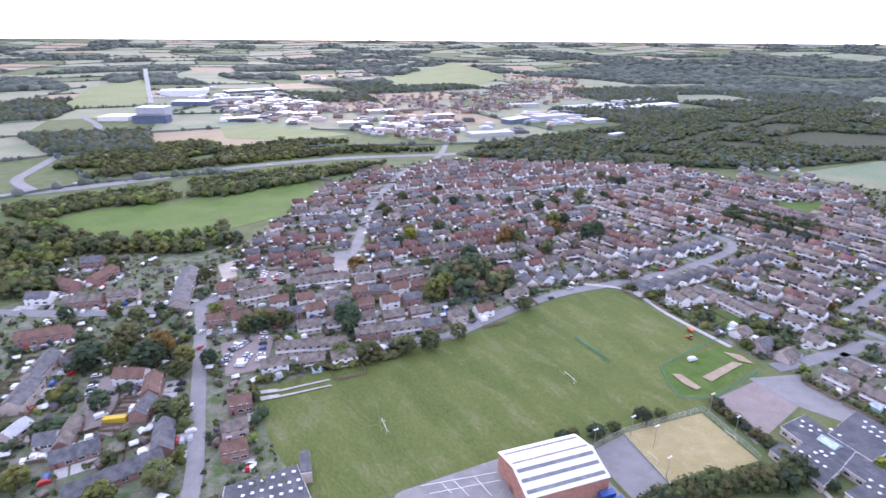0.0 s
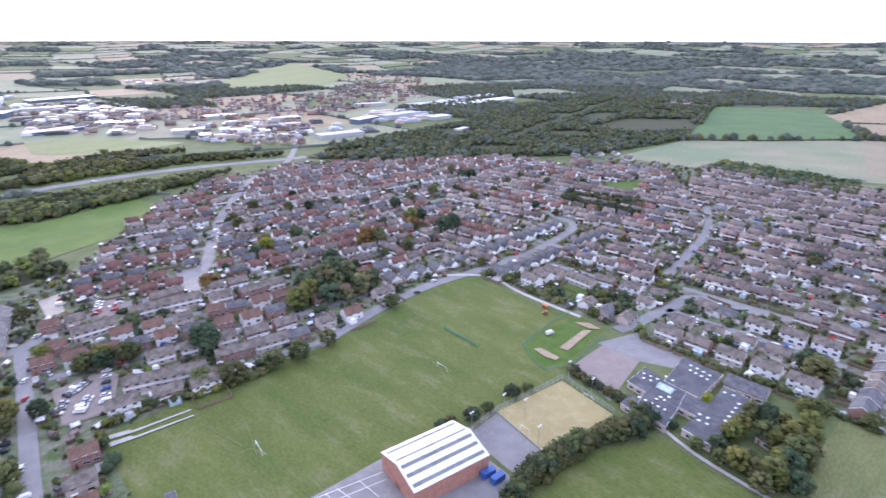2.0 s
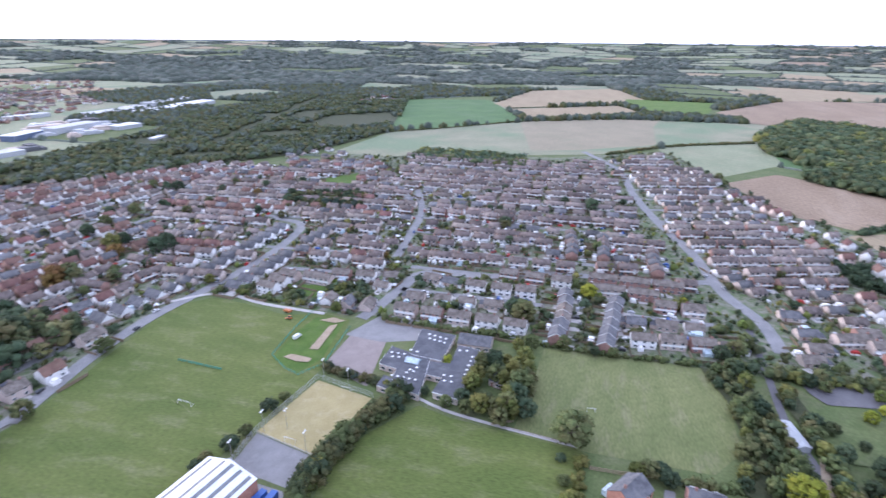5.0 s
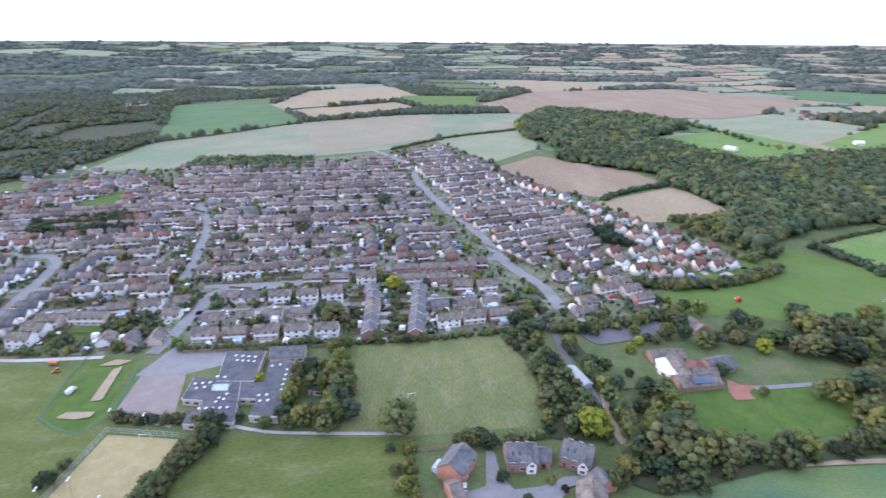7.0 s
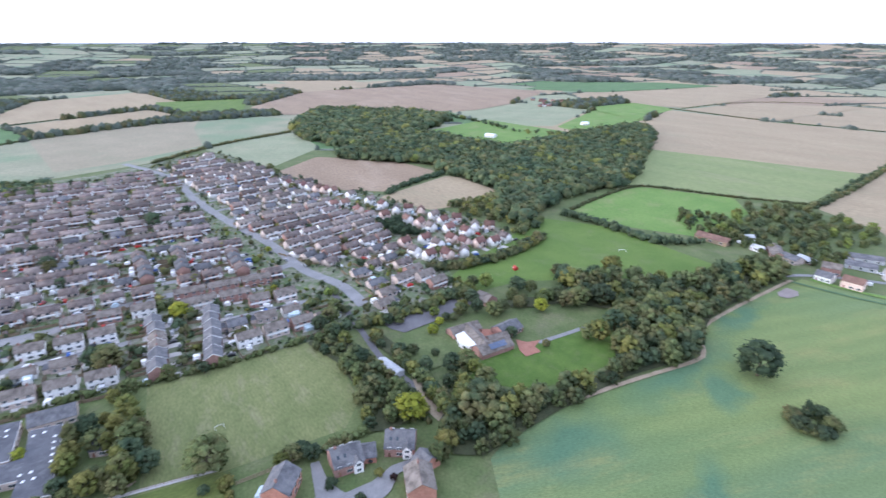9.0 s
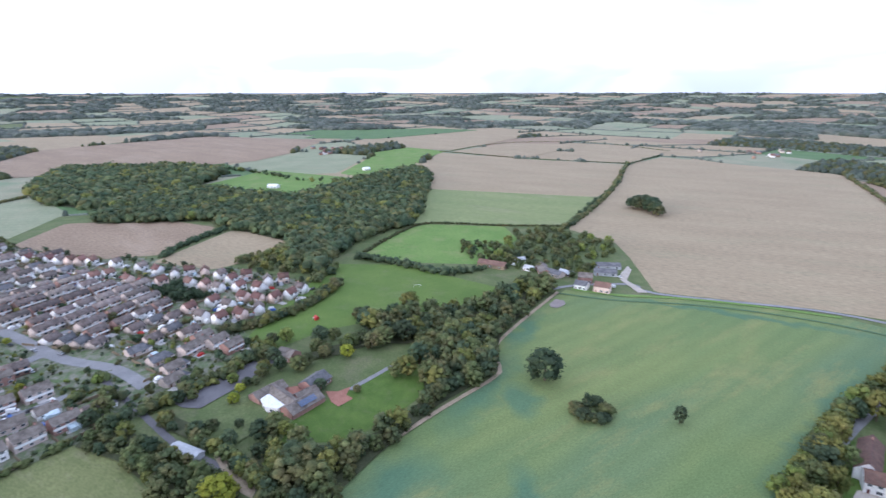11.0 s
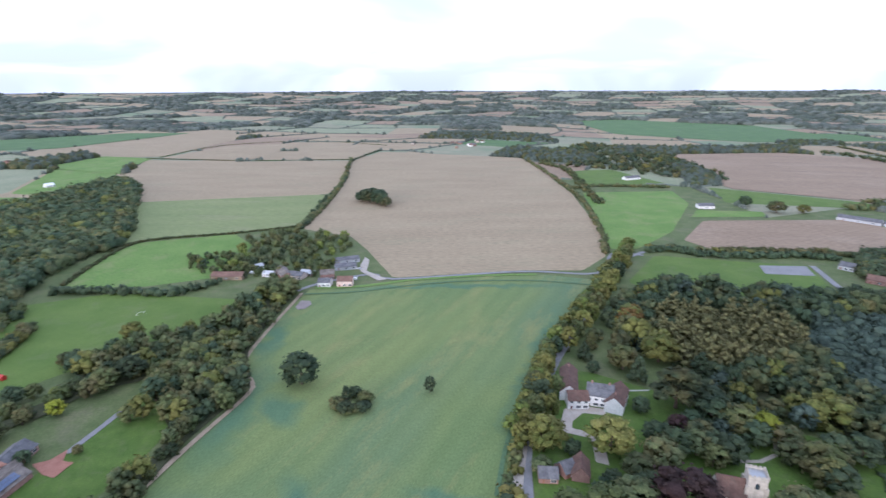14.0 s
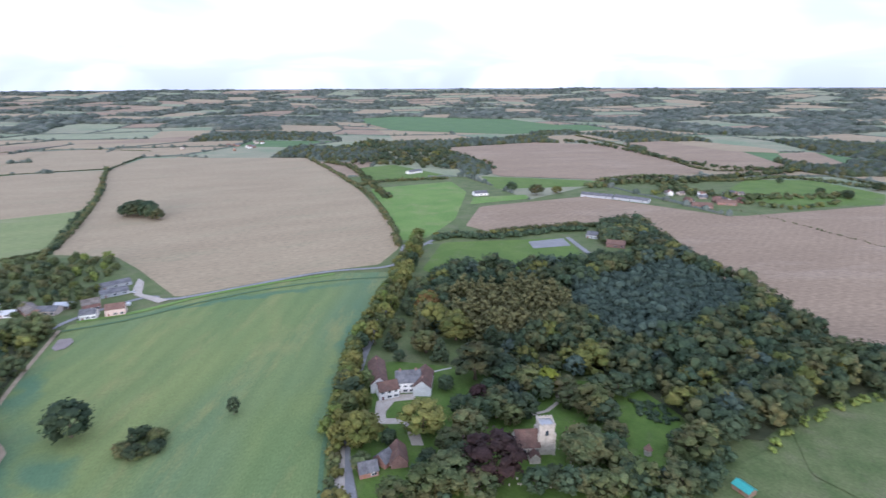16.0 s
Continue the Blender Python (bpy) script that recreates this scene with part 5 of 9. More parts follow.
KINDS = {
    "semi": [house(12.5, 7.6, 5.0, 7.4, "brick_buff", "roof_brown", 1, 3, 2, "porch band", "pair of buff brick semi-detached houses with brown tiles"),
             house(12.0, 7.4, 5.0, 7.3, "brick_red", "roof_brown", 1, 3, 2, "conservatory band", "red brick semi-detached houses with a conservatory"),
             house(12.5, 7.6, 5.0, 7.5, "render_white", "roof_brown", 1, 3, 2, "band", "white rendered semi-detached houses with brown tiles")],
    "bungalow": [house(10.5, 8.2, 2.6, 5.2, "brick_buff", "roof_grey", 1, 2, 1, "garage", "buff brick bungalow with a grey roof"),
                 house(10.0, 8.0, 2.6, 5.1, "render_white", "roof_brown", 1, 2, 1, "conservatory", "white rendered bungalow with a brown roof"),
                 house(11.0, 8.0, 2.7, 5.3, "brick_buff", "roof_brown", 0, 3, 1, "garage", "buff brick bungalow with a garage")],
    "gabled": [house(11.5, 7.8, 2.7, 5.9, "brick_buff", "roof_grey", 0, 3, 1, "gable", "chalet bungalow with white boarded gables and a grey roof"),
               house(11.0, 7.6, 2.7, 5.8, "render_white", "roof_grey", 1, 3, 1, "gable", "white chalet bungalow with a grey roof")],
    "terrace": [house(20.0, 7.4, 5.0, 7.2, "brick_buff", "roof_brown", 2, 5, 2, "band", "terrace of buff brick houses with brown tiles"),
                house(18.0, 7.2, 5.0, 7.2, "brick_red", "roof_brown", 2, 4, 2, "porch", "terrace of red brick houses with brown tiles")],
    "step": [house(10.0, 8.4, 4.9, 7.4, "brick_red", "roof_grey", 0, 2, 2, "verge", "stepped terrace house of red brick with grey tiles"),
             house(10.0, 8.4, 4.4, 6.8, "brick_red", "roof_brown", 1, 2, 2, "verge", "stepped terrace house of red brick with brown tiles")],
    "new": [house(8.5, 7.0, 5.2, 8.2, "render_white", "roof_red", 1, 2, 2, "", "new white rendered house with a steep red roof"),
            house(7.5, 7.5, 5.2, 8.4, "render_pink", "roof_red", 1, 2, 2, "", "new pink rendered house with a steep red roof"),
            house(9.0, 7.0, 5.2, 8.0, "render_white", "roof_brown", 0, 2, 2, "porch", "new white rendered house with a brown roof")],
    "cottage": [house(9.5, 7.0, 4.4, 7.2, "brick_red", "roof_red", 2, 3, 2, "", "red brick village house with clay tiles"),
                house(10.5, 7.5, 4.6, 7.5, "render_white", "roof_red", 1, 2, 2, "", "white rendered village house with clay tiles"),
                house(11.0, 7.0, 4.6, 7.2, "brick_red", "roof_grey", 1, 2, 2, "conservatory", "red brick village house with a slate roof"),
                house(10.0, 7.2, 4.6, 7.2, "brick_buff", "roof_brown", 1, 2, 2, "porch", "buff brick village house with brown tiles")],
}
PITCH = {"semi": 15.5, "bungalow": 15.5, "terrace": 21.0, "new": 11.5, "cottage": 13.5, "gabled": 11.0, "step": 10.3}
USED, TAKEN, TURNS, FAR_HOUSES = set(), [], [], []
house_rng = random.Random(9)
NEAR = 350.0


def put_house(kind, x, y, turn, k=None):
    k = house_rng.randrange(len(KINDS[kind])) if k is None else k
    if any(inside([(x + dx, y + dy)], q)[0] for q in KEEP_OPEN for dx, dy in ((0, 0), (5, 0), (-5, 0), (0, 5), (0, -5))):
        return None
    TAKEN.append((x, y))
    TURNS.append(turn)
    if math.hypot(x, y) > NEAR:
        FAR_HOUSES.append((kind, k, x, y, turn))
        return None
    base = KINDS[kind][k]
    m = pose(x, y, rise(x, y), 0, 0, turn)
    if base.name not in USED:
        USED.add(base.name)
        base.matrix_world = m
        return tagged(base, group="houses of the village")
    return copy_thing(base, m)


def row(kind, line, flip=False, mix=None, across=False, pitch=None):
    """Houses in a row along a line; across: their ridges stand across it."""
    a, b = (Vector(p) for p in line)
    pitch = pitch or (PITCH[kind] if not across else 9.8)
    n = max(1, round((b - a).length / pitch))
    turn = math.degrees(math.atan2(b.y - a.y, b.x - a.x)) + (180 if flip else 0) + (90 if across else 0)
    side = Vector((-(b - a).y, (b - a).x)).normalized()
    for i in range(n):
        p = a.lerp(b, (i + 0.5) / n) + side * house_rng.uniform(-0.7, 0.7)
        put_house(mix[i % len(mix)] if mix else kind, p.x, p.y, turn + house_rng.uniform(-1.5, 1.5))


def built_over(p):
    return any(inside(p[None], q)[0] for q in COVERED[2:])


def street(pts):
    """A short estate road, broken where houses stand in its way."""
    run = []
    for p in pts + [None]:
        if p is not None and abs(p[0]) + abs(p[1]) > 1 and not built_over(p) and (not TAKEN or np.min(np.sum((np.array(TAKEN) - p) ** 2, 1)) > 64):
            run.append((float(p[0]), float(p[1])))
        else:
            if len(run) > 6:
                strip("road_estate", [run[0], run[len(run) // 2], run[-1]], 5.2, "road", "narrow asphalt estate street between houses")
            run = []


def estate(poly, angle, kinds, gaps=(15.5, 21), seed=1, skip=0.03, free=11.5, bend=0.0):
    """Rows of houses over the rest of a polygon."""
    rr = random.Random(seed)
    q = np.array(poly)
    c = q.mean(0)
    u = np.array((math.cos(radians(angle)), math.sin(radians(angle))))
    v = np.array((-u[1], u[0]))
    size = float(np.abs(q - c).max()) * 1.5
    s, k, lanes = -size, 0, []
    while s < size:
        t = -size + rr.uniform(0, 10)
        kind = rr.choice(kinds)
        while t < size:
            p = c + u * t + v * (s + bend * math.sin(t / 60.0))
            if inside(p[None], poly)[0] and rr.random() > skip and off_roads(p, 4.6) and not built_over(p) and (not TAKEN or np.min(np.sum((np.array(TAKEN) - p) ** 2, 1)) > free ** 2):
                p = p + np.array((rr.uniform(-1, 1), rr.uniform(-1, 1)))
                put_house(kind, float(p[0]), float(p[1]), angle + (180 if k % 2 else 0) + rr.uniform(-3, 3))
            t += PITCH[kind] + rr.uniform(-0.5, 1.5)
        if k % 2:
            lanes.append([c + u * t + v * (s + gaps[1] / 2 + bend * math.sin(t / 60.0)) for t in np.arange(-size, size, 5.0)])
        s += gaps[k % 2]
        k += 1
    for lane in lanes:
        street([p if inside(p[None], poly)[0] else np.array((0.0, 0.0)) for p in lane])


# the front rows beside the school and the pitch
row("semi", [(181.7, 222.1), (220.2, 152.3)], flip=True)
row("bungalow", [(158.6, 264.7), (177.9, 232.2)], across=True, pitch=13)
row("semi", [(248.1, 109.3), (273.7, 72.7)], flip=True)
for line in ([(218.4, 133.6), (271.6, 162.4)], [(229.4, 111.5), (283.3, 135.7)], [(326, 193.6), (370, 223)], [(339, 176), (380, 200)], [(339.1, 136.1), (378, 159)]):
    row("step", line)
row("terrace", [(253.3, 265.5), (272.3, 236.9)], flip=True)
row("semi", [(275.5, 234.6), (310.9, 179.5)], flip=True)
row("semi", [(264.2, 213.1), (288.4, 167)])
row("terrace", [(302.1, 166.7), (330.9, 113.7)])
row("semi", [(321.1, 172.3), (338.6, 149.1)], flip=True)
row("bungalow", [(226.8, 244.3), (236, 219.4)])
row("bungalow", [(194.2, 259.2), (200.7, 244.4)])
row("bungalow", [(207.5, 265.1), (216.4, 256.4)])
row("semi", [(192, 328.6), (215.8, 284.6)], flip=True)
row("terrace", [(167.6, 301.8), (179.5, 274.5)], flip=True)
row("terrace", [(221, 335), (239.9, 300.9)])
row("terrace", [(238, 413), (275, 366)])
row("terrace", [(237, 374), (262, 334)], flip=True)
row("terrace", [(353, 321), (389, 264)])
row("terrace", [(388, 261), (431, 195)])
row("terrace", [(314, 282), (343, 229)])
row("bungalow", [(341, 367), (354, 350)])
row("bungalow", [(301, 327), (313, 313)])
row("bungalow", [(274, 302), (286, 285)])
row("bungalow", [(249.2, 280.5), (261.4, 262.5)])
row("bungalow", [(247, 315), (259, 303.4)])
row("bungalow", [(277, 348), (288, 334)])
# chalets with white gables along the estate road
row("gabled", [(51.5, 323.4), (116, 345.6)], across=True, pitch=10.5)
row("gabled", [(125.4, 351.5), (214, 402)], across=True, pitch=11)
row("gabled", [(125.5, 312.7), (185.6, 342.2)], across=True, pitch=11)
row("gabled", [(204, 354), (243, 371)], across=True, pitch=11)
row("semi", [(138.5, 295.4), (167.1, 306.8)], across=True, pitch=10.5)
# east of the avenue
row("bungalow", [(334.8, 67.1), (347.1, 48.7)])
row("bungalow", [(318.9, 50.7), (328.1, 38.2)])
row("bungalow", [(304.9, 42.8), (315.8, 29.4)])
row("bungalow", [(289.4, 41.6), (300.4, 28.8)])
row("semi", [(357.5, 33.6), (318.8, 0.3)], across=True, pitch=12)
row("bungalow", [(380.6, 113), (358.9, 76.8)], across=True, pitch=11)
row("terrace", [(385, 96.4), (436, 53)])
row("terrace", [(429, 162), (475, 113)])
row("bungalow", [(371.3, 67.3), (392.9, 46.5)])
row("new", [(581, 174), (546, 110)], across=True, pitch=10)
# the new white and red houses by the meadow
for k, (p, turn) in enumerate(zip([(503, 95), (481, 78), (513, 72), (499, 58), (465, 53), (483, 44), (486, 33), (479, 21), (465, 9), (453, 32), (444, 21), (433, 11), (450, 1), (457, -11), (436, -26), (422, -18), (436, -38), (407, -48), (398.1, -38.7), (395.2, -27.1)], (10, 95, 20, 100, 10, 60, 150, 60, 10, 100, 30, 100, 15, 150, 60, 100, 150, 100, 10, 10))):
    put_house("new", *p, turn - 60, k % 3)
for k, (p, turn) in enumerate(zip([(405, -6), (392.6, 4.8), (404, 15), (396, 30.3), (378.1, 22), (369.7, 10.7), (371.2, -2.3), (376.8, -15), (430, -4), (397, -15.7), (534, 94), (499, 105)], (100, 100, 10, 10, 100, 10, 100, 60, 10, 100, 20, 10))):
    put_house("new", *p, turn - 60, (k + 1) % 3)
# terraces behind the playing field hedge
row("terrace", [(-81.1, 239.9), (-50.7, 244.7)], flip=True, pitch=19)
row("terrace", [(-46, 252.6), (-9, 264.1)], flip=True, pitch=19)
row("cottage", [(2.6, 272.6), (31.4, 285.6)], flip=True)
row("cottage", [(-56, 305), (-33.3, 308.3)])
row("terrace", [(-44.4, 322.3), (-16.5, 336.3)])
row("terrace", [(-96.8, 315.2), (-62.6, 326.9)])
row("terrace", [(-91.6, 329.8), (-71.7, 340.5)])
row("terrace", [(84.7, 366.7), (110.5, 373.3)])
row("terrace", [(59.1, 385.2), (71.2, 365.9)])
row("terrace", [(95, 410), (105, 386)])
# village houses by the road
row("cottage", [(-92.5, 193.1), (-79.3, 197.2)])
row("cottage", [(-83.3, 165.8), (-73.7, 169)])
row("cottage", [(-85.9, 178.7), (-80, 181.2)])
row("cottage", [(-140.6, 307.7), (-118.9, 316.5)])
row("terrace", [(-124.6, 292.3), (-98.3, 306.7)])

# the rest of the estate and village
estate([(181.6, 224.8), (238.9, 108.6), (279.1, 65.5), (349.2, 122.3), (428, 194), (630, 342), (483, 544), (296, 364), (238.7, 275.4)], -59, ["semi", "bungalow", "semi", "bungalow", "terrace"], seed=1)
estate([(742, 318), (646, 351), (505, 238), (359.2, 99.7), (288.3, 44.4), (319.5, -0.2), (374.9, 37.5), (451, 48), (496, 107), (548, 114), (625, 193), (687, 261)], -45, ["bungalow", "semi", "terrace"], seed=2)
estate([(100, 357.5), (135.2, 303), (163.7, 266), (200.6, 245), (231.3, 292.2), (391, 439), (439, 568), (363, 611), (268, 617), (158, 531)], -54, ["semi", "bungalow", "cottage", "terrace"], seed=3)
estate([(-82.2, 208.8), (-44.1, 227.5), (5.9, 254.9), (50.8, 295.2), (100.2, 328.6), (121.3, 324.5), (156.3, 348.2), (204, 393), (269, 480), (334, 585), (314, 637), (231, 697), (13, 696), (-96, 639), (-137, 507), (-146, 386), (-147.8, 324.7), (-133.1, 278.4), (-111.7, 231.8)], 20, ["cottage", "cottage", "bungalow", "semi"], gaps=(16, 19), seed=4, skip=0.12, bend=6)

# farther houses, joined
def house_arrays(w, d, eave, ridge, storeys, windows):
    bm = gable_bm(w, d, eave, ridge)
    for f in bm.faces:
        f.material_index = 0
    n = len(bm.faces)
    extra = roof_bm(w, d, eave, ridge)
    me = bpy.data.meshes.new("t")
    extra.to_mesh(me)
    extra.free()
    bm.from_mesh(me)
    bpy.data.meshes.remove(me)
    bm.faces.ensure_lookup_table()
    for f in bm.faces[n:]:
        f.material_index = 1
    n = len(bm.faces)
    for s in range(storeys):
        for side in (-1, 1):
            for k in range(windows):
                x = w * ((k + 0.5) / windows - 0.5)
                box(bm, x - 0.9, side * d / 2 - 0.05, 0.9 + 2.6 * s, x + 0.9, side * d / 2 + 0.05, 2.2 + 2.6 * s)
    bm.faces.ensure_lookup_table()
    for i, f in enumerate(bm.faces[n:]):
        f.material_index = 2 if (i // 6) % 3 else 3
    n = len(bm.faces)
    if storeys == 2 and w > 11:
        for side in (-1, 1):
            box(bm, -w / 2 + 0.05, side * (d / 2 + 0.02) - 0.015, 2.25, w / 2 - 0.05, side * (d / 2 + 0.02) + 0.015, 3.42)
    bm.faces.ensure_lookup_table()
    for f in bm.faces[n:]:
        f.material_index = 3
    n = len(bm.faces)
    if windows:
        box(bm, w * 0.3 - 0.4, -0.35, ridge - 0.8, w * 0.3 + 0.4, 0.35, ridge + 1.1)
    bm.faces.ensure_lookup_table()
    for f in bm.faces[n:]:
        f.material_index = 4
    bmesh.ops.triangulate(bm, faces=bm.faces[:])
    bm.verts.index_update()
    v = np.array([p.co[:] for p in bm.verts])
    f = np.array([[q.index for q in p.verts] for p in bm.faces])
    s = np.array([p.material_index for p in bm.faces])
    bm.free()
    return v, f, s


SIZES = {"semi": (12.5, 7.6, 5.0, 7.4, 2, 3), "bungalow": (10.5, 8.2, 2.6, 5.2, 1, 3), "gabled": (11.5, 7.8, 2.7, 5.9, 1, 3), "terrace": (19.0, 7.4, 5.0, 7.2, 2, 5), "new": (8.5, 7.0, 5.2, 8.2, 2, 2), "cottage": (10.0, 7.2, 4.5, 7.3, 2, 2)}
SIZES["step"] = (10.0, 8.4, 4.9, 7.3, 2, 2)
SIZES["shed"] = (3.0, 2.2, 1.9, 2.6, 1, 0)
ARRAYS = {k: house_arrays(*v) for k, v in SIZES.items()}
STYLE = {"semi": [("brick_buff", "roof_brown"), ("brick_red", "roof_brown"), ("render_white", "roof_brown")], "bungalow": [("brick_buff", "roof_grey"), ("render_white", "roof_brown"), ("brick_buff", "roof_brown")], "gabled": [("brick_buff", "roof_grey"), ("render_white", "roof_grey")], "terrace": [("brick_buff", "roof_brown"), ("brick_red", "roof_brown")], "new": [("render_white", "roof_red"), ("render_pink", "roof_red"), ("render_white", "roof_brown")], "cottage": [("brick_red", "roof_red"), ("render_white", "roof_red"), ("brick_red", "roof_grey"), ("brick_buff", "roof_brown")]}
STYLE["step"] = [("brick_red", "roof_grey"), ("brick_red", "roof_brown")]
STYLE["shed"] = [("timber", "felt"), ("timber", "roof_brown"), ("timber", "sheet_white")]
for key in ("semi", "bungalow", "terrace", "cottage"):
    ARRAYS["far_" + key] = house_arrays(*SIZES[key][:4], 1, 0)
    STYLE["far_" + key] = STYLE[key]
HOUSE_MATS = ["brick_buff", "brick_red", "render_white", "render_pink", "roof_brown", "roof_red", "roof_grey", "pane", "trim_white", "timber", "felt", "sheet_white"]


def joined_houses(name, places, label, category="houses"):
    V, F, S, n = [], [], [], 0
    for kind, k, x, y, turn in places:
        v, f, s = ARRAYS[kind]
        wall, roof = STYLE[kind][k % len(STYLE[kind])]
        a = radians(turn)
        q = np.empty_like(v)
        q[:, 0] = v[:, 0] * math.cos(a) - v[:, 1] * math.sin(a) + x
        q[:, 1] = v[:, 0] * math.sin(a) + v[:, 1] * math.cos(a) + y
        q[:, 2] = v[:, 2] + rise(x, y) + 0.02
        look_up = np.array([HOUSE_MATS.index(m) for m in (wall, roof, "pane", "trim_white", "brick_red")])
        V.append(q)
        F.append(f + n)
        S.append(look_up[s])
        n += len(v)
    me = mesh_arrays(name, np.concatenate(V), np.concatenate(F), HOUSE_MATS, np.concatenate(S))
    return tagged(new(name, me), label, category, kind="stuff")


FAR_HOUSES.sort(key=lambda h: math.hypot(h[2], h[3]))
near_count = len(TAKEN) - len(FAR_HOUSES)
MIDDLE = {}


def middle_house(kind, k, x, y, turn):
    """A house farther off: its wall with small windows, its roof and chimney."""
    wall, roof = STYLE[kind][k % len(STYLE[kind])]
    key = (kind, k % len(STYLE[kind]))
    if key not in MIDDLE:
        v, f, s = ARRAYS[kind]
        pick = {"wall": (0, 2, 3), "roof": (1,), "chimney": (4,)}
        slots = {"wall": {0: wall, 2: "pane", 3: "trim_white"}, "roof": {1: roof}, "chimney": {4: "brick_red"}}
        MIDDLE[key] = {}
        for name, ids in pick.items():
            g = f[np.isin(s, ids)]
            if len(g):
                mats = list(slots[name].values())
                index = [list(slots[name]).index(q) for q in s[np.isin(s, ids)]]
                used, inverse = np.unique(g, return_inverse=True)
                MIDDLE[key][name] = mesh_arrays(name, v[used], inverse.reshape(g.shape), mats, index)
    ob = new("house")
    for name, me in MIDDLE[key].items():
        part(name, me, "", ob)
    ob.matrix_world = pose(x, y, rise(x, y) + 0.02, 0, 0, turn)
    return tagged(ob, KINDS[kind][k % len(KINDS[kind])]["label"], "house", "houses of the village")


MORE = max(0, 300 - near_count)
for h in FAR_HOUSES[:MORE]:
    middle_house(*h)
joined_houses("houses_far", FAR_HOUSES[MORE:], "far estate houses with brown roofs and pale walls")
# a far market town beyond the bypass
town_rng = random.Random(31)
TOWN = []
for poly, count, kinds in (([(-276, 1226), (-246, 1508), (126, 1648), (227, 1959), (531, 1679), (312, 1435), (105, 1199), (-211, 1136)], 330, ["cottage", "terrace"]), ([(-175, 1058), (20, 1149), (45, 935), (6, 828), (-132, 899)], 90, ["cottage", "semi"]), ([(-534, 1318), (-372, 1529), (-165, 1139), (-239, 1055), (-374, 1012)], 110, ["terrace", "bungalow"]), ([(252, 2658), (536, 2513), (469, 1767), (203, 1746)], 90, ["cottage"]), ([(1035, 1358), (1171, 1305), (958, 1080), (869, 1114)], 30, ["cottage", "bungalow"]), ([(363, 668), (454, 704), (426, 613), (334, 585)], 16, ["bungalow"]), ([(1009, 1384), (1090, 1258), (892, 1071), (839, 1157)], 30, ["cottage"]), ([(1484, -233), (1519, -383), (1344, -337), (1328, -219)], 16, ["cottage"]), ([(-70, -842), (-181, -851), (-169, -788), (-65, -766)], 14, ["cottage", "bungalow"]), ([(1048, -1125), (964, -1357), (834, -1174), (939, -1028)], 12, ["cottage"])):
    q = np.array(poly)
    lo, hi = q.min(0), q.max(0)
    made = 0
    for _ in range(9000):
        if made >= count:
            break
        p = (town_rng.uniform(lo[0], hi[0]), town_rng.uniform(lo[1], hi[1]))
        if inside([p], poly)[0]:
            TOWN.append((town_rng.choice(kinds), town_rng.randrange(4), *p, town_rng.choice((10, 40, 100, 130)) + town_rng.uniform(-8, 8)))
            made += 1
joined_houses("houses_town", [("far_" + kind, *rest) for kind, *rest in TOWN], "distant town houses with red and brown roofs")


# ---- sports hall, school and other special buildings ----
def between(line):
    """Middle, length and turn of a line on the ground."""
    (ax, ay), (bx, by) = line
    return (ax + bx) / 2, (ay + by) / 2, math.hypot(bx - ax, by - ay), math.degrees(math.atan2(by - ay, bx - ax))


def single(line, d, eave, ridge, wall, roof, label, chimneys=1, windows=3, storeys=2, extra="", name="house", category="house"):
    """One house of its own, its ridge along the line."""
    x, y, w, turn = between(line)
    ob = house(w, d * 1.18, eave * 1.08, ridge * 1.1, wall, roof, chimneys, windows, storeys, extra, label)
    ob.name = name
    ob.matrix_world = pose(x, y, 0, 0, 0, turn)
    return tagged(ob, category=category)


def flat_block(poly, high, parent, wall="brick_buff", roof="felt", label=""):
    """A flat-roofed block of a building with a kerbed roof and a white fascia."""
    q = np.array(poly)
    if np.sum(q[:, 0] * np.roll(q[:, 1], -1) - np.roll(q[:, 0], -1) * q[:, 1]) < 0:
        q = q[::-1]
    c = q.mean(0)

    def prism_up(scale, z0, z1):
        bm = bmesh.new()
        pts = c + (q - c) * scale
        lo = [bm.verts.new((x, y, z0)) for x, y in pts]
        hi = [bm.verts.new((x, y, z1)) for x, y in pts]
        bm.faces.new(hi)
        bm.faces.new(lo[::-1])
        for i in range(len(lo)):
            j = (i + 1) % len(lo)
            bm.faces.new((lo[i], lo[j], hi[j], hi[i]))
        return bm

    w = part("wall", prism_up(1.0, 0, high), wall, parent)
    part("fascia", prism_up(1.03, high - 0.25, high + 0.05), "trim_white", parent)
    part("roof", prism_up(1.015, high + 0.05, high + 0.18), roof, parent, label)
    for a, b in zip(q, np.roll(q, -1, 0)):
        d = math.hypot(*(b - a))
        turn = math.degrees(math.atan2(b[1] - a[1], b[0] - a[0]))
        for k in range(int(d // 4)):
            p = a + (b - a) * ((k + 0.5) / int(d // 4))
            window(w, float(p[0]), float(p[1]), 0.9, turn, (2.3, 1.4))
    return w


def skylights(line, n, z, parent):
    """A row of small white domed rooflights."""
    a, b = (Vector(p) for p in line)
    for i in range(n):
        p = a.lerp(b, i / max(1, n - 1))
        bm = bmesh.new()
        box(bm, p.x - 0.6, p.y - 0.52, z, p.x + 0.6, p.y + 0.52, z + 0.22)
        v = bm.verts.new((p.x, p.y, z + 0.5))
        bm.faces.ensure_lookup_table()
        top = bm.faces[1]
        ring = list(top.verts)
        bm.faces.remove(top)
        for k in range(4):
            bm.faces.new((ring[k], ring[(k + 1) % 4], v))
        part("rooflight", bm, "sheet_white", parent)


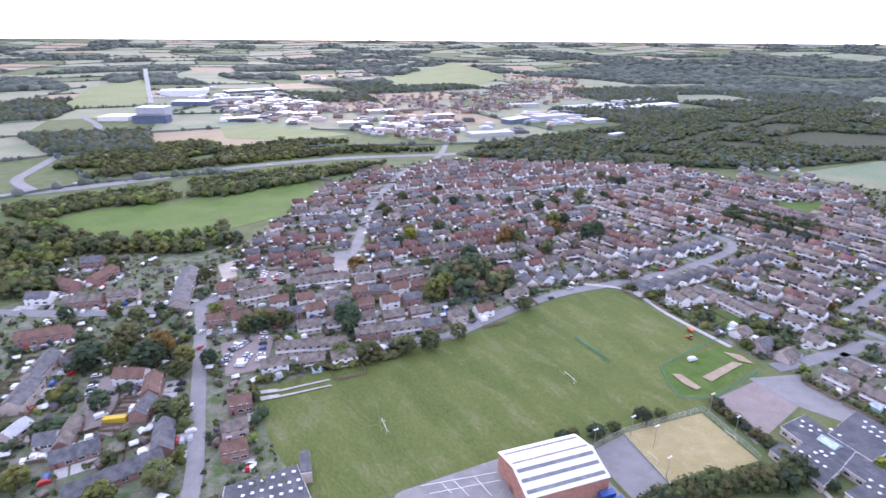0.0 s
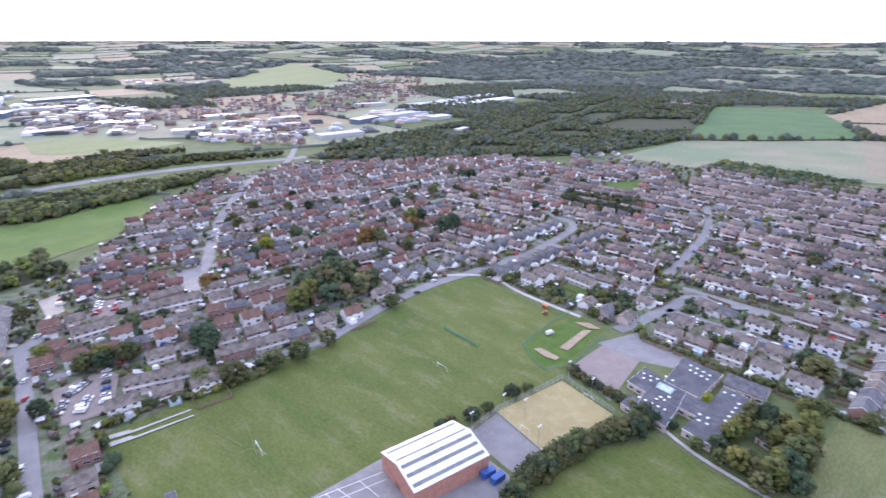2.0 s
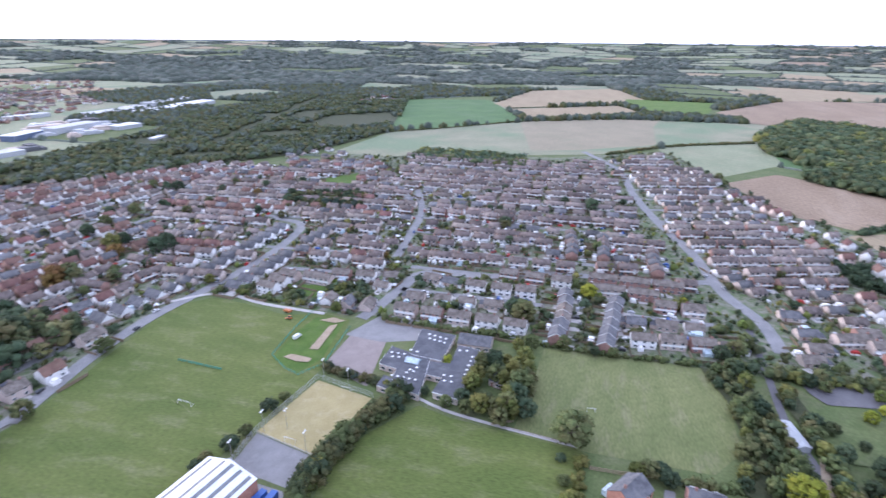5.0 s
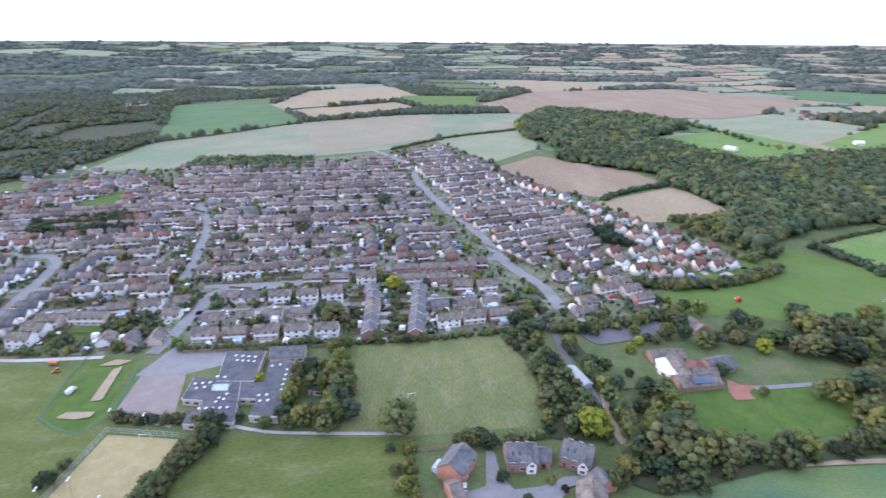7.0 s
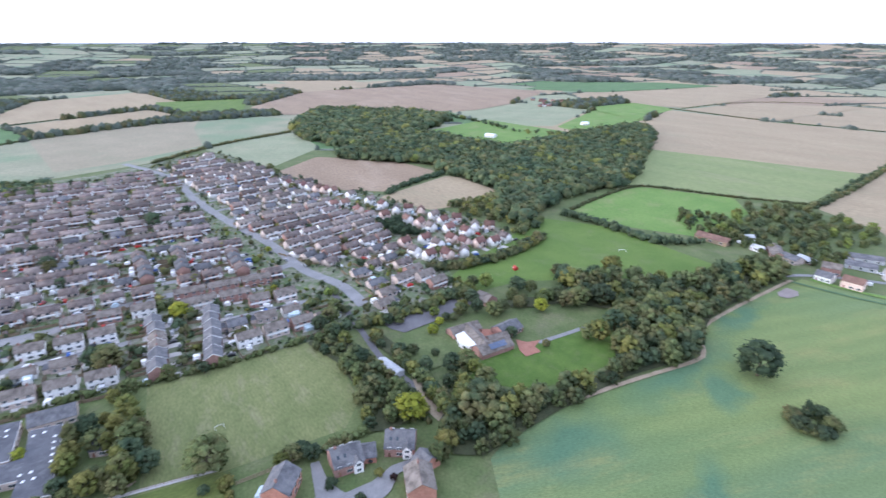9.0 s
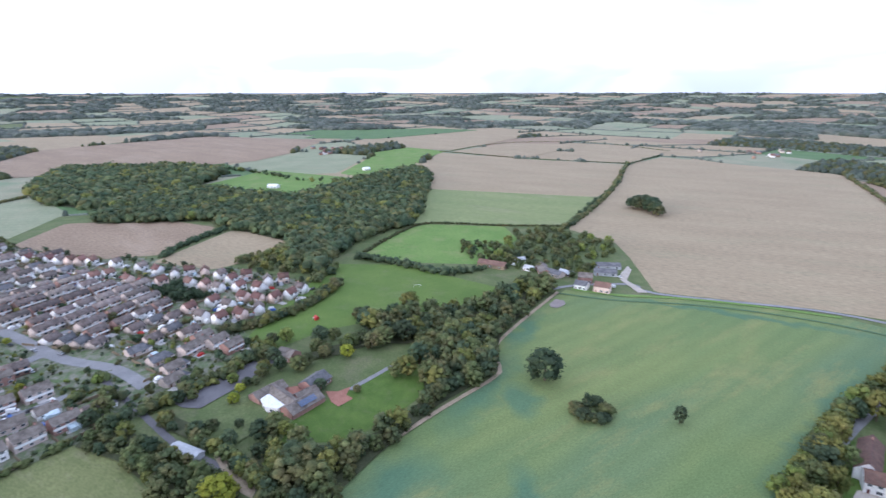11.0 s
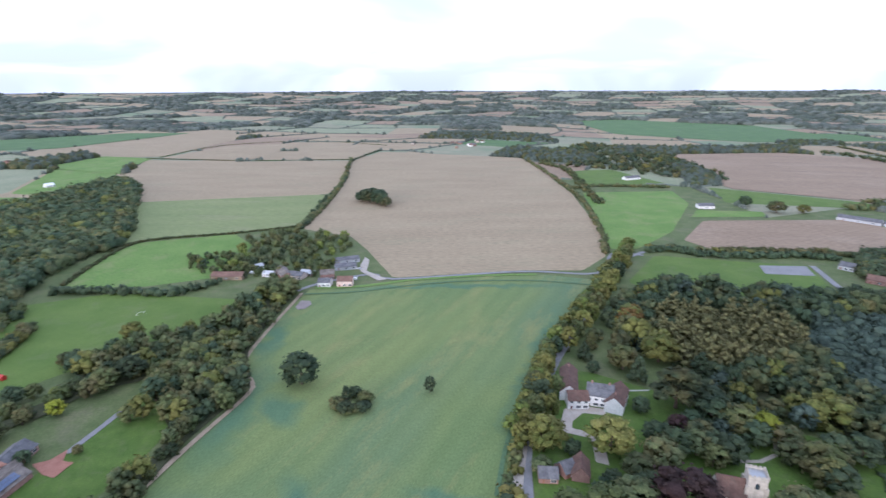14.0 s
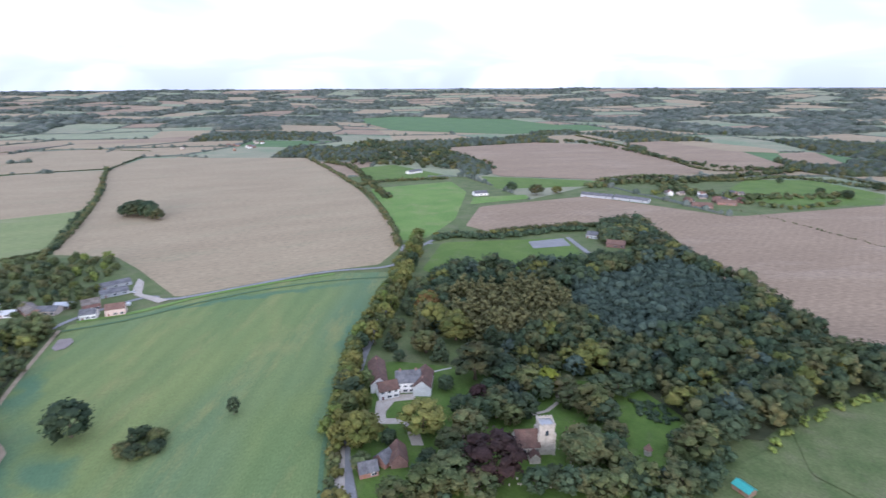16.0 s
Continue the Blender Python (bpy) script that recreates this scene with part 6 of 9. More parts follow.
# sports hall: brick box under a white sheet roof with dark strips
hall = new("sports_hall")
W, D = 32.0, 23.0
part("wall", gable_bm(W, D, 7.5, 10.7), "brick_orange", hall, "orange-red brick walls")
part("roof", roof_bm(W, D, 7.5, 10.7, 0.3, 0.2), "sheet_white", hall, "white profiled sheet roof")
slope = 3.2 / (D / 2)
for y in (-9.6, -5.6, -1.9, 2.1, 9.0):
    bm = bmesh.new()
    for s in (1,):
        z = 10.7 - abs(y) * slope + 0.28
        box(bm, -W / 2 + 0.8, -0.7, -0.03, W / 2 - 0.8, 0.7, 0.05)
        bmesh.ops.rotate(bm, cent=(0, 0, 0), matrix=Matrix.Rotation(math.atan(slope) * (1 if y < 0 else -1), 3, "X"), verts=bm.verts)
        bmesh.ops.translate(bm, vec=(0, y, z), verts=bm.verts)
    part("rooflight_strip", bm, "sheet_dark", hall, "dark rooflight strip")
for k in range(26):
    x = -W / 2 + W * (k + 0.5) / 26
    bm = bmesh.new()
    for side in (-1, 1):
        b2 = box_bm(-0.03, 0.1, 0.0, 0.03, D / 2 + 0.2, 0.05)
        if side < 0:
            bmesh.ops.rotate(b2, cent=(0, 0, 0), matrix=Matrix.Rotation(math.pi, 3, "Z"), verts=b2.verts)
        bmesh.ops.rotate(b2, cent=(0, 0, 0), matrix=Matrix.Rotation(-math.atan(slope) * side, 3, "X"), verts=b2.verts)
        bmesh.ops.translate(b2, vec=(x, 0, 10.93), verts=b2.verts)
        me = bpy.data.meshes.new("t")
        b2.to_mesh(me)
        b2.free()
        bm.from_mesh(me)
        bpy.data.meshes.remove(me)
    part("roof_seam", bm, "sheet_white", hall)
part("door", box_bm(-W / 2 - 0.08, -1.5, 0, -W / 2 + 0.05, 1.5, 2.4), "door_dark", hall)
hall.matrix_world = pose(40.4, 155.0, 0, 0, 0, 18.7)
tagged(hall, "brick sports hall with a white sheet roof and dark strips", "hall")

# primary school
school = new("school")
for poly, high in (([(176, 191), (183.7, 173.5), (161.3, 161.8), (154.8, 176.7)], 3.8), ([(152.9, 188.5), (158.4, 166.9), (146.2, 157.4), (138.6, 181.1)], 3.6), ([(141.6, 171.9), (146.2, 157.4), (135.1, 149.6), (131.2, 163.8)], 3.6), ([(177.2, 165.3), (181.7, 154.8), (145.2, 135.5), (141.1, 146.7), (157.2, 153.9)], 3.8), ([(134.1, 172.2), (136.1, 165.8), (128.9, 161.6), (126.7, 168.4)], 3.2), ([(157.6, 165.2), (163.1, 157), (152, 151.7), (148.6, 159.6)], 3.4)):
    flat_block(poly, high, school, label="dark felt flat roof")
for line, n in (([(174.5, 183.8), (177.4, 174.4)], 4), ([(171.5, 180.4), (174, 172.2)], 4), ([(148.8, 183.9), (152.1, 178.4)], 3), ([(157.2, 179), (158.2, 175.6)], 2), ([(146.5, 180.7), (148.5, 178.2)], 2), ([(145.1, 166.3), (148.6, 165.3)], 2), ([(142.4, 165.6), (145.2, 164)], 2), ([(136, 168.7), (141.3, 158.4)], 5), ([(174.4, 153.1), (160.7, 145.5)], 5), ([(153.4, 151.9), (155.1, 149)], 2), ([(150.4, 148.7), (152.1, 145.9)], 2), ([(174.3, 161.6), (176.6, 158.8)], 2)):
    skylights(line, n, 4.0, school)
bm = bmesh.new()
x, y, w, turn = between([(150, 174.3), (152.8, 168)])
prism(bm, [(-2.6, 3.6), (2.6, 3.6), (2.6, 4.2), (0, 5.6), (-2.6, 4.2)], -w / 2, w / 2, "x")
bmesh.ops.transform(bm, matrix=pose(x, y, 0, 0, 0, turn), verts=bm.verts)
part("lantern", bm, "pane_pale", school, "glazed roof lantern")
tagged(school, "single-storey school with dark flat roofs and white rooflights", "school")
single([(184.1, 170.8), (192.8, 156.2)], 9, 3.2, 5.8, "brick_buff", "roof_grey", "school annexe with a pitched slate roof", 0, 4, 1, name="school_annexe", category="school")
single([(173.6, 137.2), (175.6, 128.1)], 12, 2.8, 3.3, "brick_buff", "felt", "low school classroom with a dark felt roof", 0, 3, 1, name="classroom", category="school")

# flat-roofed infant school by the village road
infants = new("infant_school")
flat_block([(-74.3, 147.2), (-64.9, 151.7), (-52.4, 157.6), (-44.3, 142.9), (-42.2, 131.4), (-69.5, 124.9)], 4.0, infants, label="grey felt flat roof")
flat_block([(-52.7, 163.4), (-49.5, 164.4), (-45.8, 153.5), (-49.6, 152.6)], 5.0, infants)
for line, n in (([(-69.3, 147), (-52.5, 154.3)], 6), ([(-67, 143), (-49.9, 150.3)], 7), ([(-63.1, 140.2), (-48.2, 146.4)], 6)):
    skylights(line, n, 4.2, infants)
tagged(infants, "grey flat-roofed infant school with white rooflights", "school")

# day centre with brown roofs, a white flat roof and solar panels
centre = new("day_centre")
for line, d, e, r in (([(258.5, -3.3), (267.4, -18.4)], 9, 2.7, 5.2), ([(263.6, -12.4), (242.2, -22.1)], 9, 2.7, 5.2), ([(239.9, -16.8), (250.2, -33.7)], 10, 2.7, 5.4), ([(251.4, -22.9), (257.1, -33.6)], 6, 2.7, 4.4)):
    x, y, w, turn = between(line)
    wl = part("wall", gable_bm(w, d, e, r), "brick_red", centre)
    rf = part("roof", roof_bm(w, d, e, r), "roof_brown", centre)
    for ob in (wl, rf):
        ob.matrix_local = pose(x, y, 0, 0, 0, turn)
flat_block([(255.1, -6.4), (259.5, -11.5), (246.3, -17.9), (243.3, -13.3), (247.2, -8.1)], 3.2, centre, "render_white", "sheet_white", "white flat roof")
x, y, w, turn = between([(241.9, -22.2), (247.1, -30.8)])
for k in range(8):
    for j in range(2):
        bm = box_bm(-w / 2 + w * k / 8 + 0.05, -3.8 + j * 1.7, 0, -w / 2 + w * (k + 1) / 8 - 0.05, -2.2 + j * 1.7, 0.06)
        bmesh.ops.rotate(bm, cent=(0, 0, 0), matrix=Matrix.Rotation(math.atan(0.54), 3, "X"), verts=bm.verts)
        part("solar_panel", bm, "sheet_blue", centre, "dark blue solar panel").matrix_local = pose(x, y, 5.75, 0, 0, turn)
tagged(centre, "brown-tiled day centre with a white flat roof and solar panels", "building")
single([(259.7, -29.1), (268.8, -40)], 9, 2.7, 5.2, "brick_red", "roof_grey", "brick pavilion with a blue-grey slate roof", 0, 3, 1, name="pavilion", category="building")
single([(305.6, -22), (297.3, -28.8)], 8, 2.7, 5.2, "brick_red", "roof_brown", "red brick scout hut with a brown roof", 0, 2, 1, name="hut", category="building")
single([(232.4, 31.4), (220.8, 20.9)], 4.5, 2.4, 3.1, "sheet_grey", "sheet_grey", "long pale metal shed beside the lane", 0, 2, 1, name="metal_shed", category="shed")

# houses round the close by the pitch
single([(143.3, 57.6), (155.8, 56.5)], 8.5, 5.0, 8.0, "brick_orange", "roof_grey", "orange brick house with a dark grey roof", 1, 3, 2, "conservatory")
single([(135.5, 54.3), (138.5, 51.3)], 8.5, 4.0, 6.6, "brick_orange", "roof_brown", "orange brick garage wing with brown tiles", 0, 2, 1)
single([(161.4, 42.1), (166.5, 31.9)], 9.5, 3.9, 7.6, "brick_red", "roof_grey", "detached brick house with a dark roof and a white gabled bay", 1, 3, 2, "bay")
single([(167.7, 31.6), (168.7, 26.2)], 7, 2.6, 4.8, "brick_orange", "roof_grey", "detached double garage with a grey roof", 0, 1, 1, name="garage", category="garage")
single([(173.2, 22.6), (172.8, 11.1)], 9.5, 3.9, 7.6, "brick_red", "roof_grey", "detached brick house with a dark roof and a white gabled bay", 1, 3, 2, "bay")
single([(166, 9.1), (160.7, 4.5)], 7, 2.8, 5.2, "brick_orange", "roof_grey", "orange brick garage with a grey roof", 0, 1, 1, name="garage", category="garage")
single([(157.6, 9.6), (145.2, 7.4)], 8.5, 4.8, 7.6, "brick_orange", "roof_brown", "orange brick house with a brown roof", 1, 3, 2)

# old houses of the west village, one by one
for line, d, eave, ridge, wall, roof, words, stacks, panes, floors in (
    ([(-129.8, 144.2), (-104.9, 164.4)], 8.0, 2.9, 6.0, "brick_red", "roof_grey", "long low brick terrace with a dark slate roof", 0, 6, 1),
    ([(-105.7, 165.3), (-112.1, 182.3)], 8.0, 2.9, 6.0, "brick_red", "roof_grey", "wing of a low brick terrace with a dark slate roof", 0, 4, 1),
    ([(-145.3, 161.5), (-131.4, 169.8)], 7.5, 2.8, 5.6, "brick_red", "roof_grey", "low brick row of dwellings with a dark roof", 0, 4, 1),
    ([(-145.4, 167.9), (-150.1, 184.6)], 6.0, 2.8, 5.2, "brick_red", "roof_brown", "narrow brick workshop with brown tiles", 0, 3, 1),
    ([(-180.3, 189.5), (-184.4, 209.9)], 8.5, 4.6, 7.2, "brick_buff", "roof_grey", "buff brick house with a slate roof", 1, 3, 2),
    ([(-186.9, 211.2), (-190.1, 231.4)], 8.5, 4.6, 7.2, "brick_buff", "roof_grey", "buff brick house with a slate roof", 1, 3, 2),
    ([(-182.6, 224.8), (-170.2, 243.3)], 7.0, 2.8, 5.4, "brick_red", "roof_grey", "low brick row with a slate roof among trees", 1, 4, 1),
    ([(-149.8, 214.3), (-135.6, 214.4)], 7.5, 4.6, 7.6, "render_white", "roof_red", "white public house with a red tiled roof", 1, 3, 2),
    ([(-126.8, 198.8), (-131.7, 213.8)], 7.5, 4.4, 7.4, "brick_red", "roof_red", "brick wing with a red tiled roof", 1, 3, 2),
    ([(-125.0, 184.9), (-125.7, 197.5)], 7.0, 4.2, 6.8, "brick_red", "roof_grey", "brick house with a slate roof beside a yard", 1, 2, 2),
    ([(-246.7, 293.7), (-233.4, 295.5)], 8.5, 4.6, 7.2, "render_white", "roof_grey", "white cottage with a slate roof by the street", 1, 3, 2),
    ([(-221.2, 288.1), (-201.6, 292.9)], 8.0, 4.6, 7.2, "brick_red", "roof_brown", "brick cottages with brown tiles by the street", 2, 4, 2),
    ([(-200.2, 296.3), (-183.9, 301.3)], 8.0, 4.4, 7.0, "brick_buff", "roof_brown", "buff brick cottages with brown tiles by the street", 2, 4, 2),
    ([(-247.2, 348.1), (-234.8, 351.5)], 9.0, 4.8, 7.6, "brick_red", "roof_grey", "brick house with a slate roof among trees", 1, 3, 2),
    ([(-222.5, 316.7), (-220.7, 339.0)], 8.0, 4.8, 7.4, "brick_red", "roof_red", "brick house with red tiles behind a car park", 1, 3, 2),
    ([(-242.1, 315.5), (-228.2, 309.8)], 8.0, 4.8, 7.4, "brick_red", "roof_red", "brick house with red tiles behind a car park", 1, 2, 2),
    ([(-153.6, 285.2), (-168.7, 337.4)], 11.0, 3.6, 7.2, "brick_buff", "roof_grey", "village hall of buff brick with a long slate roof", 0, 6, 2),
    ([(-219.4, 246.3), (-196.7, 254.8)], 8.0, 4.6, 7.2, "brick_red", "roof_red", "row of brick cottages with red tiles", 2, 4, 2),
    ([(-157.8, 171.7), (-150.5, 174.1)], 8.0, 2.8, 5.4, "render_white", "roof_grey", "white bungalow with a slate roof", 0, 3, 1),
    ([(-171.0, 173.1), (-169.4, 183.3)], 7.0, 2.7, 4.6, "brick_buff", "sheet_grey", "low workshop with a pale sheet roof", 0, 3, 1),
):
    single(line, d / 1.18, eave / 1.08, ridge / 1.1, wall, roof, words, stacks, panes, floors)
    for k in (0.2, 0.5, 0.8):
        TAKEN.append(tuple(a + (b - a) * k for a, b in zip(*line)))
        TURNS.append(between(line)[3])

# white manor house
single([(99.9, -231), (88.1, -236.1)], 9.5, 5.6, 9.0, "render_white", "roof_grey", "white manor house with a dark tiled roof", 2, 4, 2, "porch", name="manor_house")
single([(105.5, -220.5), (97.6, -226.9)], 7.5, 4.6, 7.2, "render_white", "roof_old", "white wing of the manor with red tiles", 0, 3, 2, name="manor_wing")
single([(117.3, -245.3), (105.9, -223.9)], 7.5, 4.8, 8.0, "render_white", "roof_old", "manor wing with a red tiled roof and white gable", 1, 3, 2, name="manor_wing")
single([(84.2, -227.2), (88.3, -244.2)], 7.5, 4.8, 8.0, "render_white", "roof_old", "manor wing with a red tiled roof and white gable", 1, 2, 2, name="manor_wing")
# stables by the lane
single([(89.2, -165.5), (83, -170)], 6, 2.6, 5.0, "brick_red", "roof_grey", "brick stable with a grey slate roof", 0, 2, 1, name="stable", category="stable")
single([(83.2, -172.5), (81, -178.1)], 6, 2.6, 5.2, "brick_red", "roof_grey", "brick stable with a blue-grey roof", 0, 2, 1, name="stable", category="stable")
single([(79.5, -183), (74.7, -173.7)], 6, 3.0, 6.2, "brick_red", "roof_old", "brick coach house with red tiles", 0, 2, 1, name="stable", category="stable")

# church with a square stone tower
church = new("church")
x, y, w, turn = between([(31.8, -198.4), (23.3, -201.8)])
w += 1
part("nave_wall", gable_bm(w, 10.0, 5.6, 10.8), "stone", church)
part("nave_roof", roof_bm(w, 10.0, 5.6, 10.8, 0.25, 0.2), "roof_old", church, "red-brown tiled nave roof")
part("porch", gable_bm(4.0, 4.5, 3.0, 5.0), "stone", church).matrix_local = pose(w * 0.22, -6.7, 0, 0, 0, 90)
part("porch_roof", roof_bm(4.0, 4.5, 3.0, 5.0, 0.2), "roof_old", church).matrix_local = pose(w * 0.22, -6.7, 0, 0, 0, 90)
tx = w / 2 + 3.0
tower = part("tower", box_bm(tx - 3.2, -3.2, 0, tx + 3.2, 3.2, 15.6), "stone", church, "pale stone tower")
for sx in (-1, 1):
    for sy in (-1, 1):
        part("buttress", box_bm(tx + sx * 3.2 - 0.6, sy * 3.2 - 0.6, 0, tx + sx * 3.2 + 0.6, sy * 3.2 + 0.6, 12.0), "stone", tower)
bm = bmesh.new()
for k in range(5):
    a = -3.3 + k * 1.48
    for lo, hi in (((a, -3.35), (a + 0.85, -2.95)), ((a, 2.95), (a + 0.85, 3.35)), ((-3.35, a), (-2.95, a + 0.85)), ((2.95, a), (3.35, a + 0.85))):
        box(bm, tx + lo[0], lo[1], 16.5, tx + hi[0], hi[1], 17.3)
for lo, hi in (((-3.35, -3.35), (3.35, -2.95)), ((-3.35, 2.95), (3.35, 3.35)), ((-3.35, -2.95), (-2.95, 2.95)), ((2.95, -2.95), (3.35, 2.95))):
    box(bm, tx + lo[0], lo[1], 15.5, tx + hi[0], hi[1], 16.5)
part("battlement", bm, "stone", tower)
part("tower_roof", box_bm(tx - 2.95, -2.95, 15.6, tx + 2.95, 2.95, 15.8), "metal", tower, "grey lead roof")
for side in (-1, 1):
    part("belfry_window", prism(bmesh.new(), [(-0.7, 11.0), (0.7, 11.0), (0.7, 13.0), (0, 14.0), (-0.7, 13.0)], side * 3.26 - 0.05, side * 3.26 + 0.05, "y"), "pane", tower).location.x = tx
for k in range(4):
    for side in (-1, 1):
        part("window", prism(bmesh.new(), [(-0.55, 1.8), (0.55, 1.8), (0.55, 3.8), (0, 4.7), (-0.55, 3.8)], side * 5.05 - 0.06, side * 5.05 + 0.06, "y"), "pane", church).location.x = w * ((k + 0.5) / 4 - 0.5)
tower.scale = (1, 1, 0.88)
church.matrix_world = pose(x, y, 0, 0, 0, turn)
tagged(church, "flint village church with red tiles and a pale stone tower", "church")
# garden turrets and wall
for p, h in zip([(-6.3, -259.1), (-22.1, -213)], (5.5, 5.0)):
    t = new("garden_turret")
    bm = bmesh.new()
    tube(bm, (0, 0, 0), (0, 0, h * 0.6), 1.5, 1.5, 10)
    part("wall", bm, "stone", t)
    bm = bmesh.new()
    tube(bm, (0, 0, h * 0.6), (0, 0, h * 1.15), 1.9, 0.05, 10)
    part("roof", bm, "roof_red", t)
    t.location = (*p, 0)
    tagged(t, "small round stone turret with a conical tiled roof", "turret")
# sheds in the meadow by the wood
single([(-53.9, -203.4), (-58.8, -198.5)], 4.0, 2.2, 3.2, "timber", "paint_teal", "open timber shelter with a teal sheet roof", 0, 1, 1, name="field_shelter", category="shed")

# farm in the trees
for line, d, e, r, wl, rf, words in (([(419, -206), (399, -222)], 9, 3, 5, "timber", "roof_red", "long timber barn with a red roof"), ([(374, -295), (363, -315)], 9, 2.6, 4.2, "sheet_grey", "roof_grey", "farm barn with a grey sheet roof"), ([(360, -285), (349, -300)], 10, 2.6, 4.2, "sheet_grey", "roof_grey", "farm barn with a slate-grey roof"), ([(349, -261), (342, -270)], 8, 4.5, 6.8, "brick_red", "roof_brown", "brown-roofed brick farmhouse beside the lane"), ([(337, -250), (329, -256)], 7, 3.6, 5.8, "render_white", "roof_grey", "white cottage with a grey roof beside the lane"), ([(371, -259), (360, -263)], 6, 2.4, 3.8, "timber", "sheet_grey", "low timber shed among farm trees"), ([(392, -236), (385, -241)], 6, 2.4, 3.8, "sheet_white", "sheet_grey", "pale shed among farm trees"), ([(326, -260), (317, -268)], 8, 4.5, 6.8, "render_pink", "roof_red", "pink farmhouse with red tiles"), ([(414, -238), (413, -248)], 5, 2.4, 3.6, "sheet_white", "sheet_grey", "pale metal farm shed among trees"), ([(390, -251), (369, -243)], 8, 3, 5, "brick_red", "roof_brown", "brown-roofed farm shed among trees"), ([(372, -248), (360, -253)], 8, 3, 5, "brick_buff", "roof_grey", "grey-roofed farm cottage among trees")):
    single(line, d, e, r, wl, rf, words, 0, 3, 1, name="barn" if "barn" in words or "shed" in words else "house", category="barn" if "barn" in words or "shed" in words else "house")
for line, words in (([(192, -743), (176, -755)], "white farm cottage"), ([(353, -900), (339, -926)], "pale stable in a paddock"), ([(45, -782), (3, -773)], "grey farm barn"), ([(-0, -774), (-43, -758)], "grey farm barn"), ([(-94, -749), (-118, -749)], "red-roofed farmhouse"), ([(-127, -777), (-150, -776)], "red-roofed farmhouse"), ([(4, -535), (-13, -534)], "red-roofed club house"), ([(24, -563), (13, -561)], "brown-roofed club house"), ([(1039, -257), (1041, -269)], "white field shelter"), ([(907, -69), (898, -83)], "white field shelter")):
    white, red = "white" in words or "pale" in words, "red" in words
    single(line, 10, 3.2, 5.6, "render_white" if white else "brick_red" if red else "sheet_grey", "sheet_white" if white and "shelter" in words else "roof_red" if red else "roof_grey", words + " among trees", 0, 3, 1, name="farm_building", category="building")

# works with a tall chimney, and big sheds of the far town
works = new("energy_works")


def far_box(line, d, h, wall, roof, parent):
    x, y, w, turn = between(line)
    z = rise(x, y)
    d, h = d * 1.2, h * 1.2
    b = part("wall", box_bm(-w / 2, -d / 2, z, w / 2, d / 2, z + h), wall, parent)
    r = part("roof", box_bm(-w / 2 - 0.5, -d / 2 - 0.5, z + h, w / 2 + 0.5, d / 2 + 0.5, z + h + 0.8), roof, parent)
    for ob in (b, r):
        ob.matrix_local = pose(x, y, 0, 0, 0, turn)


far_box([(-572, 1060), (-521, 1063)], 30, 20, "sheet_grey", "sheet_white", works)
far_box([(-565, 1024), (-504, 1027)], 20, 10, "sheet_blue", "felt", works)
far_box([(-616, 1301), (-536, 1306)], 40, 8, "sheet_blue", "sheet_white", works)
far_box([(-642, 1057), (-586, 1060)], 40, 6, "render_white", "sheet_white", works)
far_box([(-745, 1501), (-636, 1540)], 50, 12, "sheet_white", "sheet_white", works)
p = (-696, 1343)
bm = bmesh.new()
for dx in (-2.5, 2.5):
    tube(bm, (p[0] + dx, p[1], 0), (p[0] + dx, p[1], 76), 2.6, 2.2, 12)
part("chimney", bm, "render_white", works, "tall pale twin chimney")
tagged(works, "energy works with blue-grey blocks and a tall pale chimney", "works")
for k, (line, d, h) in enumerate((([(43, 895), (115, 921)], 40, 9), ([(118, 1036), (161, 1075)], 40, 14), ([(177, 1076), (252, 1119)], 50, 15), ([(266, 1057), (308, 1074)], 40, 10), ([(275, 1258), (408, 1319)], 60, 12), ([(363, 1233), (553, 1351)], 60, 12), ([(425, 1379), (548, 1450)], 60, 12), ([(-609, 1591), (-494, 1689)], 60, 9), ([(-553, 1403), (-479, 1434)], 50, 9), ([(-428, 1360), (-346, 1417)], 50, 9), ([(-407, 1046), (-339, 1104)], 40, 8), ([(-324, 1130), (-260, 1151)], 40, 8), ([(-188, 1007), (-139, 1023)], 30, 8), ([(-26, 1121), (20, 1140)], 40, 8), ([(153, 1304), (223, 1331)], 40, 10), ([(-159, 1184), (-101, 1206)], 40, 8), ([(349, 585), (387, 581)], 12, 5), ([(276, 905), (307, 929)], 16, 6))):
    shed = new("warehouse")
    far_box(line, d * 0.5, h * 0.5, "sheet_blue" if k % 3 == 1 else "sheet_grey", "sheet_white" if k % 2 else "sheet_grey", shed)
    tagged(shed, "large pale industrial shed far off in the town", "warehouse", "town sheds")


# ---- single trees and hedges near the camera ----
def trees(group, where, sizes, leaves_, shape="round", wide=1.0, on="grass"):
    for k, (p, h) in enumerate(zip(where, sizes)):
        tree(*p, h, wide * tree_rng.uniform(0.9, 1.15), shape, leaves_[k % len(leaves_)], group, on)


